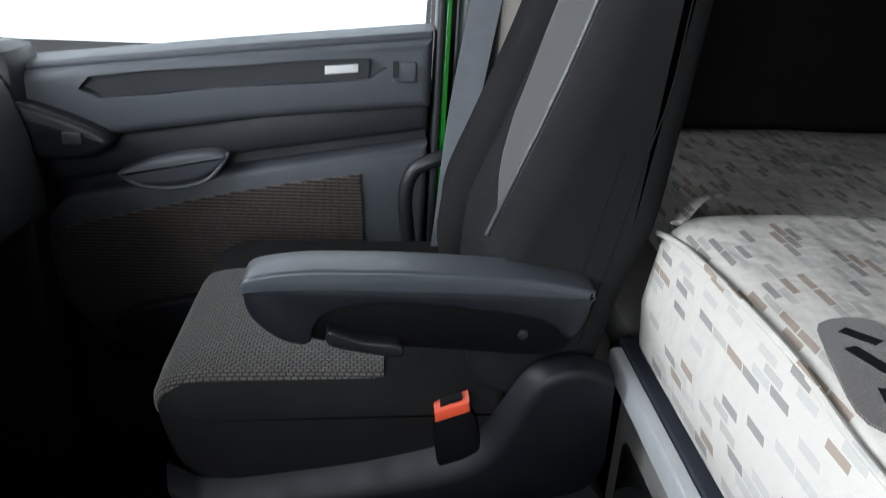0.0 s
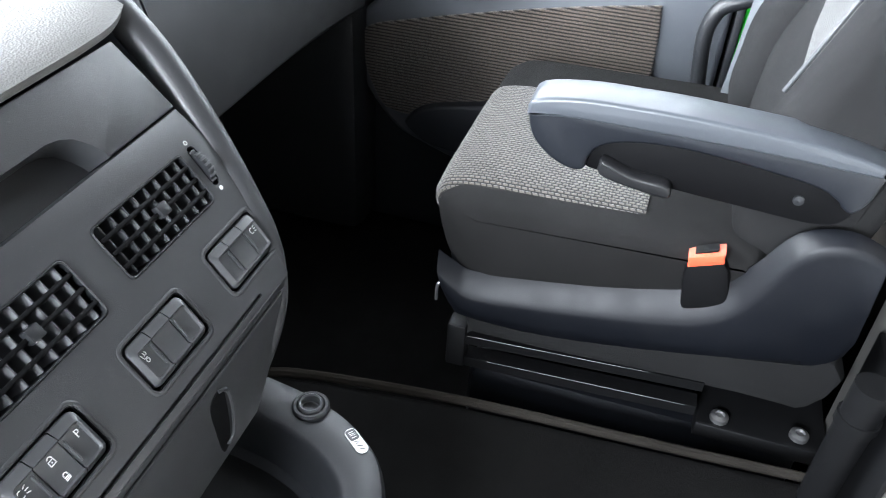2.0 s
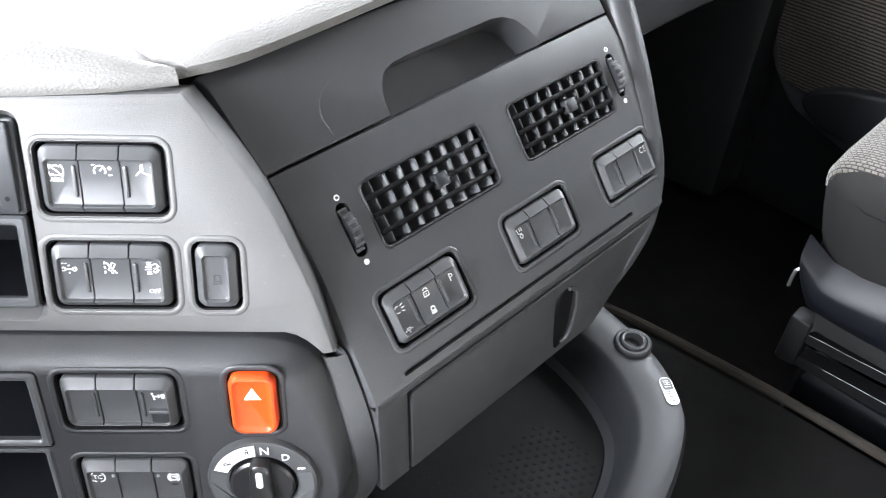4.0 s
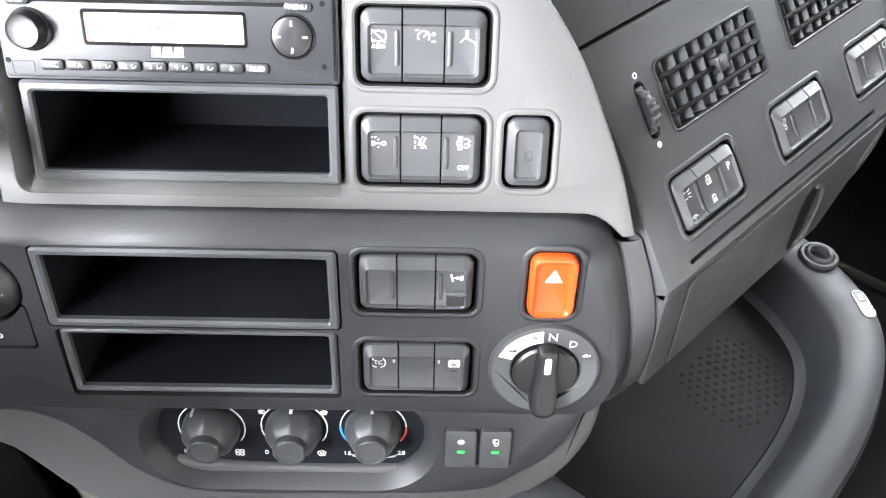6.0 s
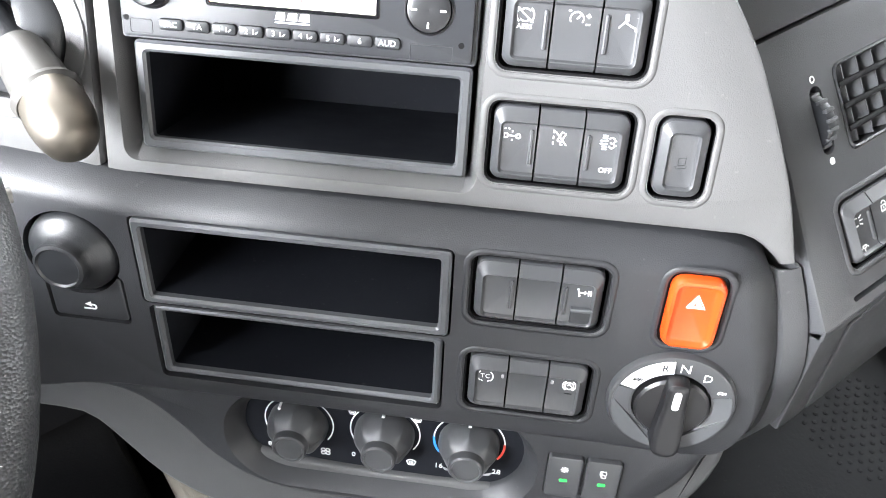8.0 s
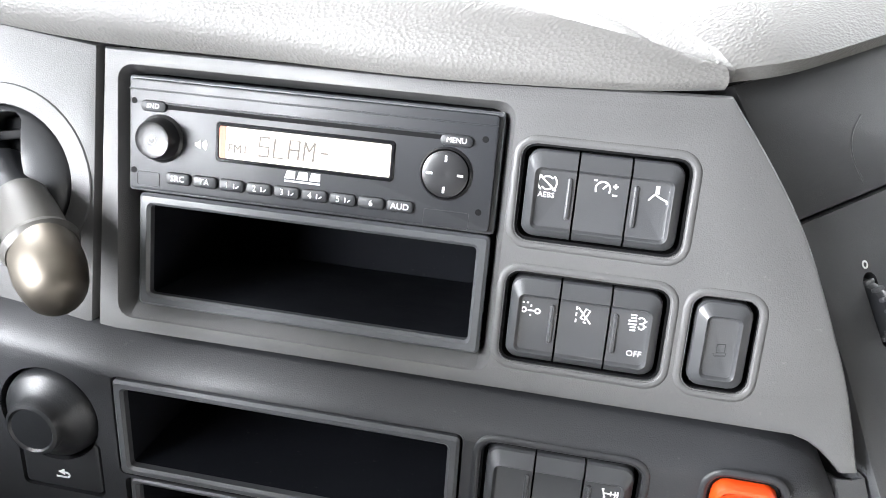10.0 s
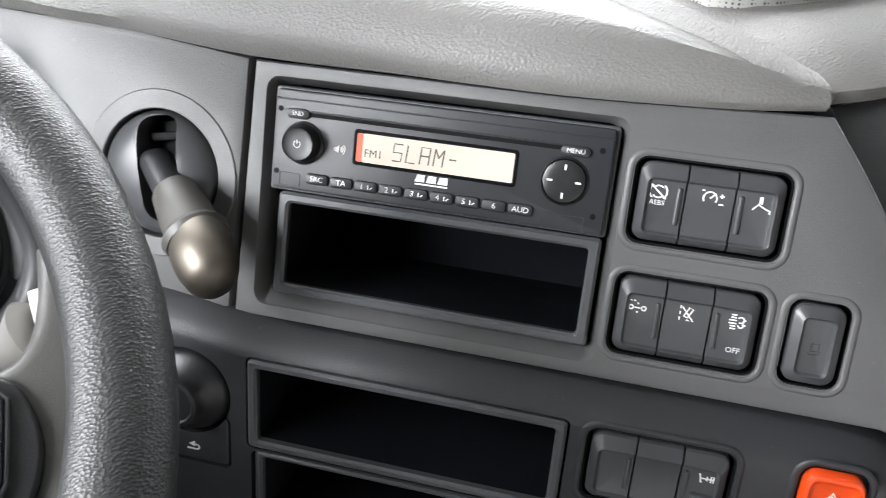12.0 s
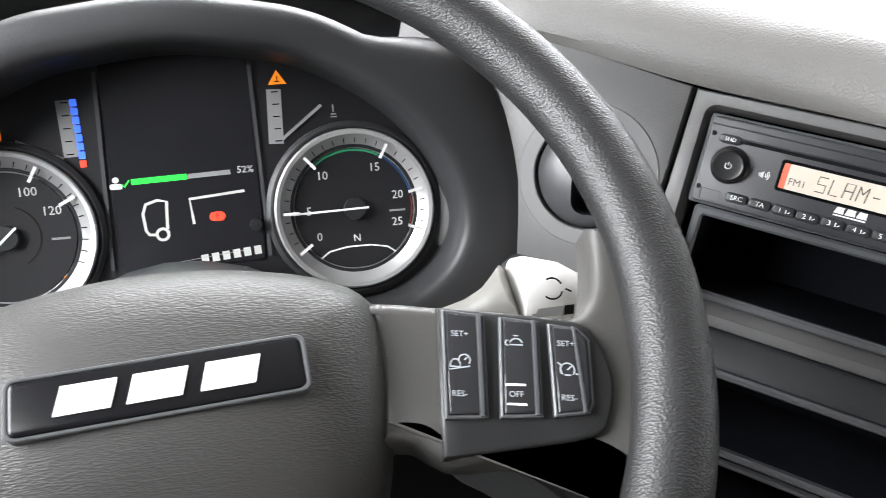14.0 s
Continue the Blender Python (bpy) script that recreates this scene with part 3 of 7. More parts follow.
# ---- engine tunnel and footwells ----
tun = [(-0.10, -0.26), (0.715, -0.26), (0.70, 0.0), (0.685, 0.27), (0.655, 0.50), (0.62, 0.75), (0.60, 1.3), (-0.10, 1.3)]
structure("floor_tunnel", prism(tun, 0.42, 0.70, 0.02), M["carpet"], "black carpeted engine tunnel", "floor")
edge = smooth_line([(0.715, -0.25, 0.702), (0.70, 0.0, 0.702), (0.685, 0.27, 0.702), (0.655, 0.50, 0.702), (0.63, 0.56, 0.702)], 5)
structure("trim_carpet_edge", tube(edge, 0.007, 8), M["carpet_edge"], "brownish bound edge of the tunnel carpet", "trim")
structure("floor_driver", box(-1.05, -0.27, -0.2, 1.3, 0.44, 0.47, 0.01), M["rubber"], "black rubber mat in the driver's footwell", "floor")
structure("wall_tunnel_side", box(-0.240, -0.105, 0.30, 1.3, 0.44, 0.705, 0.02), M["beige_carpet"], "grey-beige carpet on the tunnel beside the driver's footwell", "wall")
structure("wall_bulkhead", box(-1.05, -0.265, 0.88, 0.95, 0.44, 1.0, 0.02), M["rubber"], "black bulkhead in front of the pedals", "wall")

# ---- bunk ----
bunk = thing("bunk", IDENT, "lower bunk base with pale metal front rail", "bunk")
part("front_panel", box(-1.0, 0.86, -0.30, -0.245, 0.44, 0.965, 0.006), M["bunk_base"], bunk, "grey-beige carpeted base panel")
railp = [(-0.213, 0.998), (-0.2085, 0.999), (-0.2065, 1.002), (-0.2075, 1.026), (-0.2095, 1.0295), (-0.2130, 1.031), (-0.222, 1.031), (-0.224, 0.998)]
part("rail", loft([[(x, y, z) for y, z in railp] for x in (-1.0, 0.815, 0.822)]), M["rail"], bunk, "pale anodised front rail")
part("edge_strip", loft([[(x, y, z) for y, z in rrect(0.030, 0.040, 0.004, -0.2390, 1.014)] for x in (-1.0, 0.84)]), M["navy"], bunk, "navy fabric strip")
part("deck", box(-1.0, 1.40, -0.98, -0.25, 0.96, 1.02, 0.006), M["bunk_base"], bunk)


def mattress(name, x0, x1, y0, y1, z0, z1, r, label):
    """A soft rectangular mattress with slack, rounded edges."""
    random.seed(4)
    secs = []
    for a, z in ((0.6, z0), (0.1, z0 + 0.02), (0.0, (z0 + z1) / 2 - 0.02), (0.15, z1 - 0.035), (0.5, z1 - 0.012), (1.0, z1)):
        d = a * r
        pts = rrect(x1 - x0 - 2 * d, y1 - y0 - 2 * d, r * 1.6 - d * 0.5, (x0 + x1) / 2, (y0 + y1) / 2, 6)
        secs.append([(x, y, z) for x, y in pts])
    bm = loft(secs)
    bmesh.ops.triangulate(bm, faces=[f for f in bm.faces if len(f.verts) > 4])
    top = [f for f in bm.faces]
    bmesh.ops.subdivide_edges(bm, edges=[e for e in bm.edges if e.calc_length() > 0.12], cuts=5, use_grid_fill=True)
    for v in bm.verts:
        n = noise.noise(v.co * 5.0) * 0.006 + noise.noise(v.co * 16.0) * 0.0025
        v.co.z += n if v.co.z > z0 + 0.05 else 0
        v.co.y += n * 0.8 if v.co.y > y1 - 0.06 else 0
    m = thing(name, IDENT, label, "mattress")
    part("cover", bm, M["print"], m, "", 60)
    return m


mat_a = mattress("mattress", -1.0, 0.845, -0.97, -0.226, 1.035, 1.222, 0.045, "pale mattress printed with grey and brown dashes")
seam = smooth_line([(0.80, -0.235, 1.196), (0.70, -0.238, 1.212), (0.50, -0.243, 1.216), (0.36, -0.240, 1.207), (0.0, -0.24, 1.21), (-0.5, -0.24, 1.21)], 6)
part("piping", tube(seam, 0.0035, 8), M["print"], mat_a)
part("zip_pull", tube(smooth_line([(0.81, -0.26, 1.205), (0.86, -0.30, 1.215), (0.90, -0.34, 1.21)], 4), 0.006, 8, (1.6, 0.6)), M["print"], mat_a, "pale cloth zip tab")
mat_b = mattress("mattress", 0.86, 1.40, -0.97, -0.34, 1.035, 1.18, 0.04, "pale printed mattress section behind the seat")
part("piping", tube([(0.90, -0.352, 1.166), (1.1, -0.350, 1.168), (1.36, -0.352, 1.166)], 0.0035, 8), M["print"], mat_b)
tagm = thing("mattress_label", shift(0.465, -0.292, 1.2225) @ pose(0, 0, 0, -6, 0, -17), "grey-brown woven label sewn on the mattress", "label")
part("patch", prism(smooth_poly([(-0.085, -0.020), (-0.075, 0.022), (0.0, 0.030), (0.070, 0.028), (0.080, -0.018), (0.0, -0.028)], 4), 0, 0.003, 0.001), M["tag"], tagm)
part("print_mark", strokes([[(-0.05, 0.0), (-0.03, 0.0)], [(-0.01, -0.012), (0.03, 0.012)], [(0.04, -0.012), (0.06, 0.012)]], 0.012, 0.0031), M["black"], tagm)
strut = thing("bunk_strut", IDENT, "black bunk hinge bracket and gas strut", "bracket")
part("cylinder", tube([(0.66, -0.205, 0.93), (0.66, -0.205, 0.86), (0.665, -0.205, 0.72)], [0.022, 0.022, 0.020], 16), M["rail_black"], strut)
part("collar", tube([(0.66, -0.205, 0.882), (0.66, -0.205, 0.868)], 0.025, 16), M["rail_black"], strut)
part("plate", box(0.60, 0.80, -0.243, -0.235, 0.66, 0.90, 0.003), M["rail_black"], strut)
part("bolt", moved(lathe([(0.0, 0.0), (0.011, 0.0), (0.011, 0.006), (0.006, 0.008), (0.006, 0.004), (0.0, 0.004)], 12), shift(0.70, -0.234, 0.70) @ pose(0, 0, 0, 90)), M["steel"], strut)

# ---- passenger seat ----
seat = thing("passenger_seat", IDENT, "charcoal cloth passenger seat with ribbed insert and armrest", "seat", "seats")


def slab_x(profile, x0, x1, r, steps=4):
    """A padded slab: a side profile in (y, z) carried from x0 to x1 with rounded flanks."""
    secs = [[(x0 + r - r * math.cos(math.pi / 2 * k / steps), y, z) for y, z in inset(profile, r * (1 - math.sin(math.pi / 2 * k / steps)))] for k in range(steps + 1)]
    secs += [[(x1 - r + r * math.sin(math.pi / 2 * k / steps), y, z) for y, z in inset(profile, r * (1 - math.cos(math.pi / 2 * k / steps)))] for k in range(steps + 1)]
    return loft(secs)


def soft_block(profile, x0, x1, r, plan):
    """A padded block whose side profile shrinks towards both flanks: r is the flank's roundness, plan draws its front corners back."""
    secs = []
    stops = [(x0, 1.0), (x0 + 0.004, 0.62), (x0 + 0.012, 0.36), (x0 + 0.026, 0.14), (x0 + 0.048, 0.03), (x0 + 0.08, 0.0)]
    for x, k in stops + [(x0 + x1 - x, k) for x, k in stops[::-1]]:
        ring_p = inset(profile, r * k)
        secs.append([(x, y - plan * k * max(0.0, (y - 0.18) / 0.17), z) for y, z in ring_p])
    return loft(secs)


cush = smooth_poly([(-0.06, 0.85), (0.12, 0.84), (0.27, 0.845), (0.322, 0.872), (0.346, 0.930), (0.350, 0.968), (0.332, 0.990), (0.285, 0.999), (0.12, 1.003), (-0.02, 1.004), (-0.075, 0.995), (-0.08, 0.93)], 5)
part("cushion", soft_block(cush, 0.757, 1.245, 0.030, 0.045), M["seat_cloth"], seat)
topl = smooth_line([(0.3495, 0.955), (0.3500, 0.972), (0.334, 0.991), (0.286, 1.000), (0.20, 1.0025), (0.120, 1.0035), (0.075, 1.0038)], 6)
tnorm = []
for i in range(len(topl)):
    d = topl[min(i + 1, len(topl) - 1)] - topl[max(i - 1, 0)]
    tnorm.append(Vector((-d.y, d.x)).normalized() * -1)
if tnorm[-1].y < 0:
    tnorm = [-n for n in tnorm]
rows = []
for x, d in ((0.7835, -0.0090), (0.787, -0.0052), (0.792, -0.0028), (0.805, 0.0010), (0.86, 0.0034), (0.94, 0.0034), (1.02, 0.0034), (1.085, 0.0026), (1.097, 0.0010), (1.101, -0.0030)):
    rows.append([(x + (0.006 if x < 0.8 else -0.010) * max(0.0, 0.30 - p.x), *(p + n * d)) for p, n in zip(topl, tnorm)])
part("seat_insert", grid(rows, 0.003), M["insert"], seat, "grey-brown woven seat centre")
front_line = [(-0.030, 1.00), (-0.028, 1.09), (-0.037, 1.145), (-0.066, 1.22), (-0.096, 1.298), (-0.122, 1.370), (-0.144, 1.438), (-0.178, 1.56), (-0.205, 1.70)]
rear_line = [(-0.268, 1.70), (-0.260, 1.56), (-0.250, 1.43), (-0.240, 1.31), (-0.229, 1.204), (-0.203, 1.129), (-0.170, 1.00)]


def back_slab(dy, x0, x1, r, top=(-0.240, 1.752)):
    """A slice of the backrest whose front stands dy before the common line."""
    prof = [(y + dy, z) for y, z in front_line] + [(top[0] + dy * 0.5, top[1])] + rear_line + [(-0.10, 0.97)]
    return slab_x(smooth_poly(prof, 4), x0, x1, r, 5)


def back_front(z):
    ys = [y for y, _ in front_line]
    zs = [q for _, q in front_line]
    return float(np.interp(z, zs, ys))


part("backrest", back_slab(-0.016, 0.83, 1.14, 0.01), M["back_cloth"], seat)
part("side_bolster", back_slab(0.0, 0.775, 0.872, 0.034), M["back_cloth"], seat, "dark padded backrest wing")
part("side_bolster", back_slab(0.012, 1.095, 1.245, 0.040), M["back_cloth"], seat)
rows = []
for k in range(25):
    z = 1.185 + 0.0215 * k
    far = float(np.interp(z, (1.185, 1.20, 1.225, 1.27, 1.385, 1.70), (0.90, 0.97, 1.02, 1.065, 1.105, 1.118)))
    row = []
    for j in range(9):
        q = j / 8
        x = 0.846 + (far - 0.846) * q
        row.append((x, back_front(z) - 0.016 + 0.0065 - 0.010 * (2 * q - 1) ** 6 + 0.003 * math.sin(q * math.pi), z))
    rows.append(row)
part("back_insert", grid(rows, 0.004), M["insert_back"], seat, "light grey woven backrest centre")
part("back_piping", tube([Vector((0.868, back_front(z) - 0.0035, z)) for z in np.linspace(1.16, 1.68, 40)], 0.0030, 8), M["frame"], seat, "grey piping along the wing")
for dy, z0, z1 in ((0.0, 1.06, 1.66), (0.026, 1.10, 1.30)):
    pts = [(0.7752, float(np.interp(z, (1.05, 1.167, 1.29, 1.354, 1.66), (-0.150, -0.174, -0.197, -0.213, -0.232))) + dy, z) for z in np.linspace(z0, z1, 16)]
    part("back_seam", tube(pts, 0.0011, 6), M["seat_cloth"], seat, "stitched seam")
shell = smooth_poly([(0.318, 0.905), (0.30, 0.868), (0.25, 0.853), (0.10, 0.862), (-0.01, 0.878), (-0.05, 0.905), (-0.085, 0.98), (-0.11, 1.028), (-0.15, 1.05), (-0.180, 1.052), (-0.192, 1.02), (-0.190, 0.90), (-0.175, 0.835), (0.0, 0.812), (0.20, 0.798), (0.285, 0.802), (0.312, 0.83), (0.325, 0.87)], 4)
lower_l = smooth_line([(0.318, 0.845), (0.304, 0.817), (0.284, 0.804), (0.179, 0.802), (0.057, 0.818), (-0.03, 0.834), (-0.078, 0.842), (-0.12, 0.850), (-0.165, 0.860), (-0.190, 0.880), (-0.196, 0.900)], 4)
outer_l = smooth_line([(0.325, 0.880), (0.303, 0.862), (0.272, 0.847), (0.187, 0.856), (0.088, 0.871), (-0.012, 0.893), (-0.054, 0.922), (-0.076, 0.962), (-0.107, 1.028), (-0.150, 1.048), (-0.190, 1.035)], 4)
inner_l = smooth_line([(0.330, 0.902), (0.309, 0.890), (0.279, 0.879), (0.195, 0.890), (0.098, 0.907), (0.005, 0.932), (-0.035, 0.953), (-0.060, 0.985), (-0.095, 1.042), (-0.145, 1.058), (-0.188, 1.045)], 4)
rows = [[(0.785, *p) for p in lower_l], [(0.752, *p) for p in lower_l], [(0.742, *(a.lerp(b, 0.12))) for a, b in zip(lower_l, outer_l)], [(0.7375, *(a.lerp(b, 0.5))) for a, b in zip(lower_l, outer_l)],
        [(0.7360, *(a.lerp(b, 0.93))) for a, b in zip(lower_l, outer_l)], [(0.7370, *p) for p in outer_l], [(0.7400, *(a.lerp(b, 0.25))) for a, b in zip(outer_l, inner_l)],
        [(0.7560, *(a.lerp(b, 0.92))) for a, b in zip(outer_l, inner_l)], [(0.7590, *p) for p in inner_l], [(0.764, *(p - Vector((0.0, 0.012)))) for p in inner_l], [(0.79, *(p - Vector((0.0, 0.03)))) for p in inner_l]]
part("side_shell", grid(rows, 0.002), M["seat_shell"], seat, "navy-black moulded side cover", 60)
part("side_shell", slab_x(shell, 1.22, 1.262, 0.012, 3), M["seat_shell"], seat)
part("front_shell", slab_x(smooth_poly([(0.318, 0.90), (0.30, 0.865), (0.27, 0.80), (0.305, 0.81), (0.325, 0.86)], 4), 0.80, 1.22, 0.006, 2), M["seat_shell"], seat)
part("suspension_skirt", slab_x(smooth_poly([(0.285, 0.83), (0.29, 0.765), (0.27, 0.745), (-0.10, 0.755), (-0.19, 0.76), (-0.20, 0.85), (0.05, 0.86)], 3), 0.775, 1.23, 0.015, 2), M["back_cloth"], seat, "black bellows skirt")
def slide_bar(x0, x1, ya, za, yb, zb, half):
    """A flat bar along the seat's slide, from (ya, za) to (yb, zb)."""
    return loft([[(x0, y, z - half), (x1, y, z - half), (x1, y, z + half), (x0, y, z + half)] for y, z in ((ya, za), (yb, zb))])


for x in (0.774, 1.200):
    part("slide_rail", slide_bar(x, x + 0.026, 0.305, 0.733, -0.055, 0.757, 0.008), M["rail_black"], seat, "", 0)
    part("slide_rail", slide_bar(x, x + 0.026, 0.290, 0.690, -0.055, 0.709, 0.009), M["rail_black"], seat, "", 0)
# thin lighter grey line along the upper edge of each near rail
for ya, za, yb, zb in ((0.300, 0.7415, 0.021, 0.7605), (0.250, 0.7010, -0.039, 0.7165)):
    part("rail_edge", tube([(0.7735, ya, za), (0.7735, yb, zb)], 0.0005, 6), M["frame"], seat, "thin lighter grey line along the rail edge")
part("rail_end", box(0.768, 0.80, 0.285, 0.314, 0.680, 0.762, 0.004), M["rail_black"], seat)
part("seat_lever", tube(smooth_line([(0.762, 0.322, 0.846), (0.757, 0.329, 0.842), (0.756, 0.330, 0.815)], 3), 0.0022, 8), M["steel"], seat, "thin wire lever")
part("pedestal", box(0.79, 1.22, -0.22, 0.285, 0.44, 0.668, 0.03), M["seat_shell"], seat)
part("base_flange", box(0.772, 1.24, -0.24, -0.06, 0.66, 0.690, 0.004), M["rail_black"], seat)
for y, z in ((-0.092, 0.700), (-0.200, 0.704)):
    part("bolt", moved(lathe([(0.0, 0.0), (0.013, 0.0), (0.013, 0.007), (0.007, 0.010), (0.006, 0.006), (0.0, 0.006)], 14), shift(0.79, y, z - 0.01)), M["steel"], seat, "zinc bolt head")

# armrest
arm = [(0.2275, 1.136), (0.223, 1.150), (0.171, 1.158), (0.047, 1.158), (-0.080, 1.154), (-0.145, 1.146), (-0.149, 1.130), (-0.144, 1.108), (-0.133, 1.092), (-0.122, 1.095), (-0.113, 1.104), (-0.082, 1.1165), (0.014, 1.128), (0.071, 1.130), (0.115, 1.125), (0.143, 1.114), (0.154, 1.097), (0.157, 1.082), (0.173, 1.079), (0.197, 1.089), (0.220, 1.111)]
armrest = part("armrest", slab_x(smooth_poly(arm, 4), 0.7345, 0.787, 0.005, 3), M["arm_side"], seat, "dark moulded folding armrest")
inner = smooth_poly([(0.162, 1.120), (0.160, 1.084), (0.120, 1.077), (0.058, 1.073), (-0.023, 1.068), (-0.108, 1.065), (-0.135, 1.085), (-0.140, 1.125), (0.0, 1.140)], 4)
part("inner_panel", slab_x(inner, 0.745, 0.780, 0.003, 2), M["gap"], armrest, "recessed black inner panel")
pad = smooth_poly([(0.2295, 1.142), (0.222, 1.159), (0.170, 1.169), (0.110, 1.171), (0.048, 1.171), (-0.076, 1.165), (-0.146, 1.153), (-0.150, 1.146), (-0.145, 1.140), (-0.050, 1.1435), (0.047, 1.1445), (0.171, 1.1440), (0.222, 1.1375)], 4)
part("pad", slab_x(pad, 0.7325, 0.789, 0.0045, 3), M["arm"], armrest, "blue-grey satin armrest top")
part("lever", slab_x(smooth_poly([(0.139, 1.100), (0.131, 1.101), (0.100, 1.090), (0.066, 1.087), (0.057, 1.082), (0.056, 1.072), (0.068, 1.070), (0.110, 1.076), (0.138, 1.084)], 3), 0.726, 0.748, 0.004, 3), M["knob"], armrest, "black adjuster lever")
part("pivot_cap", moved(lathe([(0.0, 0.0), (0.006, 0.0), (0.006, 0.003), (0.0, 0.004)], 16), shift(0.745, -0.078, 1.092) @ pose(0, 0, 0, 0, -90)), M["black"], armrest)

# buckle
buckle = thing("belt_buckle", IDENT, "black seat belt buckle with red release button", "buckle")
bp = [(0.013, 0.974), (-0.026, 0.988), (-0.042, 0.94), (-0.04, 0.885), (0.0, 0.885), (0.012, 0.93)]
part("housing", slab_x(smooth_poly(bp, 3), 0.745, 0.768, 0.005, 2), M["gap"], buckle)
part("button", slab_x([(0.014, 0.972), (-0.026, 0.988), (-0.024, 1.003), (0.016, 0.987)], 0.742, 0.768, 0.003, 2), M["buckle_red"], buckle, "bright red release button")
part("slot", slab_x([(0.008, 0.982), (-0.017, 0.992), (-0.016, 1.004), (0.009, 0.9925)], 0.749, 0.764, 0.001, 1), M["gap"], buckle)

# belt
belt = thing("seat_belt", IDENT, "grey seat belt webbing hanging beside the backrest", "seat belt")
bpts = smooth_line([(1.25, -0.115, 1.75), (1.235, -0.078, 1.45), (1.215, -0.045, 1.23), (1.20, -0.030, 1.05), (1.19, -0.022, 0.96)], 6)
part("webbing", grid([[(p.x, p.y + s * 0.023, p.z + s * 0.006) for p in bpts] for s in (-1, -0.33, 0.33, 1)], 0.002), M["belt"], belt)
part("tongue", box(1.165, 1.20, -0.045, 0.0, 0.935, 0.948, 0.003), M["chrome"], belt, "bright metal tongue")
part("tongue_grip", box(1.17, 1.205, -0.025, 0.03, 0.95, 0.962, 0.004), M["black"], belt)

# ---- dashboard ----
dash = thing("dashboard", IDENT, "dark grey wrap-around truck dashboard with light grey top", "dashboard")


def at(bm, m):
    return moved(bm, m)


def hole(cx, cy, w, h, r):
    return prism(rrect(w, h, r, cx, cy), -0.2, 0.2)


# upper centre panel and the driver's panel left of the seam lie in one plane
BANKS_U = [(0.0828, 0.0133, 3), (0.0820, -0.0485, 3), (0.1465, -0.0485, 1)]
BANKS_L = [(0.1110, 0.0195, 3), (0.1115, -0.0510, 3)]
BANK_W, BANK_H = 0.0785, 0.0465


def bank_holes(banks):
    return [hole(x, y, 0.0305 if n == 1 else BANK_W, BANK_H, 0.007) for x, y, n in banks]


u_out = [(-0.1725, 0.0615), (0.0, 0.0615)] + [tuple(p) for p in smooth_line([(0.134, 0.066), (0.157, 0.036), (0.1765, 0.006), (0.1935, -0.030), (0.2075, -0.064), (0.2190, -0.1025)], 4)] + [(0.2110, -0.1040), (0.2060, -0.0990), (0.2000, -0.0940), (0.1940, -0.0905), (0.1870, -0.0885), (0.06, -0.0883), (-0.1765, -0.0885)]
upanel = cut(prism(u_out, -0.03, 0, 0.0035, 2), bank_holes(BANKS_U) + [loft([[(x, y, z) for x, y in rrect(w, h, 0.008, -0.0625, -0.0130)] for w, h, z in ((0.1945, 0.1260, -0.2), (0.1945, 0.1260, -0.0085), (0.2035, 0.1345, 0.0005), (0.2035, 0.1345, 0.2))])])
part("centre_panel", at(upanel, FU), M["dash"], dash)
# sloped lip under the lower pocket
lip = loft([[(x, y, z) for x, y, z in ((-0.160, -0.0795, -0.0012), (0.035, -0.0795, -0.0012), (0.036, -0.0715, -0.011), (-0.160, -0.0715, -0.011))], [(x, y, z) for x, y, z in ((-0.160, -0.0795, -0.02), (0.035, -0.0795, -0.02), (0.036, -0.0715, -0.02), (-0.160, -0.0715, -0.02))]])
part("recess_lip", at(lip, FU), M["dash"], dash)
d_out = [(-0.40, 0.080), (-0.335, 0.0745), (-0.246, 0.0700), (-0.1755, 0.0620), (-0.1793, -0.0885), (-0.30, -0.0905), (-0.40, -0.105)]
dpanel = cut(prism(d_out, -0.03, 0, 0.003, 2), [prism(disc(0.0385, -0.229, -0.0115, 40), -0.2, 0.2)])
part("driver_panel", at(dpanel, FU), M["dash"], dash)

# lower console plate, proud of the upper panel
l_out = smooth_poly([(-0.26, 0.0590), (-0.10, 0.0605), (0.06, 0.0608), (0.165, 0.0600), (0.2000, 0.0592), (0.2190, 0.0560), (0.2315, 0.0490), (0.2405, 0.0375), (0.2495, 0.014), (0.2580, -0.016), (0.2595, -0.043), (0.2550, -0.069), (0.243, -0.092), (0.215, -0.1000), (0.12, -0.0990), (-0.04, -0.0990), (-0.16, -0.1000), (-0.26, -0.102)], 5)
secs = []
for d, z in ((0.0, -0.05), (0.0, -0.0185), (0.0010, -0.0158), (0.0030, -0.0125), (0.0060, -0.0086), (0.0095, -0.0050), (0.0130, -0.0024), (0.0165, -0.0007), (0.0195, 0.0)):
    row = []
    for (x, y), (xa, ya) in zip(inset(l_out, d), inset(l_out, d * 0.42)):
        w = max(0.0, min(1.0, (-0.02 - y) / 0.04))
        row.append((x + (xa - x) * w, y + (ya - y) * w, z))
    secs.append(row)
lplate = cut(loft(secs), bank_holes(BANKS_L) + [hole(-0.0335, 0.0122, 0.1920, 0.0630, 0.004), hole(-0.0335, -0.0505, 0.1860, 0.0590, 0.004),
             hole(0.1975, 0.0200, 0.0335, 0.0505, 0.008), prism(disc(0.0335, 0.1985, -0.0485, 40), -0.2, 0.2), prism(disc(0.0300, -0.1695, 0.0115, 40), -0.2, 0.2)])
lplate = cut(lplate, [prism(rrect(0.0520, 0.0370, 0.004, -0.1660, -0.0205), -0.2, 0.2)])
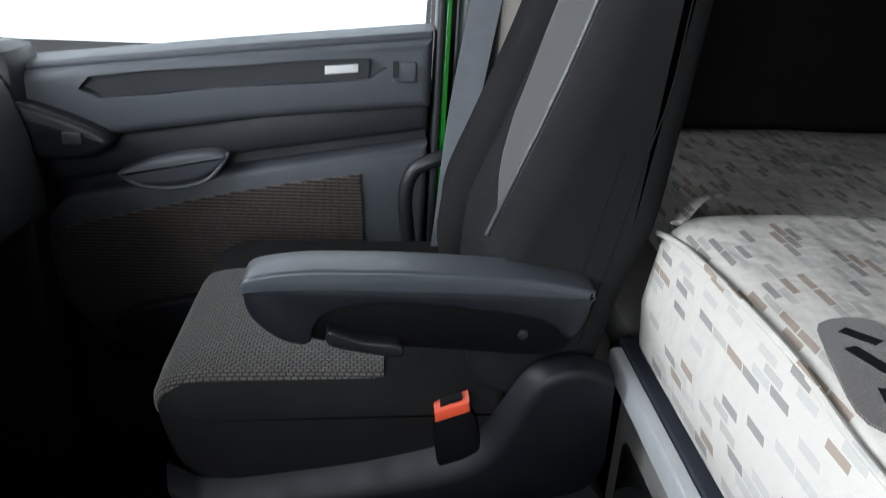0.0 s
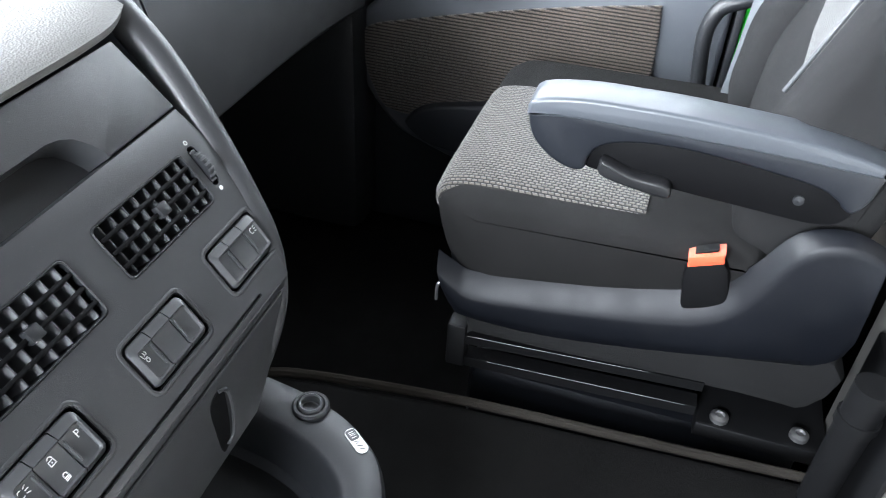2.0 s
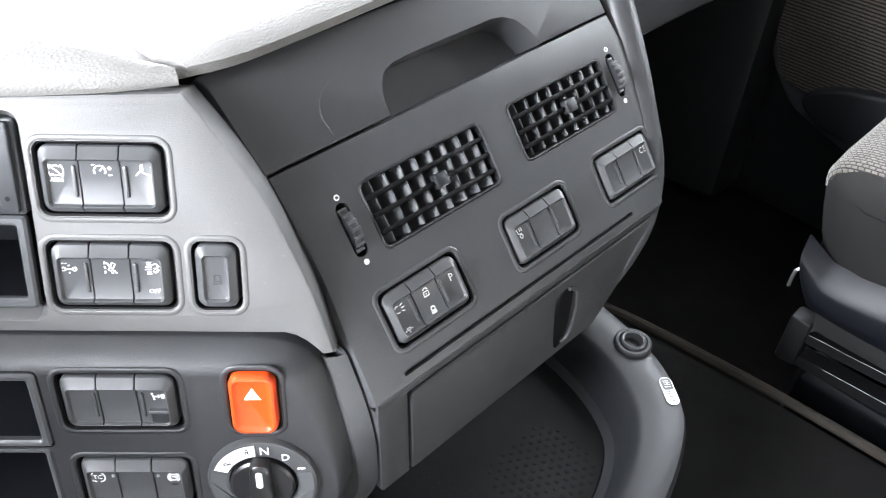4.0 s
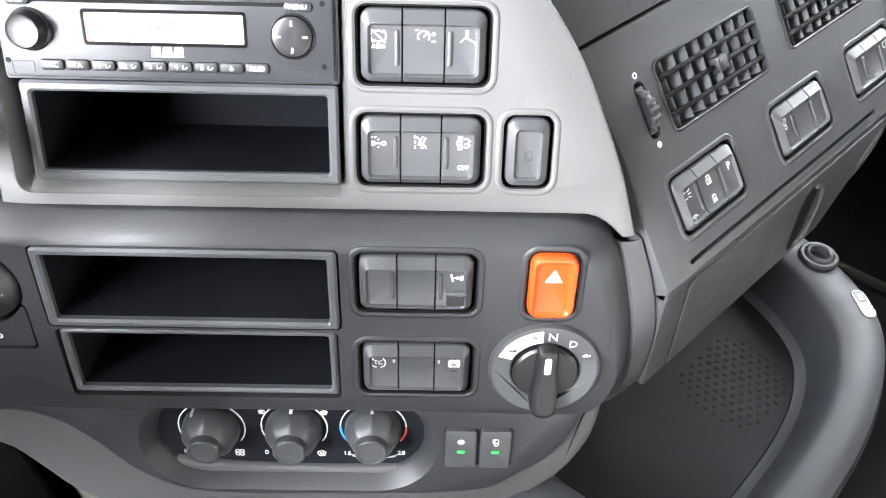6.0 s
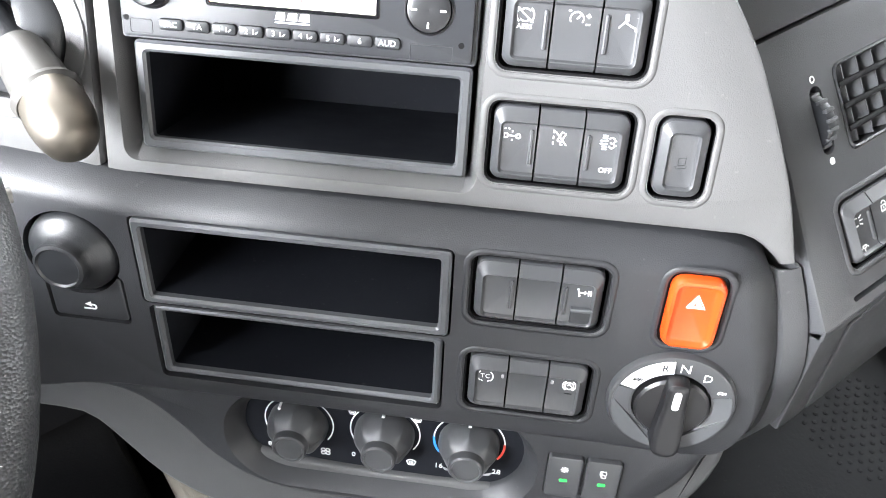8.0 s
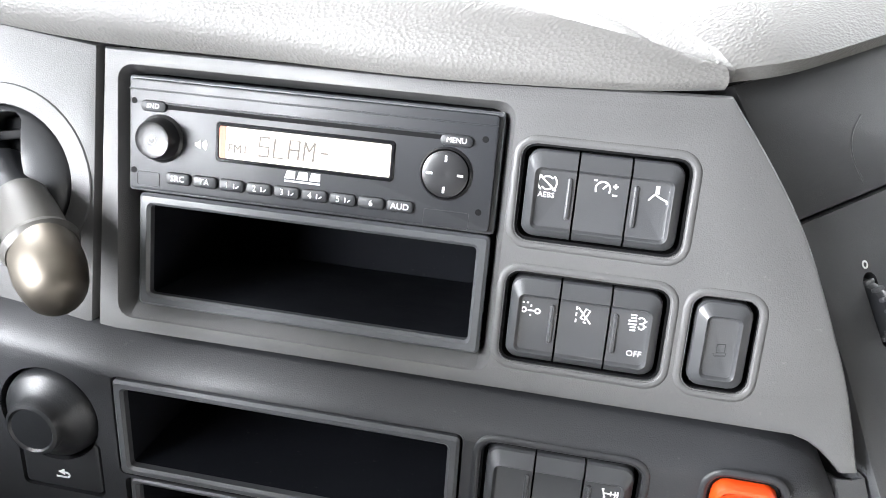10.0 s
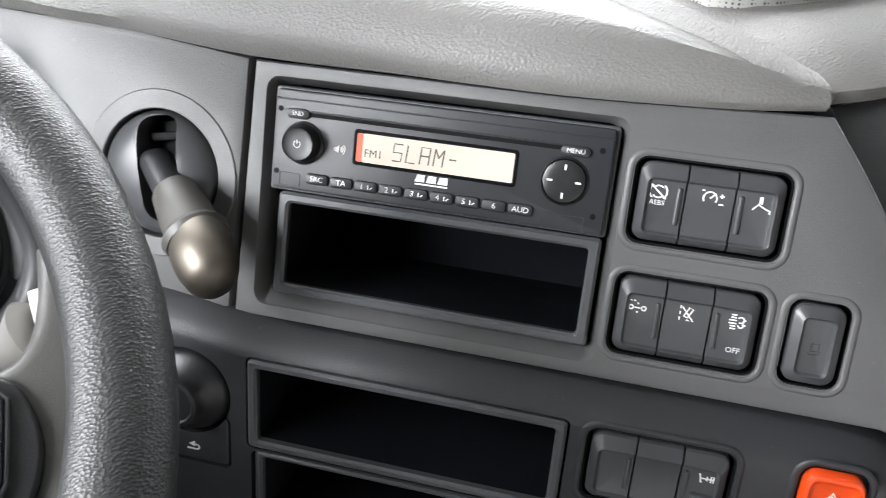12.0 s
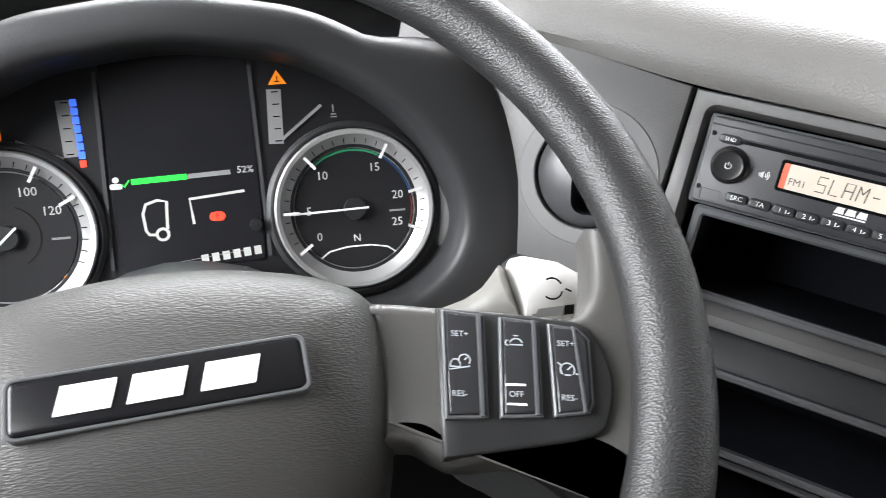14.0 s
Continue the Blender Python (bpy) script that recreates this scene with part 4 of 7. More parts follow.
part("console_plate", at(lplate, FL), M["plate"], dash, "charcoal lower console plate")
h_out = smooth_poly([(-0.235, -0.068), (-0.17, -0.076), (-0.10, -0.080), (0.10, -0.080), (0.19, -0.080), (0.240, -0.084), (0.238, -0.104), (0.220, -0.145), (0.190, -0.174), (0.150, -0.1945), (0.0165, -0.1995), (-0.045, -0.1985), (-0.079, -0.1910), (-0.109, -0.1700), (-0.134, -0.1395), (-0.167, -0.1150), (-0.235, -0.105)], 4)
pill = rrect(0.2030, 0.0760, 0.037, 0.0162, -0.1400, 8)
secs = [[(x, y, z) for x, y in inset(h_out, d)] for d, z in ((0, -0.06), (0, -0.022), (0.003, -0.0145), (0.009, -0.011))]
hplate = cut(loft(secs), [loft([[(x, y - k, z) for x, y in inset(pill, d)] for d, z, k in ((0.0005, -0.030, 0), (0.0, -0.0255, 0), (-0.0020, -0.0225, 0.0), (-0.0085, -0.0130, 0.0), (-0.0105, -0.0108, 0.0), (-0.0125, 0.02, 0.0))]), hole(0.1452, -0.1380, 0.0250, 0.0405, 0.003), hole(0.1710, -0.1380, 0.0250, 0.0405, 0.003)])
part("heater_plate", at(hplate, FL), M["plate"], dash)
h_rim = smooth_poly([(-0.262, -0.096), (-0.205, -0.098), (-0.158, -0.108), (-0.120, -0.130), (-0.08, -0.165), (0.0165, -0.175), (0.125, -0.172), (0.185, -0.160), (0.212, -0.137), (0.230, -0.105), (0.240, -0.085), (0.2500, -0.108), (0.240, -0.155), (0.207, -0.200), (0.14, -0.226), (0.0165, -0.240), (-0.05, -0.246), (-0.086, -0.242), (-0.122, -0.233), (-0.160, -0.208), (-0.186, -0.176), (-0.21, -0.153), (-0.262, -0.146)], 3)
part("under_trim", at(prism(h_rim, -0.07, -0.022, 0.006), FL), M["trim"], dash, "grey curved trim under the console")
# strip between the console and the passenger panel
inn = smooth_line([(0.0800, 0.4165, 1.1215), (0.0785, 0.4020, 1.0960), (0.0775, 0.3905, 1.0680), (0.0770, 0.3860, 1.0400), (0.0765, 0.3855, 1.0030), (0.0690, 0.3950, 0.975)], 5)
outr = smooth_line([(0.0925, 0.4100, 1.1215), (0.0920, 0.3940, 1.0940), (0.0918, 0.3835, 1.0640), (0.0918, 0.3805, 1.0360), (0.0918, 0.3815, 1.0030), (0.0880, 0.3900, 0.975)], 5)
rows = [[tuple(p + Vector((-0.012, 0.030, 0))) for p in inn], [tuple(p + Vector((-0.001, 0.004, 0))) for p in inn], [tuple(p) for p in inn], [tuple(a.lerp(b, 0.5) + Vector((-0.0006, -0.0012, 0))) for a, b in zip(inn, outr)], [tuple(p) for p in outr], [tuple(p + Vector((0.001, 0.003, 0))) for p in outr], [tuple(p + Vector((0.0, 0.04, 0))) for p in outr]]
part("console_edge", grid(rows, 0.002), M["lid"], dash)

# passenger panel with two vents
v_out = [(-0.1925, 0.0745), (0.1675, 0.0785), (0.1735, 0.050), (0.1742, 0.008), (0.1690, -0.021), (0.1590, -0.058), (0.1480, -0.0955), (-0.1945, -0.0955), (-0.1925, -0.045), (-0.1890, 0.0), (-0.1905, 0.035)]
SWV = [(-0.1225, -0.0500), (0.0030, -0.0510), (0.1200, -0.0480)]
VENTS = [(-0.0760, 0.0205, 0.1210, 0.0520), (0.0755, 0.0230, 0.1210, 0.0500)]
vp = cut(prism(v_out, -0.03, 0, 0.003, 2), [hole(x, y, 0.0750, 0.0430, 0.006) for x, y in SWV] + [hole(x, y, w, h, 0.006) for x, y, w, h in VENTS]
         + [hole(-0.1540, 0.0195, 0.0105, 0.0400, 0.005), hole(0.1490, 0.0270, 0.0105, 0.0400, 0.005)]
         + [prism(rrect(0.270, 0.0035, 0.0017, -0.030, -0.0870), -0.006, 0.2)])
part("vent_panel", at(vp, FV), M["lid"], dash)
lid_o = [(-0.2035, 0.1480), (-0.1935, 0.0757), (0.1680, 0.0797), (0.1640, 0.1120), (0.1585, 0.1510)]
grip = [(-0.0855, 0.0930), (-0.0820, 0.1015), (-0.0760, 0.1075), (-0.0660, 0.1110), (-0.0500, 0.1120), (0.0380, 0.1125), (0.0500, 0.1105), (0.0610, 0.1050), (0.0700, 0.0950), (0.0760, 0.0850), (0.0800, 0.0700), (-0.0870, 0.0680)]
lid = cut(prism(lid_o, -0.034, 0, 0.003, 2), [loft([[(x, y, 0.02) for x, y in inset(grip, -0.004)], [(x, y, 0.0) for x, y in grip], [(x, y - 0.0, -0.034) for x, y in inset(grip, 0.003)]])])
part("storage_lid", at(lid, FV), M["lid"], dash, "slate grey storage lid with a grip recess")
part("grip_floor", at(prism(inset(grip, -0.003), -0.040, -0.0290), FV), M["lid"], dash)

for crease in ([(-0.122, 0.116), (-0.133, 0.108), (-0.138, 0.097), (-0.136, 0.083)],):
    part("crease", at(tube([(x, y, -0.0006) for x, y in smooth_line(crease, 5)], 0.0010, 8), FV), M["lid"], dash)

# folding flap under the vents: the panel turns down, with a hinged flap let into it
SK = basis((0.0, 0.3800, 1.040), 0, 2)
part("flap_recess", at(prism([(0.0960, 0.046), (0.4340, 0.046), (0.4200, 0.020), (0.3960, -0.010), (0.3560, -0.0480), (0.0960, -0.0500)], -0.030, -0.0055), SK), M["gap"], dash)
part("skirt_end", at(prism([(0.0940, 0.0500), (0.0940, -0.0480), (0.0960, -0.0500), (0.1225, -0.0500), (0.1225, 0.0500)], -0.030, 0.0, 0.0016, 3), SK), M["lid"], dash, "", 30)
part("skirt_top", at(prism([(0.0940, 0.0500), (0.0940, 0.0420), (0.4310, 0.0420), (0.4350, 0.0500)], -0.012, 0.0006, 0.0014, 3), SK), M["lid"], dash, "", 30)
fl_o = [(0.1246, -0.0500), (0.1246, 0.0310)] + [(0.1246 + 0.0075 * (1 - math.cos(radians(a))), 0.0310 + 0.0075 * math.sin(radians(a))) for a in (22, 45, 68, 90)] + [(0.4230, 0.0385), (0.4120, 0.0150), (0.3900, -0.0150), (0.3520, -0.0490)]
flap = part("folding_flap", at(prism(fl_o[::-1], -0.010, 0.0006, 0.0022, 3), SK), M["lid"], dash, "slate grey hinged flap with a latch", 30)
# no hole is cut: a thin black plate gives the latch opening's shade
part("latch", at(prism(smooth_poly([(-0.010, 0.026), (0.008, 0.030), (0.010, 0.005), (0.006, -0.026), (-0.006, -0.034), (-0.010, -0.005)], 4), 0, 0.0012, 0.0004), basis((0.300, 0.3794, 1.036), 0, 2)), M["gap"], flap, "flat black patch for the shaded latch hole")
part("latch_bar", at(tube(smooth_line([(0.002, 0.032, 0.002), (0.0105, 0.026, 0.004), (0.0120, 0.005, 0.005), (0.0080, -0.022, 0.004), (0.0, -0.030, 0.002)], 4), 0.0018, 8), basis((0.300, 0.3794, 1.036), 0, 2)), M["lid"], flap)

# rounded outer end of the dashboard
endc = smooth_line([(0.492, 0.566, 1.296), (0.487, 0.525, 1.258), (0.478, 0.482, 1.204), (0.463, 0.440, 1.147), (0.444, 0.408, 1.100), (0.414, 0.394, 1.055), (0.368, 0.400, 1.008), (0.335, 0.42, 0.988)], 6)
part("end_trim", tube(endc, [0.0165] * len(endc), 14), M["lid"], dash, "grey rounded end trim")
rows = []
for p in endc[::3]:
    rows.append([(p.x + 0.006, p.y, p.z), (p.x + 0.022, p.y + 0.03, p.z), (p.x + 0.03, p.y + 0.12, p.z - 0.01), (p.x + 0.03, p.y + 0.6, p.z - 0.01)])
part("end_panel", grid(rows, 0.01), M["door_dark"], dash)
# passenger side of the dashboard, in two panels with a seam, running to the door
for xa, xb in ((0.50, 0.716), (0.720, 1.30)):
    rows = []
    for y, z in ((1.02, 0.985), (0.75, 0.985), (0.695, 0.992), (0.680, 1.008), (0.677, 1.040), (0.690, 1.14), (0.712, 1.22), (0.745, 1.275), (0.80, 1.305), (0.95, 1.315), (1.46, 1.31)):
        rows.append([(xa + (xb - xa) * k / 8, y - 0.03 * max(0.0, (xa + (xb - xa) * k / 8 - 1.0) / 0.34) ** 2, z) for k in range(9)])
    part("passenger_panel", grid(rows, 0.006), M["lid"], dash, "grey curved panel in front of the passenger")
part("knee_panel", box(0.50, 1.44, 1.0, 1.06, 0.45, 1.02, 0.01), M["black"], dash, "dark panel in the passenger footwell")
part("side_cheek", box(1.305, 1.44, 0.68, 1.40, 0.45, 1.28, 0.03), M["black"], dash, "dark cheek between dashboard and door")
part("body", box(-0.95, 0.42, 0.86, 1.44, 0.72, 1.27, 0.01), M["gap"], dash)
part("body", box(0.09, 0.42, 0.60, 0.9, 0.80, 1.20, 0.01), M["gap"], dash)

# padded top: driver's brow, shelf and passenger pad
front = [(-0.90, 0.90, 1.292), (-0.72, 0.905, 1.298), (-0.50, 0.912, 1.305), (-0.36, 0.888, 1.301), (-0.279, 0.836, 1.2965), (-0.246, 0.804, 1.294), (-0.215, 0.774, 1.292), (-0.165, 0.722, 1.287), (-0.102, 0.663, 1.286), (-0.038, 0.598, 1.286), (0.027, 0.545, 1.2865), (0.066, 0.521, 1.287)]
fold = [(-0.90, 1.06, 1.335), (-0.72, 1.06, 1.335), (-0.50, 1.05, 1.337), (-0.36, 1.01, 1.335), (-0.235, 0.92, 1.331), (-0.185, 0.845, 1.328), (-0.140, 0.785, 1.326), (-0.085, 0.720, 1.322), (-0.040, 0.665, 1.319), (0.003, 0.606, 1.315), (0.038, 0.560, 1.303), (0.068, 0.529, 1.286)]
fl, bl2 = smooth_line(front, 5), smooth_line(fold, 5)
rows = []
for s, dz, out in ((0.03, -0.008, -0.012), (0.0, -0.002, 0.002), (0.0, 0.006, 0.0065), (0.03, 0.0150, 0.0065), (0.10, 0.022, 0.003), (0.25, 0.026, 0), (0.5, 0.024, 0), (0.75, 0.014, 0), (0.93, 0.006, 0), (0.985, 0.003, 0), (1.0, -0.006, 0)):
    row = []
    for i, (a, b) in enumerate(zip(fl, bl2)):
        d = (a - b)
        d.z = 0
        d.normalize()
        k = min(1.0, 0.32 + 0.68 * (a - b).length / 0.08)
        p = a.lerp(b, s)
        row.append((p.x + d.x * out * k, p.y + d.y * out * k, p.z + dz * k))
    rows.append(row)
part("driver_brow", grid(rows), M["dash_top"], dash, "light grey grained padded brow")
pf = [(0.074, 0.523, 1.2885), (0.103, 0.519, 1.2885), (0.158, 0.522, 1.288), (0.254, 0.529, 1.288), (0.343, 0.531, 1.288), (0.411, 0.533, 1.288), (0.455, 0.538, 1.289), (0.492, 0.553, 1.292)]
pl = [p + Vector((0.001, 0.004, -0.006)) for p in bl2[:-1]] + smooth_line(pf, 5)
n_p = len(pl)
pk = [max(0.10, min(0.85, 0.10 + 0.75 * (i - (len(bl2) - 14)) / 18)) for i in range(n_p)]
po = [max(0.0, min(1.0, (i - len(bl2)) / 5)) for i in range(n_p)]
back = [Vector((-0.95 + (0.535 + 0.95) * (i / (n_p - 1)) ** 1.0, 1.47, 1.325)) for i in range(n_p)]
rows = []
for s, dz, out in ((0.02, -0.010, 0.0), (0.0, -0.001, 0.002), (0.0, 0.008, 0.005), (0.012, 0.017, 0.004), (0.05, 0.025, 0), (0.15, 0.028, 0), (0.5, 0.02, 0), (1.0, 0.0, 0)):
    rows.append([(a.lerp(b, s).x, a.lerp(b, s).y - out * po[i], a.lerp(b, s).z + (dz if dz < 0 else dz * pk[i])) for i, (a, b) in enumerate(zip(pl, back))])
part("passenger_pad", grid(rows), M["dash_top"], dash, "light grey grained passenger pad")

grille_m, g_nt, g_b = nodes_of("perforated_grey_grille")
g_v = g_nt.nodes.new("ShaderNodeTexVoronoi")
g_v.inputs["Randomness"].default_value, g_v.inputs["Scale"].default_value = 0.0, 400
g_nt.links.new(coords(g_nt), g_v.inputs["Vector"])
g_nt.links.new(ramp(g_nt, g_v.outputs["Distance"], [(0.26, (0.06, 0.06, 0.058)), (0.38, (0.30, 0.295, 0.28))]), g_b.inputs["Base Color"])
g_b.inputs["Roughness"].default_value = 0.6
GRILLE = [(0.085, 0.605), (0.078, 0.68), (0.10, 0.80), (0.20, 0.90), (0.38, 0.90), (0.44, 0.72), (0.40, 0.61), (0.22, 0.595)]
part("speaker_grille", prism(smooth_poly(GRILLE, 4), 1.308, 1.3235, 0.003, 2), grille_m, dash, "pale perforated speaker grille")

# ---- switches ----
FACE = 0.0013


def rim_inset(w, h, side, top, foot, r):
    """A rounded outline inside a w by h one, with its own margin at each side."""
    return rrect(w - 2 * side, h - top - foot, r, 0.0, (foot - top) / 2)


def rocker_row(wide, h, top=0.0078, foot=0.0042, side=0.0044):
    """The common cap of a row of rockers: a bevel all round, a crease, and a shallow dished face."""
    secs = [[(x, y, -0.012) for x, y in rrect(wide, h, 0.0064)],
            [(x, y, -0.0012) for x, y in rrect(wide, h, 0.0064)],
            [(x, y, 0.0002) for x, y in rim_inset(wide, h, 0.0006, 0.0008, 0.0006, 0.0060)],
            [(x, y, 0.0034) for x, y in rim_inset(wide, h, side - 0.0004, top - 0.0004, foot - 0.0004, 0.0036)],
            [(x, y, 0.0037) for x, y in rim_inset(wide, h, side, top, foot, 0.0033)],
            [(x, y, 0.0034) for x, y in rim_inset(wide, h, side + 0.0004, top + 0.0004, foot + 0.0004, 0.0030)],
            [(x, y, FACE + 0.0004) for x, y in rim_inset(wide, h, side + 0.0014, top + 0.0013, foot + 0.0013, 0.0024)],
            [(x, y, FACE) for x, y in rim_inset(wide, h, side + 0.0026, top + 0.0022, foot + 0.0022, 0.0018)]]
    return loft(secs)


def soft_lip(m, w, h, r, material, name="switch_surround"):
    """The rounded lip moulded round an opening in a panel."""
    secs = []
    for d, z in ((0.0, -0.006), (0.0, -0.0010), (-0.0005, 0.0002), (-0.0014, 0.0007), (-0.0026, 0.0005), (-0.0040, 0.0001), (-0.0042, -0.0006)):
        secs.append([(x, y, z) for x, y in rrect(w - 2 * d, h - 2 * d, r - d, 0, 0, 6)])
    part(name, at(loft(secs, caps=False), m), material, dash, "", 80)


def icon(name):
    """Pictograms as printed lines, in metres about the origin."""
    k = 0.001
    lines = {
        "brake_off": [arc(3.0, 40, 140), arc(3.0, 220, 320), arc(4.2, 130, 230), arc(4.2, -50, 50), [(-4, 3.4), (4, -3.4)]],
        "cruise": [arc(3.2, -30, 210), [(0, 0), (2, 2.2)], [(-4.2, 3.6), (-2.8, 3.6)], [(4.4, 1.6), (6.6, 1.6)], [(5.5, 0.5), (5.5, 2.7)], [(4.4, -2.4), (6.6, -2.4)]],
        "ramp": [[(-1.5, 4), (-1.5, 0.5)], [(-0.6, 4), (-0.6, 0.5)], [(-4.5, -2.6), (-2, 0.2), (1, -1.4), (4, -2.6)], [(3.8, 2.2), (6.2, 2.2)], [(5, 1.0), (5, 3.4)], [(3.2, -3.4), (5.6, -3.4)]],
        "axle_dots": [arc(1.1, 0, 360, -3, -1), arc(1.1, 0, 360, 3.4, -1), [(-1.2, -1), (1.6, -1)], [(-4, 2.6), (-3, 2.6)], [(-2, 2.6), (-1, 2.6)], [(-4.4, 1.6), (-4.4, 0.8)], [(0.3, 1.8), (0.3, 0.8)], [(0.3, -2.8), (0.3, -3.8)]],
        "lane_off": [[(-3.4, 4), (-3.4, 2.4)], [(-3.4, 1), (-3.4, -0.6)], [(-3.4, -2), (-3.4, -3.6)], [(-1.4, -1.4), (0.6, -2.0), (2.8, 2.6), (0.9, 3.3), (-1.4, -1.4)], [(-2.6, 3.4), (3.4, -3.6)], [(0, -3.2), (1.4, -3.4)]],
        "exhaust": [[(-3.4, 3.6), (-0.8, 3.6)], [(-3.4, 2.2), (-0.8, 2.2)], [(-4.4, 0.8), (-0.6, 0.8)], [(-4.4, -0.8), (-0.6, -0.8)], [(-3.4, -2.2), (-0.8, -2.2)], [(-3.4, -3.6), (-0.8, -3.6)], arc(1.5, -120, 150, 1.4, 1.2), arc(1.3, -150, 120, 3.6, 0), arc(1.2, 180, 400, 1.6, -1.6)],
        "axles": [[(-3.6, 2.4), (-2.6, -2.0)], [(-4.2, 2.4), (-3, 2.4)], [(-3.2, -2.0), (-2, -2.0)], [(-3.1, 0.2), (4, 0.2)], [(2.2, 2), (2.2, -1.6)], [(3.4, 2), (3.4, -1.6)], [(4.6, 2), (4.6, -1.6)], [(0.2, 1.6), (0.2, -1)]],
        "hand_brake": [arc(2.6, 0, 360), arc(3.8, 120, 240), arc(3.8, -60, 60), [(-1.2, 0.2), (0.4, 1.0), (1.6, -0.8)]],
        "traction": [arc(4.6, 128, 232), arc(4.6, -52, 52), [(-2.4, -3.2), (-1.4, -4.0)], [(2.4, -3.2), (1.4, -4.0)]],
        "lamp": [arc(2.2, 60, 300, -1.5, 0), [(1, 1.6), (3.4, 2.6)], [(1.2, 0), (3.8, 0)], [(1, -1.6), (3.4, -2.6)]],
        "sunload": [arc(1.5, 180, 360), [(-1.5, 0), (1.5, 0)], [(-3.2, -1.6), (-2.2, -1.0)], [(0, -2.2), (0, -3.4)], [(3.2, -1.6), (2.2, -1.0)]],
        "unlock": [[(-2, -2.6), (2, -2.6), (2, 0.4), (-2, 0.4), (-2, -2.6)], arc(1.7, 0, 160, 0.2, 1.0), [(0, -0.6), (0, -1.6)]],
        "lock": [arc(1.5, 0, 180, 0, 0.6), [(-1.5, 0.6), (-1.5, 0.2)], [(1.5, 0.6), (1.5, 0.2)], [(-2, -0.6), (2, -0.6)], [(-2, -1.6), (2, -1.6)], [(-2, -2.5), (2, -2.5)]],
        "heat_seat": [[(-2.4, 3), (-1.4, -1), (1.6, -1)], [(0, 3.2), (0.6, 1.6), (0, 0.4)], [(1.8, 3.2), (2.4, 1.6), (1.8, 0.4)], arc(1.3, 0, 360, 0.4, -3.0)],
        "snow": [[(-3 * math.cos(radians(a)), -3 * math.sin(radians(a))), (3 * math.cos(radians(a)), 3 * math.sin(radians(a)))] for a in (0, 45, 90, 135)] + [arc(1.8, 0, 360)],
        "recirc": [[(-2, 3), (1.8, 3), (2.4, 0)], [(-2, 3), (-2, -1)], arc(1.6, 0, 360, 0.4, -2.2), arc(1.4, 90, 270, 0, 1.2)],
        "mirror": [[(-4.6, -2.0), (2.2, -2.0)], arc(1.7, -90, 90, 2.4, -0.3), [(2.4, 1.4), (-0.6, 1.5)]],
        "speaker": [[(-3.4, 0.9), (-2, 0.9), (0, 2.8), (0, -2.8), (-2, -0.9), (-3.4, -0.9), (-3.4, 0.9)], arc(2.2, -40, 40), arc(3.6, -42, 42), arc(5.0, -42, 42)],
        "power": [arc(2.4, 125, 415), [(0, 3.0), (0, 0.4)]],
        "phone_pad": [[(-1.6, 3), (-1.6, -1.6), (2.4, -1.0), (2.4, 3.6), (-1.6, 3)], [(-3, -2.0), (-2.2, -3.4), (3, -2.6), (3.2, -1)]],
        "fan": [arc(1.3, 0, 360, -1.5, 1.4), arc(1.3, 0, 360, 1.5, 1.4), arc(1.3, 0, 360, -1.5, -1.4), arc(1.3, 0, 360, 1.5, -1.4)],
        "screen_heat": [arc(4, 40, 140, 0, -1.5), [(-3, 1.1), (-1.8, -2.2), (1.8, -2.2), (3, 1.1)], [(-1, 0.9), (-1, -1.2)], [(0, 0.9), (0, -1.2)], [(1, 0.9), (1, -1.2)]],
        "turtle": [arc(1.8, 0, 180), [(-2.6, 0), (2.4, 0)], arc(0.7, 0, 360, 3.0, 0.8), [(-1.2, 0), (-1.2, -1)], [(1.2, 0), (1.2, -1)]],
    }[name]
    return [[(a * k, b * k) for a, b in ln] for ln in lines]


SWITCH_W, SWITCH_H = 0.0243, 0.0415


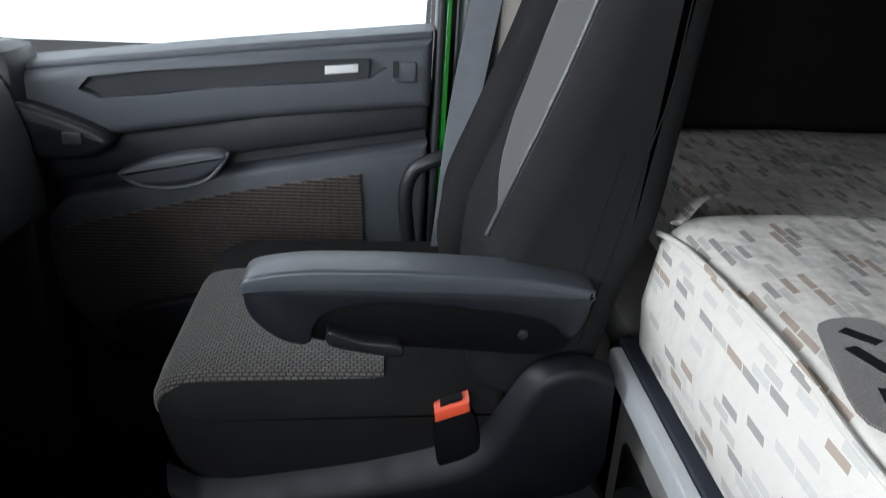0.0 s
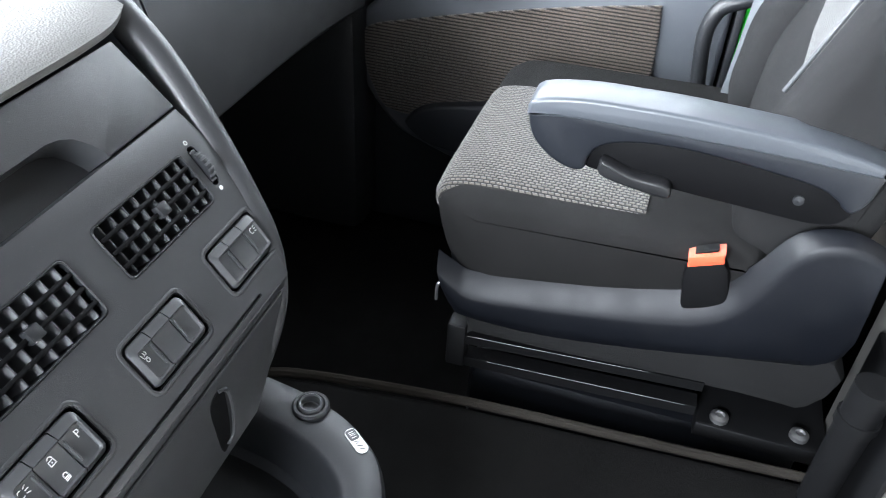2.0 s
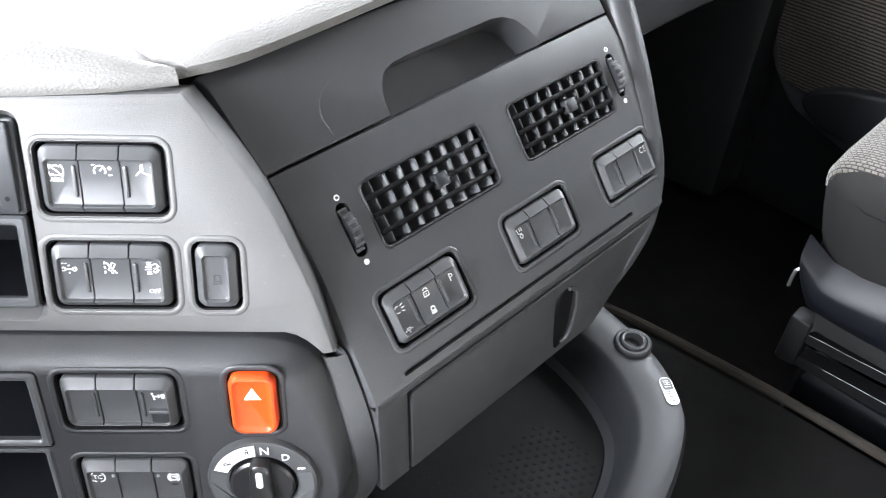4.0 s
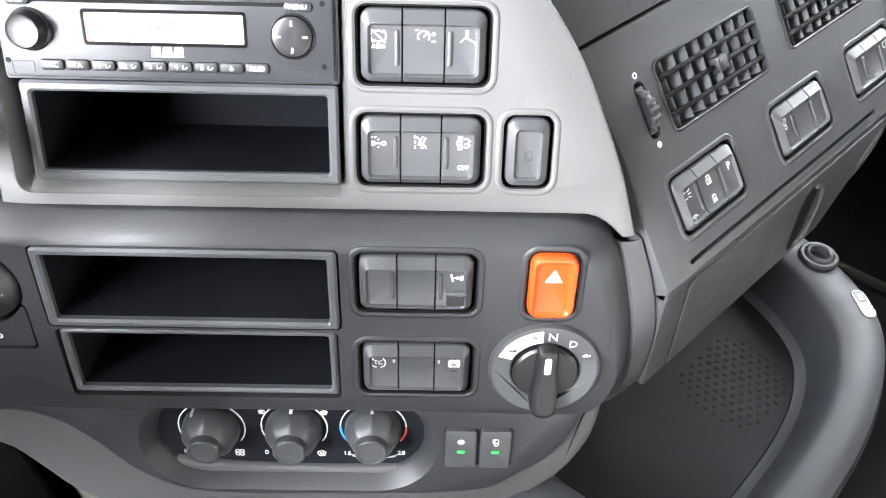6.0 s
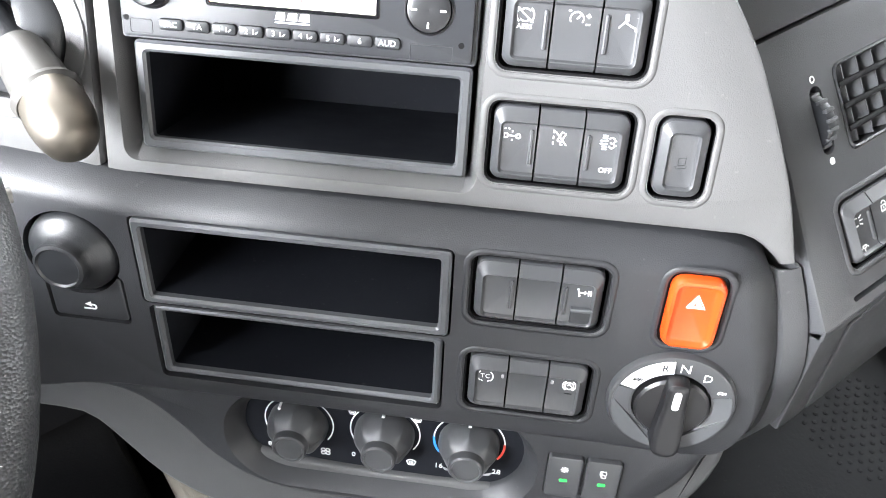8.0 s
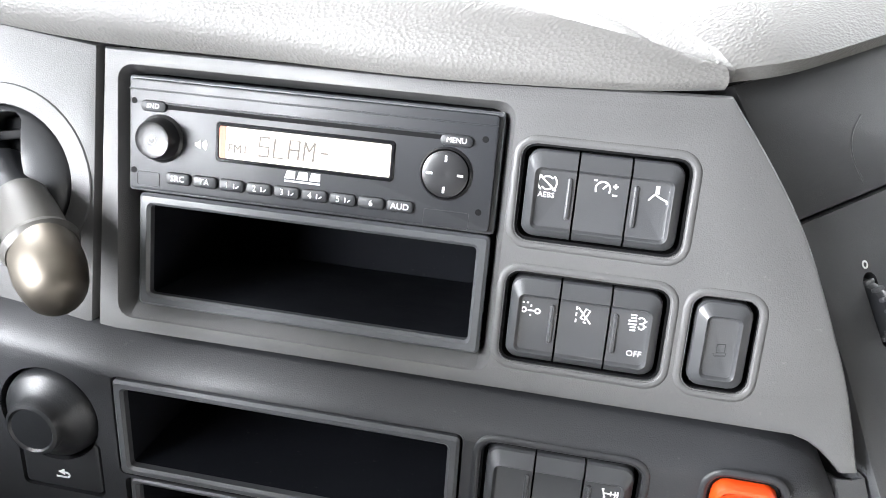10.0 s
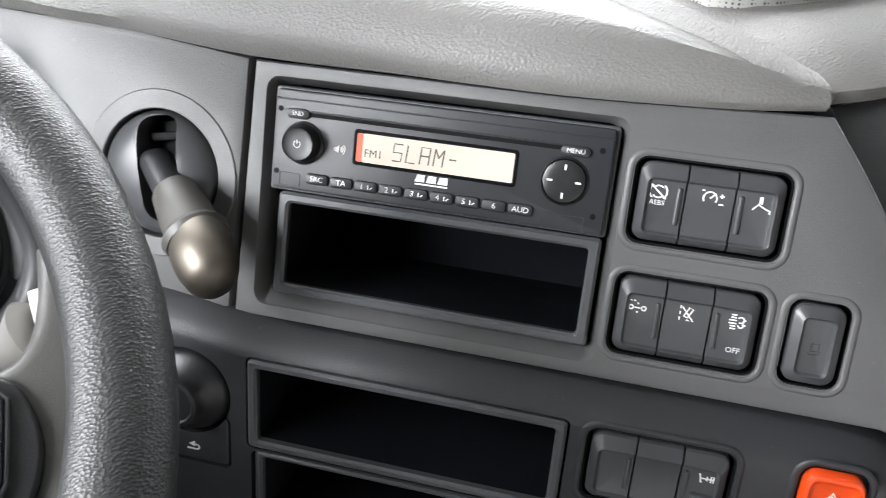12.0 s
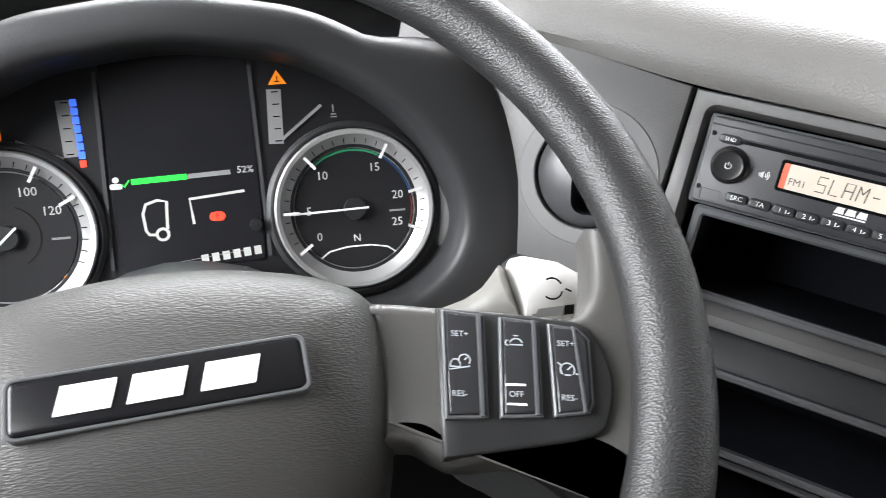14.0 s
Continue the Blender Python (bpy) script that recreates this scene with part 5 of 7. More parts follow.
def switch_bank(m, keys, label, w=SWITCH_W, h=SWITCH_H):
    """A housing with rockers side by side. keys: (icon, words, side of the lamp bar, extra)."""
    n = len(keys)
    bank = thing("switch_bank" if n > 1 else "push_switch", m, label, "switch", "dashboard switches")
    wide = n * w
    part("housing", tub(rrect(wide + 0.0054, h + 0.0050, 0.0068), -0.016, -0.0015, 0.0012), M["gap"], bank)
    for i, (ic, words, bar, extra) in enumerate(keys):
        x = (i - (n - 1) / 2) * w
        cx = x + (0.0014 if bar in ("L", "l") else -0.0014 if bar in ("R", "r") else 0)
        if n == 1:
            rk = part("button", rocker_row(w - 0.0010, h, 0.0062, 0.0050, 0.0048), M["switch"], bank, "", 25)
        else:
            slab = prism([(x - w / 2 + 0.0005, -h), (x + w / 2 - 0.0005, -h), (x + w / 2 - 0.0005, h), (x - w / 2 + 0.0005, h)], -0.011, 0.02)
            rk = part("rocker", cut(rocker_row(wide - 0.0006, h), [slab], "INTERSECT"), M["switch"], bank, "", 25)
        if ic == "phone_pad":
            part("symbol", strokes(icon(ic), 0.0005, FACE, 0.92, cx, -0.002), M["black"], rk, "embossed pictogram", 0)
        elif ic:
            part("symbol", strokes(icon(ic), 0.00078, FACE, 1.12 if w < 0.024 else 1.04, cx, h * 0.135), M["white"], rk, "white pictogram", 0)
        if words:
            size, dy = {"AEBS": (0.0036, h * 0.155 - 0.0066), "P": (0.0082, h * 0.11)}.get(words, (0.0042, -h * 0.24))
            part("lettering", letters(words, size, cx, dy, FACE), M["white"], rk, "", 0)
        if words == "P":
            part("symbol", strokes([[(cx + 0.0036, h * 0.11 + 0.0018 - 0.0015 * k), (cx + 0.0062, h * 0.11 + 0.0018 - 0.0015 * k)] for k in range(3)], 0.0007, FACE), M["white"], rk, "", 0)
        if bar in ("L", "R"):
            bx = x + (w / 2 - 0.0030) * (-1 if bar == "L" else 1)
            part("indicator", prism(rrect(0.0024, h * 0.48, 0.0012, bx, -0.0010), 0, FACE + 0.0013, 0.0009, 2), M["switch"], rk, "slim indicator bar")
        elif bar in ("l", "r"):
            bx = x + (w / 2 - 0.0030) * (-1 if bar == "l" else 1)
            part("indicator", prism(rrect(0.0018, 0.0030, 0.0008, bx, h * 0.17), 0, FACE + 0.0006, 0.0003, 1), M["dimprint"], rk, "tiny indicator window")
        if extra == "nub":
            part("guard", prism(rrect(0.0120, 0.0098, 0.0008, x + 0.0010, -h * 0.285), 0, FACE + 0.0010, 0.0004, 1), M["black"], rk, "dark guard pocket")
            part("guard_ledge", prism(rrect(0.0128, 0.0028, 0.0010, x + 0.0010, -h * 0.13), 0, FACE + 0.0030, 0.0010, 2), M["frame"], rk, "raised grey ledge")
        if extra == "dash":
            part("symbol", strokes([[(cx - 0.0022, -h * 0.02), (cx + 0.0022, -h * 0.02)]], 0.0007, FACE), M["gap"], rk, "", 0)
    return bank


for bx, by, bn in BANKS_U:
    soft_lip(FU @ shift(bx, by), 0.0305 if bn == 1 else BANK_W, BANK_H, 0.007, M["dash"])
for bx, by, bn in BANKS_L:
    soft_lip(FL @ shift(bx, by), BANK_W, BANK_H, 0.007, M["plate"])
soft_lip(FL @ shift(0.1975, 0.0200), 0.0335, 0.0505, 0.008, M["plate"])
for bx, by in SWV:
    soft_lip(FV @ shift(bx, by), 0.0750, 0.0430, 0.006, M["lid"])
switch_bank(FU @ shift(*BANKS_U[0][:2]), [("brake_off", "AEBS", "R", ""), ("cruise", "", "", ""), ("ramp", "", "L", "")], "three black rocker switches with white pictograms beside the radio")
switch_bank(FU @ shift(*BANKS_U[1][:2]), [("axle_dots", "", "R", ""), ("lane_off", "", "", ""), ("exhaust", "OFF", "L", "")], "three black rocker switches, one lettered off")
switch_bank(FU @ shift(*BANKS_U[2][:2]), [("phone_pad", "", "", "")], "single black blanking switch with a faint embossed mark", 0.0268, 0.0425)
switch_bank(FL @ shift(*BANKS_L[0][:2]), [("", "", "R", ""), ("", "", "", ""), ("axles", "", "L", "nub")], "blank rockers and a guarded axle lock switch")
switch_bank(FL @ shift(*BANKS_L[1][:2]), [("traction", "", "r", ""), ("", "", "", ""), ("hand_brake", "", "l", "dash")], "traction and brake rocker switches on the console")
tc = letters("TC", 0.0048, BANKS_L[1][0] - SWITCH_W - 0.0014, BANKS_L[1][1] + SWITCH_H * 0.140, FACE + 0.0002)
part("traction_lettering", at(tc, FL), M["white"], dash, "", 0)
switch_bank(FV @ shift(*SWV[0]), [("lamp", "", "R", ""), ("unlock", "", "", ""), ("", "P", "L", "")], "lamp, door lock and parking switches under an air vent", 0.0235, 0.0385)
switch_bank(FV @ shift(*SWV[1]), [("heat_seat", "", "R", ""), ("", "", "", ""), ("", "", "L", "")], "seat heating and blank switches between the vents", 0.0235, 0.0385)
switch_bank(FV @ shift(*SWV[2]), [("", "", "R", ""), ("", "", "", ""), ("lamp", "", "L", "")], "blank and reading lamp switches at the dashboard's end", 0.0235, 0.0385)
for nm, dx, dy in (("sunload", -0.0235 - 0.0012, -0.010), ("lock", 0.0, -0.0085)):
    part("lower_symbol", at(strokes(icon(nm), 0.00075, FACE + 0.0002, 1.1, SWV[0][0] + dx, SWV[0][1] + dy), FV), M["white"], dash, "", 0)

# hazard switch
haz = thing("hazard_switch", FL @ shift(0.1975, 0.0200), "bright orange-red hazard warning switch", "switch", "dashboard switches")
hb = rrect(0.0300, 0.0470, 0.0075)
secs = [[(x, y, z) for x, y in inset(hb, d)] for d, z in ((0, -0.012), (0, 0.003), (0.0012, 0.0052), (0.0028, 0.0056), (0.0046, 0.0042), (0.0060, 0.0036))]
part("button", loft(secs), M["orange"], haz)
part("housing", tub(rrect(0.0328, 0.0498, 0.008), -0.016, -0.0015, 0.0012), M["gap"], haz)
tri = lambda s, y0: [(-s, y0 - s * 0.58), (s, y0 - s * 0.58), (0, y0 + s * 1.15), (-s, y0 - s * 0.58)]
part("triangle", strokes([tri(0.0050, 0.008)], 0.0009, 0.0038), M["white"], haz, "white warning triangle", 0)
part("inner_triangle", prism(tri(0.0036, 0.0080)[:3], 0.0036, 0.0040), M["white"], haz, "", 0)
part("triangle_mark", strokes([tri(0.0012, 0.0078)], 0.0007, 0.0041), M["orange"], haz, "", 0)

# gear selector
sel = thing("gear_selector", FL @ shift(0.1985, -0.0485), "rotary gear selector with white reverse sector", "gear selector")
part("base_ring", lathe([(0.0, -0.010), (0.0385, -0.010), (0.0385, 0.001), (0.0370, 0.004), (0.0355, 0.0045), (0.0235, 0.0030), (0.0228, -0.002), (0.0, -0.002)], 48), M["switch"], sel)
sector = [(x, y) for x, y in arc(0.0345, 96, 158, 0, 0, 12)] + [(x, y) for x, y in arc(0.0255, 156, 97, 0, 0, 12)]
inlay = arc(0.0352, 160, 380, 0, 0, 40) + arc(0.0250, 380, 160, 0, 0, 40)
part("ring_inlay", loft([[(x, y, z + 0.0016 * (math.hypot(x, y) - 0.0250) / 0.0102) for x, y in inlay] for z in (0.0015, 0.0036)]), M["frame"], sel, "grey smooth lower half ring", 0)
part("reverse_sector", loft([[(x, y, 0.0030) for x, y in sector], [(x, y, 0.0050) for x, y in sector]]), M["white"], sel, "white reverse sector", 0)
part("lettering", letters("N", 0.0092, 0.0030, 0.0295, 0.0046), M["white"], sel, "", 0)
part("lettering", letters("D", 0.0080, 0.0168, 0.0240, 0.0046), M["white"], sel, "", 0)
part("lettering", letters("R", 0.0070, -0.0085, 0.0288, 0.0051), M["black"], sel, "", 0)
part("symbol", strokes(icon("turtle"), 0.0006, 0.0047, 0.85, 0.0262, 0.0140), M["white"], sel, "", 0)
part("symbol", strokes(icon("turtle"), 0.0006, 0.0052, 0.85, -0.0235, 0.0180), M["black"], sel, "", 0)
part("knob", lathe([(0.0, -0.002), (0.0222, -0.002), (0.0222, 0.006), (0.0205, 0.0075), (0.0, 0.0085)], 40), M["knob"], sel)
gb = smooth_poly([(-0.0062, 0.0225), (0.0062, 0.0225), (0.0080, 0.005), (0.0094, -0.015), (0.0088, -0.0275), (0.0040, -0.0322), (-0.0040, -0.0322), (-0.0088, -0.0275), (-0.0094, -0.015), (-0.0080, 0.005)], 4)
secs = [[(x, y, z + 0.004 * max(0.0, -y / 0.03) * (z > 0.005)) for x, y in inset(gb, d)] for d, z in ((0, 0.0045), (0.0004, 0.0100), (0.0012, 0.0125), (0.0030, 0.0138), (0.0048, 0.0140))]
grip_b = part("grip", loft(secs), M["knob"], sel, "glossy black grip bar")
part("pointer", prism(rrect(0.0044, 0.0140, 0.0020, 0.0, 0.0125), 0.0132, 0.0146, 0.0003, 1), M["white"], grip_b, "white pointer line", 0)

# heater controls
heat = thing("heater_controls", FL @ shift(0.0185, -0.1370, -0.0270), "black heater panel with three round knobs", "heater controls")
part("panel", prism(rrect(0.2050, 0.0780, 0.038, -0.0023, -0.0030, 8), -0.004, 0.0, 0.0005, 1), M["pocket"], heat, "gloss black scale panel")
KN = [(-0.0635, 0.0000), (-0.0005, 0.0010), (0.0600, 0.0020)]
for i, (x, y) in enumerate(KN):
    prof = [(0.0, 0.0, 0), (0.0216, 0.0, 0), (0.0216, 0.0050, 0), (0.0211, 0.0085, 0.03), (0.0200, 0.0125, 0.09), (0.0178, 0.0165, 0.10), (0.0146, 0.0190, 0.02), (0.0128, 0.0208, 0), (0.0122, 0.0262, 0), (0.0112, 0.0275, 0), (0.0100, 0.0275, 0), (0.0094, 0.0266, 0), (0.0, 0.0272, 0)]
    kb = loft([[(r * (1 - f * abs(math.sin(4 * u))) * math.cos(u), r * (1 - f * abs(math.sin(4 * u))) * math.sin(u), z) for u in [2 * math.pi * k / 64 for k in range(64)]] for r, z, f in [(max(r, 0.0002), z, f) for r, z, f in prof]])
    knob = part("knob", moved(kb, shift(x, y, 0)), M["switch"], heat, "", 25)
    part("pointer", moved(prism(rrect(0.0024, 0.0060, 0.001), 0.0, 0.0075, 0.0003, 1), shift(x, y, 0) @ pose(0, 0, 0, 0, 0, (32, 0, 0)[i]) @ shift(0, 0.0195, 0)), M["white"], knob, "white pointer", 0)
    for a0, a1 in ((130, 215), (-35, 50)):
        part("scale", strokes([arc(0.0252, a0, a1, x, y)], 0.0010, 0.0), M["white"], heat, "white printed scale", 0)
part("cold_mark", strokes([arc(0.0252, 178, 214, *KN[2])], 0.0017, 0.0002), M["blue_mark"], heat, "blue cold mark", 0)
part("warm_mark", strokes([arc(0.0252, -34, 2, *KN[2])], 0.0017, 0.0002), M["red_mark"], heat, "red warm mark", 0)
for txt, x, y in (("8", -0.0870, -0.0265), ("0", -0.0240, -0.0265), ("16", 0.0390, -0.0268), ("28", 0.0812, -0.0258)):
    part("lettering", letters(txt, 0.0066, x, y, 0.0001), M["white"], heat, "", 0)
part("symbol", strokes(icon("fan"), 0.0008, 0.0001, 1.15, -0.0450, -0.0272), M["white"], heat, "", 0)
part("symbol", strokes(icon("screen_heat"), 0.0008, 0.0001, 1.1, 0.0190, -0.0272), M["white"], heat, "", 0)
for s in (-1, 1):
    part("symbol", strokes(icon("screen_heat"), 0.0008, 0.0001, 0.8, KN[1][0] + s * 0.0235, 0.0165), M["white"], heat, "", 0)
    part("symbol", loft([[(KN[2][0] + s * 0.0185, -0.0270, z), (KN[2][0] + s * 0.0080, -0.0315, z), (KN[2][0] + s * 0.0165, -0.0305, z)][::s] for z in (0.0001, 0.0003)]), M["dimprint"], heat, "", 0)

for x, ic in ((0.1452, "snow"), (0.1710, "recirc")):
    lb = thing("push_button", FL @ shift(x, -0.1380, -0.0110), "small grey push button with a green lamp", "button", "heater push buttons")
    body = part("cap", prism(rrect(0.0236, 0.0388, 0.0025), -0.014, 0.0035, 0.0014, 2), M["switch"], lb)
    part("symbol", strokes(icon(ic), 0.0007, 0.0035, 0.95, 0, 0.0085), M["white"], body, "white pictogram", 0)
    part("lamp", prism(rrect(0.0056, 0.0024, 0.0010, 0, -0.0020), 0.0030, 0.0040, 0.0002, 1), M["led_green"], body, "lit green lamp", 0)

# mirror adjuster
mir = thing("mirror_adjuster", FL @ shift(-0.1695, 0.0115), "black round mirror adjuster knob with arrow mark", "switch", "dashboard switches")
part("dish", lathe([(0.0, -0.020), (0.0285, -0.020), (0.0298, -0.018), (0.0298, -0.024), (0.0, -0.026)], 40), M["gap"], mir)
prof = ((0.0282, -0.018), (0.0282, -0.006), (0.0272, -0.001), (0.0250, 0.0015), (0.0212, 0.0038), (0.0178, 0.0068), (0.0162, 0.0092), (0.0163, 0.0110), (0.0155, 0.0128), (0.0136, 0.0135), (0.0124, 0.0125), (0.0, 0.0129))
mk = part("knob", loft([[(rr * math.cos(2 * math.pi * k / 36) - 0.002 * max(0, z / 0.013), rr * math.sin(2 * math.pi * k / 36) - 0.002 * max(0, z / 0.013), z) for k in range(36)] for rr, z in prof], caps=False), M["black"], mir)
for ax in (-0.008, 0.008):
    part("ridge", moved(box(-0.0010, 0.0010, 0.013, 0.023, 0.000, 0.0035, 0.0006), shift(ax, 0, 0.0002) @ pose(0, 0, 0, -30, 0, -12 * ax / 0.008)), M["black"], mk)
part("surround", prism(rrect(0.0510, 0.0360, 0.004, 0.0035, -0.0320), -0.024, -0.014, 0.0, 1), M["gap"], mir)
part("plate", cut(prism(rrect(0.0485, 0.0335, 0.003, 0.0035, -0.0320), -0.016, -0.0004, 0.0010, 2), [prism(disc(0.0298, 0, 0, 40), -0.1, 0.1)]), M["plate"], mir)
part("arrow", strokes(icon("mirror"), 0.0011, -0.0004, 0.95, 0.0035, -0.0395), M["white"], mir, "white curved arrow", 0)
part("arrow_head", loft([[(0.0003, -0.0380, z), (0.0045, -0.0358, z), (0.0045, -0.0398, z)] for z in (-0.0004, -0.0002)]), M["white"], mir, "", 0)

# ---- storage pockets ----
def pocket(m, w, h, iw, ih, depth, label, dy=0.0):
    p = thing("storage_pocket", m, label, "storage pocket", "dashboard pockets")
    part("frame", ring(rrect(w, h, 0.003), rrect(iw, ih, 0.002, 0, dy), -0.0040, 0.0015, 0.0016), M["frame"], p, "satin dark grey frame")
    part("liner", tub(rrect(iw + 0.0028, ih + 0.0028, 0.002, 0, dy), -depth, -0.0032, 0.0013), M["pocket"], p)
    return p


pocket(FU @ shift(-0.0602, -0.0415, -0.003), 0.1860, 0.0610, 0.1735, 0.0485, 0.11, "empty black storage pocket under the radio")
pocket(FL @ shift(-0.0335, 0.0122, 0.0005), 0.1890, 0.0605, 0.1770, 0.0495, 0.09, "empty upper black storage pocket in the console")
pocket(FL @ shift(-0.0335, -0.0500, -0.0025), 0.1830, 0.0560, 0.1730, 0.0470, 0.09, "empty lower black storage pocket in the console")

# ---- radio ----
rad = thing("car_radio", FU @ shift(-0.0625, 0.0193, -0.002), "black car radio with warm lit display", "radio")
part("sleeve", ring(rrect(0.1930, 0.0590, 0.002), rrect(0.1860, 0.0540, 0.0015), -0.02, -0.0005, 0.0008), M["frame"], rad)
part("faceplate", prism(rrect(0.1885, 0.0560, 0.002), -0.10, 0.003, 0.0010, 2), M["radio"], rad)
part("disc_slot", prism(rrect(0.1560, 0.0022, 0.001, -0.001, 0.0153), 0.0020, 0.0031), M["gap"], rad, "black disc slot")
part("slot_lip", prism(rrect(0.1600, 0.0008, 0.0004, -0.001, 0.0171), 0.0028, 0.0040, 0.0002, 1), M["radio"], rad)
part("slot_lip", prism(rrect(0.1890, 0.0008, 0.0004, 0.0, 0.0230), 0.0028, 0.0036, 0.0002, 1), M["radio"], rad)
rx, ry = 0.0625, -0.0193
for x, y in ((-0.154, 0.0363), (0.026, 0.0357), (-0.1541, 0.0010), (0.026, 0.0007)):
    part("release_hole", moved(prism(disc(0.0016, 0, 0, 12), 0, 0.0031), shift(x + rx, y + ry, 0)), M["gap"], rad, "", 0)
for txt, x, y, w in (("SND", -0.1430, 0.0345, 0.0140), ("MENU", 0.0125, 0.0338, 0.0160)):
    b = part("menu_key", moved(prism(rrect(w, 0.0056, 0.0027), 0, 0.0046, 0.0010, 2), shift(x + rx, y + ry, 0)), M["black"], rad)
    part("lettering", letters(txt, 0.0036, x + rx, y + ry, 0.0046), M["white"], b, "", 0)
vk = part("volume_knob", moved(lathe([(0.0, 0.0), (0.0122, 0.0), (0.0122, 0.0035), (0.0108, 0.0045), (0.0098, 0.0110), (0.0090, 0.0125), (0.0074, 0.0120), (0.0, 0.0128)], 40), shift(-0.1390 + rx, 0.0185 + ry, 0)), M["knob"], rad)
part("power_mark", strokes(icon("power"), 0.0005, 0.0126, 0.8, -0.1390 + rx, 0.0185 + ry), M["white"], vk, "", 0)
part("speaker_mark", strokes(icon("speaker"), 0.0005, 0.0030, 0.75, -0.1180 + rx, 0.0178 + ry), M["white"], rad, "", 0)
part("display_bezel", ring(rrect(0.0925, 0.0200, 0.002, -0.0632 + rx, 0.0204 + ry), rrect(0.0885, 0.0160, 0.0012, -0.0632 + rx, 0.0204 + ry), 0.002, 0.0038, 0.0005), M["gloss"], rad)
disp = part("display", prism(rrect(0.0850, 0.0160, 0.0008, -0.0615 + rx, 0.0204 + ry), 0.0, 0.0034), M["lcd"], rad, "warm backlit display", 0)
part("display_end", prism(rrect(0.0035, 0.0160, 0.0006, -0.1058 + rx, 0.0204 + ry), 0.0, 0.0034), M["lcd_red"], rad, "red glowing display end", 0)
part("lettering", letters("FM1", 0.0062, -0.0975 + rx, 0.0175 + ry, 0.0034), M["lcd_ink"], disp, "", 0)
seg = []
GLYPH = {"S": [[(1, 2), (0, 2), (0, 1), (1, 1), (1, 0), (0, 0)]], "L": [[(0, 2), (0, 0), (1, 0)]],
         "A": [[(0, 0), (0, 2), (1, 2), (1, 0)], [(0, 1), (1, 1)]], "M": [[(0, 0), (0, 2)], [(0, 2), (0.5, 1)], [(0.5, 1), (1, 2)], [(1, 2), (1, 0)]],
         "-": [[(0.1, 1), (0.9, 1)]]}
for i, ch in enumerate("SLAM-"):
    for line in GLYPH[ch]:
        seg.append([(-0.0865 + 0.0078 * i + 0.0050 * a + 0.0004 * b, 0.0156 + 0.0047 * b) for a, b in line])
part("station_readout", strokes([[(a + rx, b + ry) for a, b in s] for s in seg], 0.0008, 0.0034), M["lcd_ink"], disp, "dark segment letters", 0)
for i, txt in enumerate(("SRC", "TA", "1", "2", "3", "4", "5", "6", "AUD")):
    x = -0.1291 + 0.01459 * i
    b = part("preset_key", moved(prism(rrect(0.0134, 0.0062, 0.0020), 0, 0.0048, 0.0010, 2), shift(x + rx, -0.0010 + ry, 0)), M["black"], rad, "", 25)
    part("lettering", letters(txt, 0.0044, x + rx - (0.0022 if txt in "12345" and len(txt) == 1 else 0), -0.0010 + ry, 0.0048), M["white"], b, "", 0)
    if txt in "12345":
        part("symbol", strokes([[(x + rx + 0.0015, ry - 0.0022), (x + rx + 0.0015, ry + 0.0002)], [(x + rx + 0.0026, ry - 0.0020), (x + rx + 0.0040, ry - 0.0008)]], 0.0006, 0.0048), M["white"], b, "", 0)
mark = bmesh.new()
for x0, x1 in ((-0.0725, -0.0670), (-0.0662, -0.0605), (-0.0597, -0.0540)):
    add(mark, moved(prism([(x0 + rx, 0.0060 + ry), (x1 + rx, 0.0060 + ry), (x1 + rx, 0.0100 + ry), (x0 + 0.0012 + rx, 0.0100 + ry)], 0.0028, 0.0032), IDENT))
add(mark, prism(rrect(0.0185, 0.0009, 0.0002, -0.0632 + rx, 0.0048 + ry), 0.0028, 0.0032))
part("maker_mark", mark, M["white"], rad, "small white maker's mark", 0)
joy = part("menu_pad", moved(lathe([(0.0, 0.0), (0.0130, 0.0), (0.0130, 0.0035), (0.0120, 0.0045), (0.0115, 0.0030), (0.0112, 0.0052), (0.0085, 0.0060), (0.0, 0.0050)], 40), shift(0.0085 + rx, 0.0175 + ry, 0)), M["knob"], rad, "round four-way pad")
part("pad_mark", strokes([[(0.0085 + rx + a, 0.0175 + ry + b), (0.0085 + rx + c, 0.0175 + ry + d)] for a, b, c, d in ((0, 0.0060, 0, 0.0090), (0, -0.0060, 0, -0.0090), (0.0060, 0, 0.0090, 0), (-0.0060, 0, -0.0090, 0))], 0.0011, 0.0060), M["white"], joy, "", 0)
for x, y, w, h in ((-0.1460, -0.0030, 0.0125, 0.0075), (0.0105, -0.0045, 0.0225, 0.0085)):
    part("blank_outline", moved(ring(rrect(w, h, 0.001), rrect(w - 0.0006, h - 0.0006, 0.0008), 0.002, 0.0033, 0.0001), shift(x + rx, y + ry, 0)), M["switch"], rad, "", 0)

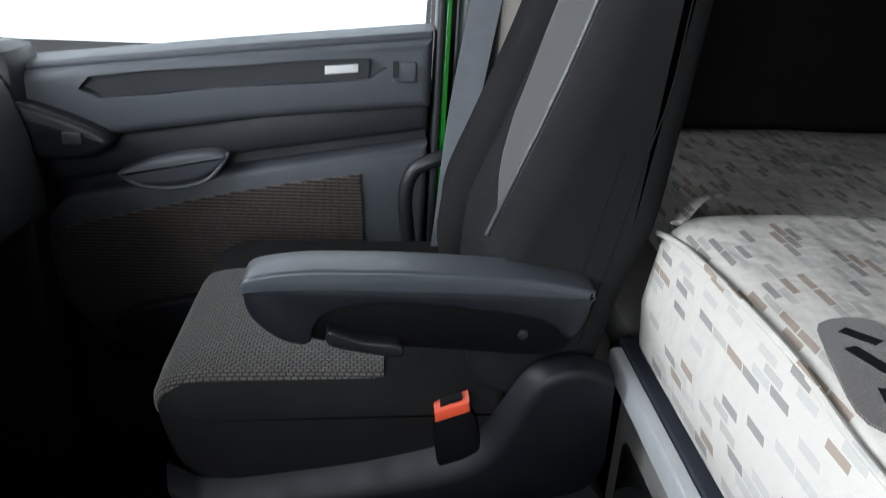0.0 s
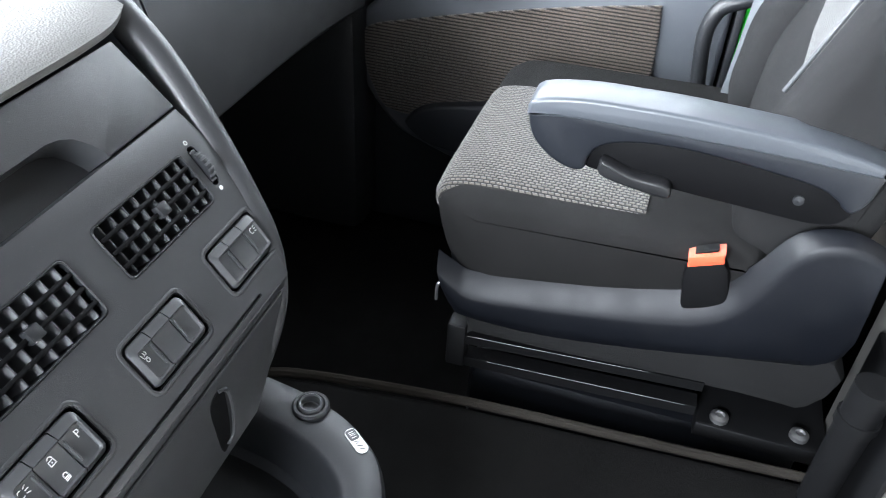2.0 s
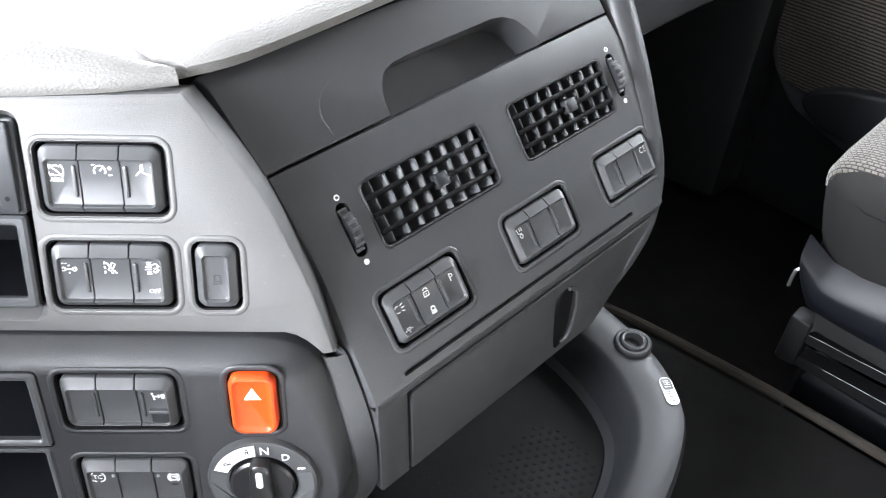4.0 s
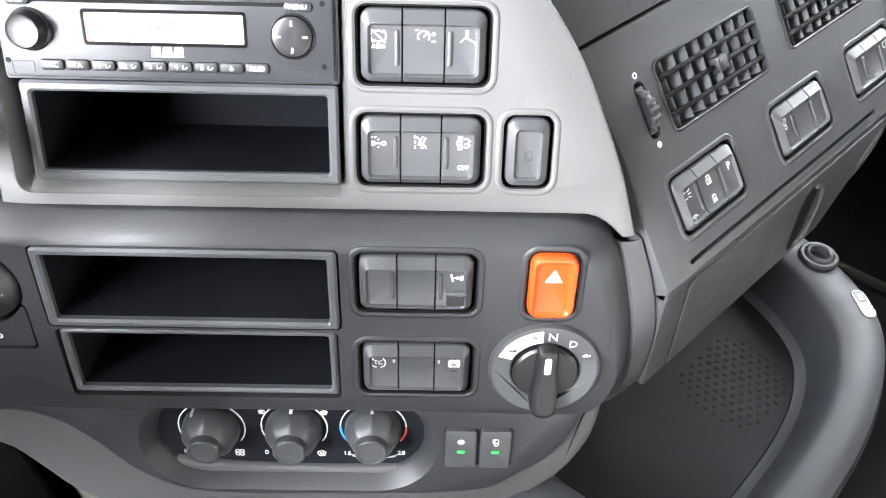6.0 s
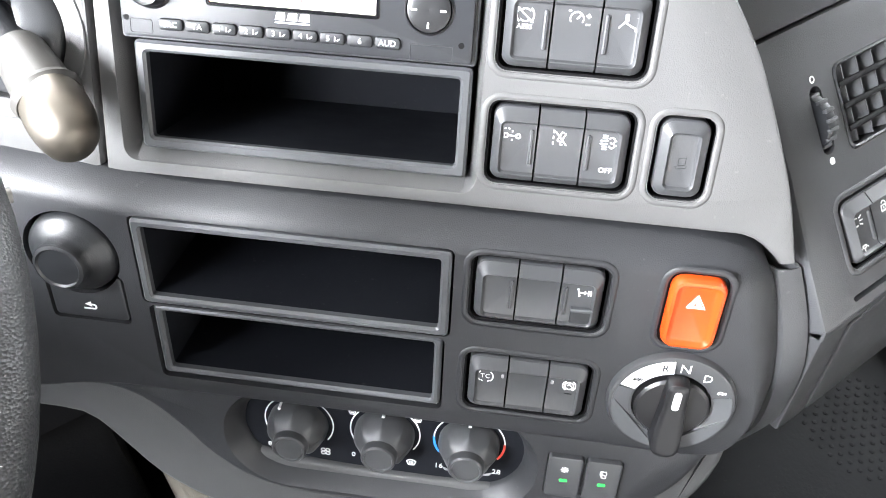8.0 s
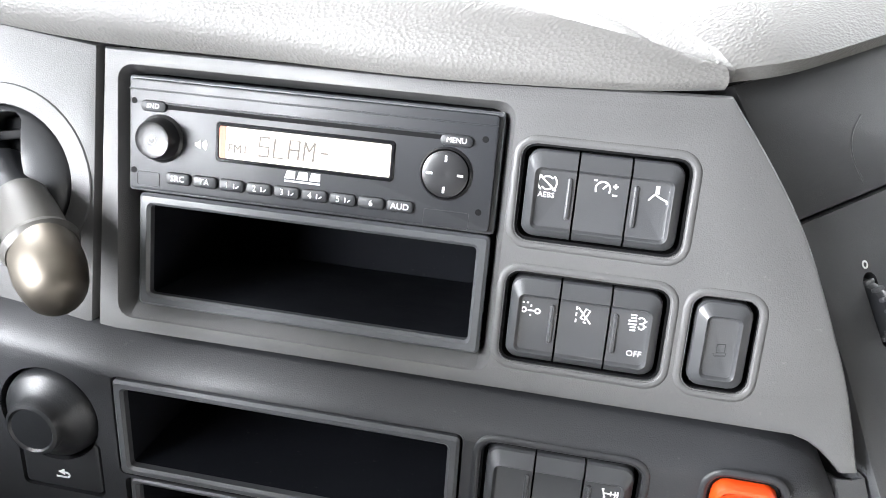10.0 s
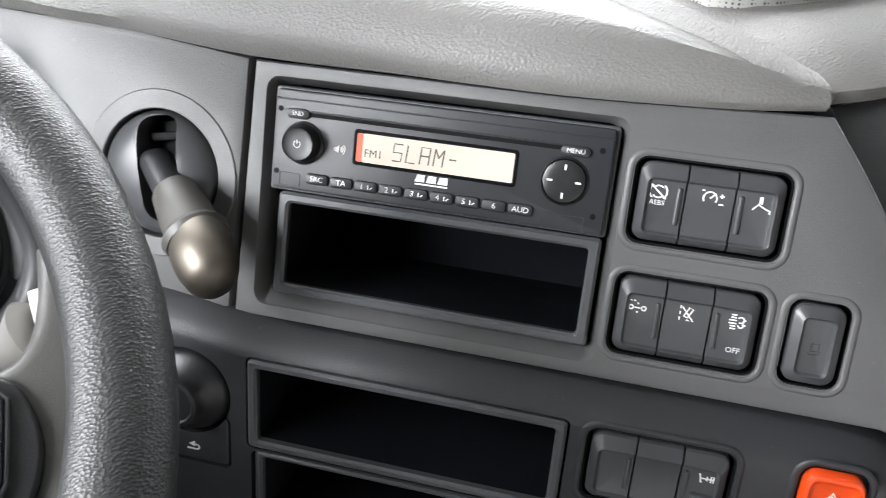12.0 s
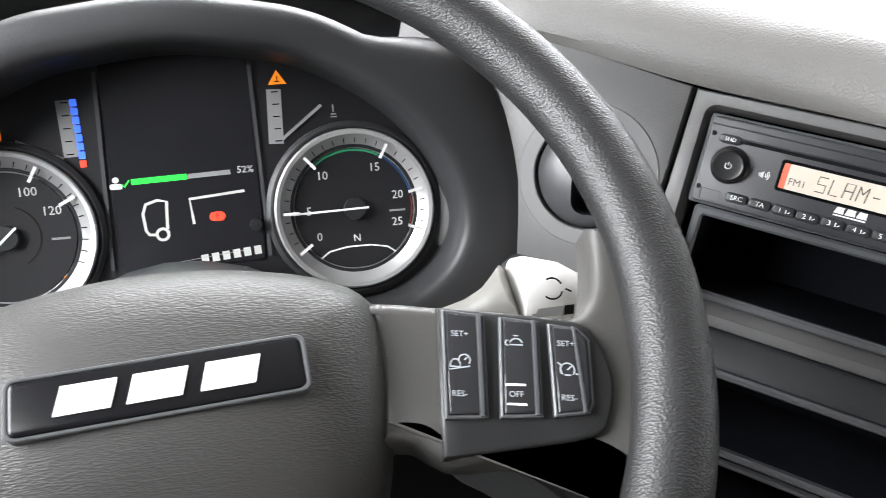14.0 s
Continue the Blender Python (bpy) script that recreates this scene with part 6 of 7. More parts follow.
# ---- vents ----
for i, (x, y, w, h) in enumerate(VENTS):
    v = thing("air_vent", FV @ shift(x, y), "black rectangular air vent with louvres", "air vent", "dashboard vents")
    part("frame", ring(rrect(w - 0.0006, h - 0.0006, 0.006), rrect(w - 0.0045, h - 0.0045, 0.005), -0.03, 0.0012, 0.0010), M["black"], v)
    part("duct", tub(rrect(w - 0.002, h - 0.002, 0.005), -0.055, -0.022, 0.001), M["gap"], v)
    # slats near-black, vanes pale grey: the louvres' shade and highlights set by colour
    for k in range(3):
        part("slat", moved(box(-w / 2 + 0.0025, w / 2 - 0.0025, -0.0017, 0.0017, -0.010, 0.0, 0.0012), shift(0, -h / 2 + h * (k + 1) / 4, 0.0008) @ pose(0, 0, 0, -14)), M["gap"], v)
    for k in range(8):
        vane = smooth_poly([(-0.0012, 0.0), (0.0022, -0.0010), (0.0034, -0.0060), (0.0030, -0.0120), (0.0016, -0.0170), (-0.0002, -0.0170), (-0.0006, -0.0080)], 3)
        bm = loft([[(a, yy, b) for a, b in vane] for yy in (-h / 2 + 0.003, h / 2 - 0.003)])
        part("vane", moved(bm, shift(-w / 2 + w * (k + 0.85) / 8.4, 0, -0.0030) @ pose(0, 0, 0, 0, 38 if i == 0 else 22, 0)), M["frame"], v)
    part("tab", moved(box(-0.006, 0.006, -0.0055, 0.0055, -0.004, 0.004, 0.0012), shift(0.006, 0, 0)), M["black"], v, "small moving tab")
    tx = (-0.1540 - x, 0.0195 - y) if i == 0 else (0.1490 - x, 0.0270 - y)
    th = bmesh.new()
    add(th, moved(lathe([(0.0, -0.0035), (0.0175, -0.0035), (0.0182, -0.0025), (0.0182, 0.0025), (0.0175, 0.0035), (0.0, 0.0035)], 40), pose(0, 0, 0, 0, 90)))
    tw = part("thumb_wheel", moved(th, shift(tx[0], tx[1], -0.0115)), M["black"], v, "ribbed thumb wheel")
    for k in range(-3, 4):
        a = radians(18 * k)
        part("rib", box(tx[0] - 0.0036, tx[0] + 0.0036, tx[1] + 0.0183 * math.sin(a) - 0.0011, tx[1] + 0.0183 * math.sin(a) + 0.0011, -0.0115 + 0.0183 * math.cos(a) - 0.002, -0.0115 + 0.0183 * math.cos(a) + 0.0009, 0.0004), M["switch"], tw)
    part("open_mark", moved(ring(disc(0.0022, 0, 0, 20), disc(0.0012, 0, 0, 20), 0, 0.0003, 0.0001), shift(tx[0], tx[1] + 0.0240, 0)), M["white"], v, "", 0)
    part("shut_mark", moved(prism(disc(0.0021, 0, 0, 20), 0, 0.0003), shift(tx[0], tx[1] - 0.0240, 0)), M["white"], v, "", 0)

# ---- brake lever beside the radio ----
lev = thing("parking_brake_lever", IDENT, "parking brake lever with satin bronze knob in a round boss", "lever")
BZ = FU @ shift(-0.229, -0.0115)
part("boss", at(ring(disc(0.0500, 0, 0, 48), disc(0.0385, 0, 0, 48), -0.004, 0.0008, 0.0006), BZ), M["dash"], lev, "raised grey surround")
dome = cut(lathe([(0.0, -0.034), (0.0380, -0.034), (0.0378, -0.006), (0.0355, 0.0), (0.0300, 0.0045), (0.0200, 0.0080), (0.0100, 0.0092), (0.0, 0.0095)], 48), [moved(prism(rrect(0.0250, 0.062, 0.009, 0, 0), -0.02, 0.05), shift(0.004, 0.004, 0) @ pose(0, 0, 0, 0, 0, 10))])
part("dome", at(dome, BZ), M["switch"], lev, "dark slotted dome")
part("slot_liner", at(moved(box(-0.010, 0.010, -0.026, 0.028, -0.026, -0.012, 0.002), shift(0.004, 0.004, 0) @ pose(0, 0, 0, 0, 0, 10)), BZ), M["gap"], lev)
part("slot_step", at(moved(box(-0.0095, 0.0095, 0.016, 0.021, -0.012, -0.003, 0.001), shift(0.004, 0.004, 0) @ pose(0, 0, 0, 0, 0, 10)), BZ), M["gap"], lev)
part("blade", tube([(-0.2225, 0.745, 1.222), (-0.2205, 0.712, 1.214)], [0.0105, 0.0108], 16, (1.0, 0.7)), M["black"], lev, "black lever blade")
part("sleeve", tube([(-0.2200, 0.7135, 1.2148), (-0.2197, 0.7105, 1.2138), (-0.2188, 0.697, 1.2088), (-0.2176, 0.680, 1.2027)], [0.0120, 0.0135, 0.0150, 0.0162], 28), M["sleeve"], lev, "grey tapered plastic sleeve")
part("collar", tube([(-0.2180, 0.6835, 1.2040), (-0.2177, 0.680, 1.2026), (-0.2174, 0.6755, 1.2010)], [0.0170, 0.0190, 0.0176], 28), M["sleeve"], lev)
kp, kr = [], []
for k in range(19):
    s = k / 18
    kp.append((-0.2176 + 0.0006 * s, 0.6775 - 0.036 * s, 1.2017 - 0.0115 * s))
    kr.append(max(0.0005, 0.0172 * (0.94 + 0.06 * math.sin(math.pi * min(1, s * 1.6))) * math.sqrt(max(0, 1 - max(0, (s - 0.42) / 0.58) ** 2.8))))
part("knob", tube(kp, kr, 28, (1.0, 1.14)), M["bronze"], lev, "satin bronze knob")

# ---- instrument cluster ----
clu = thing("instrument_cluster", FC, "instrument cluster with two ringed dials and dark screen", "instrument cluster")
right = [(-0.0980, 0.0973), (-0.0527, 0.0930), (-0.0114, 0.0845), (0.0328, 0.0610), (0.0628, 0.0340), (0.0835, 0.0010), (0.0915, -0.0320), (0.0824, -0.0590), (0.0590, -0.0790), (0.0369, -0.0871), (0.0, -0.0920), (-0.0500, -0.0920), (-0.0980, -0.0900)]
UC = -0.0980
half = [(x - UC, y) for x, y in right]
poly = half + [(-x, y) for x, y in half[1:-1]][::-1]
poly = [(x + UC, y) for x, y in poly]
hoodp = smooth_poly(poly, 5)
part("face", prism(inset(hoodp, -0.006), -0.012, 0.0), M["dial"], clu, "black printed face", 0)
# outer rows spread over the driver's panel, their dark colour standing for its shade
secs = []
for d, z in ((0.001, -0.004), (0.0, 0.003), (-0.0008, 0.020), (-0.0018, 0.034), (-0.0040, 0.0405), (-0.0075, 0.0432), (-0.0130, 0.0440), (-0.022, 0.0440), (-0.034, 0.0435), (-0.048, 0.042), (-0.062, 0.034), (-0.074, 0.004), (-0.080, -0.030)):
    row = []
    for (x, y), (xa, ya) in zip(inset(hoodp, max(d, -0.013)), inset(hoodp, d)):
        f = max(0.42, min(1.0, (0.100 - y) / 0.045))
        row.append((x + (xa - x) * f, y + (ya - y) * f, z + 0.006 * max(0.0, min(1.0, (y + 0.06) / 0.10)) * (z > 0.015)))
    secs.append(row)
part("hood", loft(secs, caps=False), M["hood"], clu, "dark grey moulded hood", 60)


def dial(cx, cy, kind):
    """A ringed gauge with ticks, figures and a needle."""
    g = part("gauge", moved(lathe([(0.0, 0.0), (0.0450, 0.0), (0.0462, 0.0008), (0.0545, 0.0072), (0.0552, 0.0084), (0.0580, 0.0092), (0.0592, 0.0080), (0.0596, -0.004), (0.0, -0.004)], 64), shift(cx, cy, 0)), M["silver"], clu, "satin silver dial ring")
    part("bezel", moved(lathe([(0.0598, -0.004), (0.0600, 0.0050), (0.0620, 0.0062), (0.0650, 0.0040), (0.0655, -0.004)], 64), shift(cx, cy, 0)), M["hood"], g, "dark grey dial bezel")
    part("disc", moved(prism(disc(0.0445, 0, 0, 56), 0, 0.0009), shift(cx, cy, 0)), M["dial"], g, "", 0)
    part("scale_ring", moved(ring(disc(0.0480, 0, 0, 64), disc(0.0455, 0, 0, 64), 0.0, 0.0022, 0.0002), shift(cx, cy, 0)), M["black"], g, "", 0)
    figs = {"rev": (("0", 215), ("5", 180), ("10", 131), ("15", 60), ("20", 13), ("25", -22)), "speed": (("80", 100), ("100", 62), ("120", 28), ("20", 190), ("40", 160), ("60", 130))}[kind]
    for txt, a in figs:
        ra = radians(a)
        part("figure", letters(txt, 0.0088, cx + 0.0340 * math.cos(ra), cy + 0.0340 * math.sin(ra), 0.0010), M["lit"], g, "", 0)
        part("mark", strokes([[(cx + 0.0415 * math.cos(ra), cy + 0.0415 * math.sin(ra)), (cx + 0.0530 * math.cos(ra), cy + 0.0530 * math.sin(ra))]], 0.0022, 0.0076), M["white"], g, "", 0)
    ticks = []
    for k in range(0, 27):
        ra = radians(215 - k * 9.2)
        ticks.append([(cx + 0.0488 * math.cos(ra), cy + 0.0488 * math.sin(ra)), (cx + 0.0525 * math.cos(ra), cy + 0.0525 * math.sin(ra))])
    part("tick_scale", strokes(ticks, 0.0007, 0.0062), M["gap"], g, "", 0)
    na = radians(181 if kind == "rev" else 222)
    nd = strokes([[(cx + 0.010 * math.cos(na + math.pi), cy + 0.010 * math.sin(na + math.pi)), (cx + 0.0460 * math.cos(na), cy + 0.0460 * math.sin(na))]], 0.0016, 0.0060, 1.0)
    part("needle", nd, M["white"], g, "thin white needle", 0)
    part("needle_hub", moved(lathe([(0.0, 0.001), (0.0085, 0.001), (0.0080, 0.0055), (0.0, 0.0058)], 28), shift(cx, cy, 0)), M["black"], g)
    return g


rev = dial(0.0215, -0.0206, "rev")
spd = dial(2 * UC - 0.0215, -0.0206, "speed")
cx, cy = 0.0215, -0.0206
part("economy_band", strokes([arc(0.0435, 62, 128, cx, cy, 20)], 0.0016, 0.0011), M["band_green"], rev, "dull green economy band", 0)
part("blue_band", strokes([arc(0.0435, 12, 58, cx, cy, 14)], 0.0011, 0.0011), M["band_blue"], rev, "", 0)
part("red_band", strokes([arc(0.0435, -24, 8, cx, cy, 12)], 0.0011, 0.0011), M["band_red"], rev, "", 0)
part("rpm_bar", strokes([[(cx + 0.026, cy - 0.0040), (cx + 0.038, cy - 0.0040)]], 0.0014, 0.0011), M["dimprint"], rev, "", 0)
part("gear_letter", letters("N", 0.0075, cx + 0.000, cy - 0.0225, 0.0011), M["lit"], rev, "", 0)
part("lower_curve", strokes([[(cx - 0.0300, cy - 0.0370), (cx - 0.0215, cy - 0.0310), (cx - 0.008, cy - 0.0285), (cx + 0.010, cy - 0.0285), (cx + 0.0225, cy - 0.0310), (cx + 0.0300, cy - 0.0365)]], 0.0012, 0.0011), M["white"], rev, "", 0)
part("range_lamp", prism(rrect(0.0050, 0.0030, 0.001, 2 * UC - 0.0215 + 0.035, -0.0520), 0, 0.0013), M["led_amber"], spd, "", 0)
part("range_ring", strokes([arc(0.0215, -60, 70, 2 * UC - 0.0215, -0.0206, 20)], 0.0008, 0.0011), M["carpet_edge"], spd, "", 0)
part("unit_bar", strokes([[(2 * UC - 0.0215 + 0.028, -0.0240), (2 * UC - 0.0215 + 0.040, -0.0240)]], 0.0016, 0.0011), M["dimprint"], spd, "", 0)

scr = part("screen", prism(rrect(0.1000, 0.150, 0.004, UC + 0.001, 0.0230), 0.0, 0.0012), M["screen"], clu, "dark information screen", 0)
for s in (-1, 1):
    part("screen_edge", strokes([[(UC + s * 0.0520, 0.0880), (UC + s * 0.0545, -0.0500)]], 0.0026, 0.0015), M["frame"], scr, "", 0)
zs = 0.0012
part("progress_bar", strokes([[(-0.1337, 0.0110), (-0.0960, 0.0122)]], 0.0042, zs), M["led_green"], scr, "lit green progress bar", 0)
part("progress_rest", strokes([[(-0.0955, 0.0122), (-0.0660, 0.0132)]], 0.0034, zs), M["dimprint"], scr, "", 0)
part("lettering", letters("52%", 0.0070, -0.0555, 0.0142, zs), M["lit"], scr, "", 0)
part("driver_mark", add(prism(disc(0.0022, -0.1440, 0.0130, 14), zs, zs + 0.0002), prism(rrect(0.0085, 0.0040, 0.0015, -0.1440, 0.0085), zs, zs + 0.0002)), M["lit"], scr, "", 0)
part("driver_tick", strokes([[(-0.1400, 0.0095), (-0.1385, 0.0080), (-0.1350, 0.0125)]], 0.0012, zs + 0.0002), M["led_green"], scr, "", 0)
part("truck_outline", strokes([[(-0.1130, -0.0240), (-0.1118, -0.0045), (-0.1180, -0.0030), (-0.1260, -0.0055), (-0.1285, -0.0120), (-0.1275, -0.0240), (-0.1255, -0.0270), (-0.1215, -0.0275)], arc(0.0040, 0, 360, -0.1165, -0.0275, 18), [(-0.0945, -0.0220), (-0.0960, -0.0040), (-0.0575, -0.0010)]], 0.0020, zs), M["lit"], scr, "white truck outline", 0)
part("park_lamp", prism(rrect(0.0110, 0.0065, 0.0032, -0.0780, -0.0178), zs, zs + 0.0002), M["led_red"], scr, "lit red parking brake lamp", 0)
part("park_letter", letters("P", 0.0052, -0.0780, -0.0178, zs + 0.0003), M["screen"], scr, "", 0)
part("trip_line", strokes([[(-0.1250, -0.0500), (-0.0600, -0.0440)]], 0.0004, zs), M["dimprint"], scr, "", 0)
part("counter_readout", strokes([[(-0.0920 + 0.0075 * k, -0.0480 + 0.0006 * k), (-0.0870 + 0.0075 * k, -0.0476 + 0.0006 * k)] for k in range(6)], 0.0062, zs), M["lit"], scr, "pale counter bars", 0)
part("reset_stem", moved(lathe([(0.0, 0.0), (0.0045, 0.0), (0.0042, 0.010), (0.0, 0.0105)], 18), shift(-0.0515, -0.0260, 0)), M["black"], clu)
# small gauges above the dials
for s, mat_lit in ((1, None), (-1, "led_blue")):
    gx = UC + s * 0.0680 - (0.0055 if s < 0 else 0)
    part("side_gauge", strokes([[(gx, 0.0700), (gx + s * -0.0015, 0.0310)]], 0.0105, 0.0003), M["dimprint"], clu, "pale scale strip", 0)
    part("side_scale", strokes([[(gx - 0.002, 0.0330 + 0.0088 * k), (gx + 0.003, 0.0330 + 0.0088 * k)] for k in range(5)], 0.0008, 0.0006), M["gap"], clu, "", 0)
    part("side_needle", strokes([[(gx + s * 0.0030, 0.0340), (gx + s * 0.0330, 0.0570)]] if s > 0 else [[(gx - 0.0040, 0.0300), (gx - 0.0330, 0.0440)]], 0.0022, 0.0010), M["dimprint"], clu, "", 0)
for k in range(7):
    part("level_segment", prism(rrect(0.0042, 0.0050, 0.0006, UC - 0.0657 - 0.0003 * k, 0.0320 + 0.0060 * k), 0, 0.0006), M["led_blue"], clu, "lit blue level segment", 0)
part("level_low", prism(rrect(0.0042, 0.0048, 0.0006, UC - 0.0655, 0.0260), 0, 0.0006), M["led_red"], clu, "lit red segment", 0)
part("fuel_lamp", prism(rrect(0.0095, 0.0090, 0.0015, -0.2180, 0.0490), 0, 0.0006), M["led_amber"], clu, "amber fuel lamp", 0)
part("warning_lamp", prism([(-0.0335, 0.0735), (-0.0205, 0.0735), (-0.0270, 0.0835)], 0, 0.0006), M["led_amber"], clu, "lit amber warning triangle", 0)
part("warning_mark", strokes([[(-0.0290, 0.0755), (-0.0250, 0.0755)], [(-0.0270, 0.0760), (-0.0270, 0.0795)]], 0.0008, 0.0007), M["gap"], clu, "", 0)
part("temp_mark", strokes([[(0.0095, 0.0500), (0.0135, 0.0500)], [(0.0115, 0.0515), (0.0115, 0.0570)], [(0.0090, 0.0480), (0.0140, 0.0480)]], 0.0009, 0.0005), M["dimprint"], clu, "", 0)

# column shroud
col = thing("steering_column", IDENT, "dark plastic steering column shroud", "steering column")
part("shroud", tube([(-0.492, 0.58, 1.21), (-0.492, 0.66, 1.15), (-0.492, 0.78, 1.06)], [0.055, 0.075, 0.085], 24, (1.1, 0.85)), M["black"], col)
part("collar_plate", at(prism(rrect(0.30, 0.05, 0.015, UC + 0.03, -0.125), -0.06, 0.004, 0.006), FC), M["black"], col, "black panel under the dials")

# stalk
stk = thing("control_stalk", IDENT, "light grey column stalk with white printed cap", "stalk")
part("arm", tube([(-0.420, 0.665, 1.150), (-0.365, 0.655, 1.162), (-0.345, 0.652, 1.1690), (-0.330, 0.650, 1.1745), (-0.318, 0.648, 1.1800), (-0.310, 0.647, 1.1850), (-0.3045, 0.646, 1.1885)], [0.0085, 0.0085, 0.0088, 0.0098, 0.0128, 0.0168, 0.0206], 24, (1.0, 0.95)), M["arm_taupe"], stk, "taupe flared arm")
cap = tube([(-0.3035, 0.646, 1.190), (-0.300, 0.646, 1.190), (-0.280, 0.645, 1.186), (-0.266, 0.644, 1.183), (-0.262, 0.644, 1.182)], [0.0205, 0.0215, 0.0200, 0.0150, 0.0090], 28)
capo = part("cap", cap, M["cap"], stk, "pale stalk cap")
def on_cap(x, tilt, r):
    """A printing plane on the round cap, by its angle above level."""
    n = Vector((0, -math.cos(radians(tilt)), math.sin(radians(tilt))))
    return basis(tuple(Vector((x, 0.6455, 1.1870)) + n * r), 0, tilt)


part("cap_print", at(strokes([arc(0.0062, 20, 160), arc(0.0062, 200, 340), [(-0.0120, 0.0030), (-0.0085, 0.0020)], [(0.0080, -0.0010), (0.0115, -0.0030)]], 0.0010, 0.0), on_cap(-0.2870, 44, 0.0209)), M["gap"], capo, "", 0)
part("cap_band", at(strokes([[(-0.0130, 0.0), (0.0060, 0.0)]], 0.0060, 0.0), on_cap(-0.2870, 6, 0.0208)), M["dimprint"], capo, "grey printed band", 0)
part("cap_mark", at(strokes([[(0.0070, 0.0), (0.0130, 0.0)]], 0.0064, 0.0), on_cap(-0.2870, 6, 0.0208)), M["gap"], capo, "", 0)
part("tip_button", tube([(-0.262, 0.644, 1.180), (-0.254, 0.644, 1.178)], [0.0045, 0.0040], 14), M["stalk"], stk)

# ---- steering wheel ----
whl = thing("steering_wheel", FW, "black leather steering wheel with grey hub and key panel", "steering wheel")
R, r = 0.2158, 0.0182
secs = []
for i in range(97):
    a = 2 * math.pi * i / 96
    secs.append([((R + r * 0.98 * math.cos(b)) * math.cos(a), (R + r * 0.98 * math.cos(b)) * math.sin(a) + 0.008, 0.012 + r * 0.9 * math.sin(b)) for b in [2 * math.pi * k / 20 for k in range(20)]])
rim = loft(secs, caps=False)
bmesh.ops.remove_doubles(rim, verts=rim.verts, dist=1e-6)
part("rim", rim, M["wheel"], whl, "black grained rim", 60)
hub = smooth_poly([(0.0, 0.0375), (0.033, 0.0350), (0.066, 0.0280), (0.0860, 0.0170), (0.0945, -0.0020), (0.0930, -0.0350), (0.0850, -0.0750), (0.070, -0.115), (0.035, -0.138), (-0.035, -0.138), (-0.070, -0.115), (-0.0850, -0.0750), (-0.0930, -0.0350), (-0.0945, -0.0020), (-0.0860, 0.0170), (-0.066, 0.0280), (-0.033, 0.0350)], 3)
secs = [[(x, y, z) for x, y in inset(hub, d)] for d, z in ((0.004, -0.050), (0.0, -0.012), (0.001, -0.003), (0.005, 0.0060), (0.011, 0.0125), (0.018, 0.0170), (0.026, 0.0195))]
core = secs[-1]
for k, z in ((0.18, 0.0205), (0.4, 0.0210), (0.6, 0.0212), (0.8, 0.0213), (0.97, 0.0213)):
    secs.append([(x * (1 - k), y + (-0.045 - y) * k, z) for x, y, _ in core])
secs = [[(x, y, z - (5.0 * max(0.0, -0.026 - y) ** 2 + 0.8 * x * x + 3.4 * max(0.0, y + 0.018) ** 2) * (z > -0.04)) for x, y, z in q] for q in secs]
HUB = shift(-0.0009, 0.0026, -0.0064) @ Matrix.Scale(1.02, 4)
part("hub_pad", at(loft(secs), HUB), M["hub"], whl, "grey grained hub pad", 50)
BD = HUB @ shift(0.0028, -0.0257, 0.0202) @ pose(0, 0, 0, 0, 0, 2.6)
bd = part("badge", at(prism(rrect(0.1045, 0.0205, 0.003, 0, -0.0005), -0.004, 0.0025, 0.0012, 2), BD), M["gloss"], whl, "gloss black badge plate")
part("badge_frame", at(ring(rrect(0.1080, 0.0235, 0.004, 0, -0.0005), rrect(0.1045, 0.0205, 0.003, 0, -0.0005), -0.003, 0.0022, 0.0004), BD), M["frame"], bd)
for x0, x1 in ((-0.0375, -0.0150), (-0.0125, 0.0100), (0.0135, 0.0365)):
    part("maker_block", at(prism([(x0, -0.0058), (x1 - 0.003, -0.0058), (x1, 0.0052), (x0 + 0.003, 0.0052)], 0.0024, 0.0031), BD), M["white"], bd, "plain white slanted block", 0)
def key_icon(n):
    """Pictograms of the three wheel keys, in millimetres."""
    car = [[(-4.4, -1.6), (-4.0, 0.4), (-2.8, 1.9), (-1.0, 1.9), (0.2, 0.4), (0.2, -1.6), (-4.4, -1.6)]]
    dialm = [arc(2.6, -40, 220, 2.2, 1.6), [(2.2, 1.6), (3.4, 2.9)]]
    if n == 0:
        return car + dialm + [[(-4.6, -3.0), (4.6, -1.2)]]
    if n == 1:
        return [arc(3.0, 20, 160, 0.6, 0.0), [(-2.4, 0.0), (3.6, 0.0)], [(-0.4, 4.4), (1.6, 4.4)], arc(1.2, 90, 270, -3.2, 0.8)]
    return [arc(3.2, -40, 220), [(0, 0), (1.9, 1.7)], [(-4.4, 3.4), (-2.4, 2.0)], [(-1.4, -2.4), (1.4, -2.4)], [(3.6, -1.8), (4.8, -1.8)]]


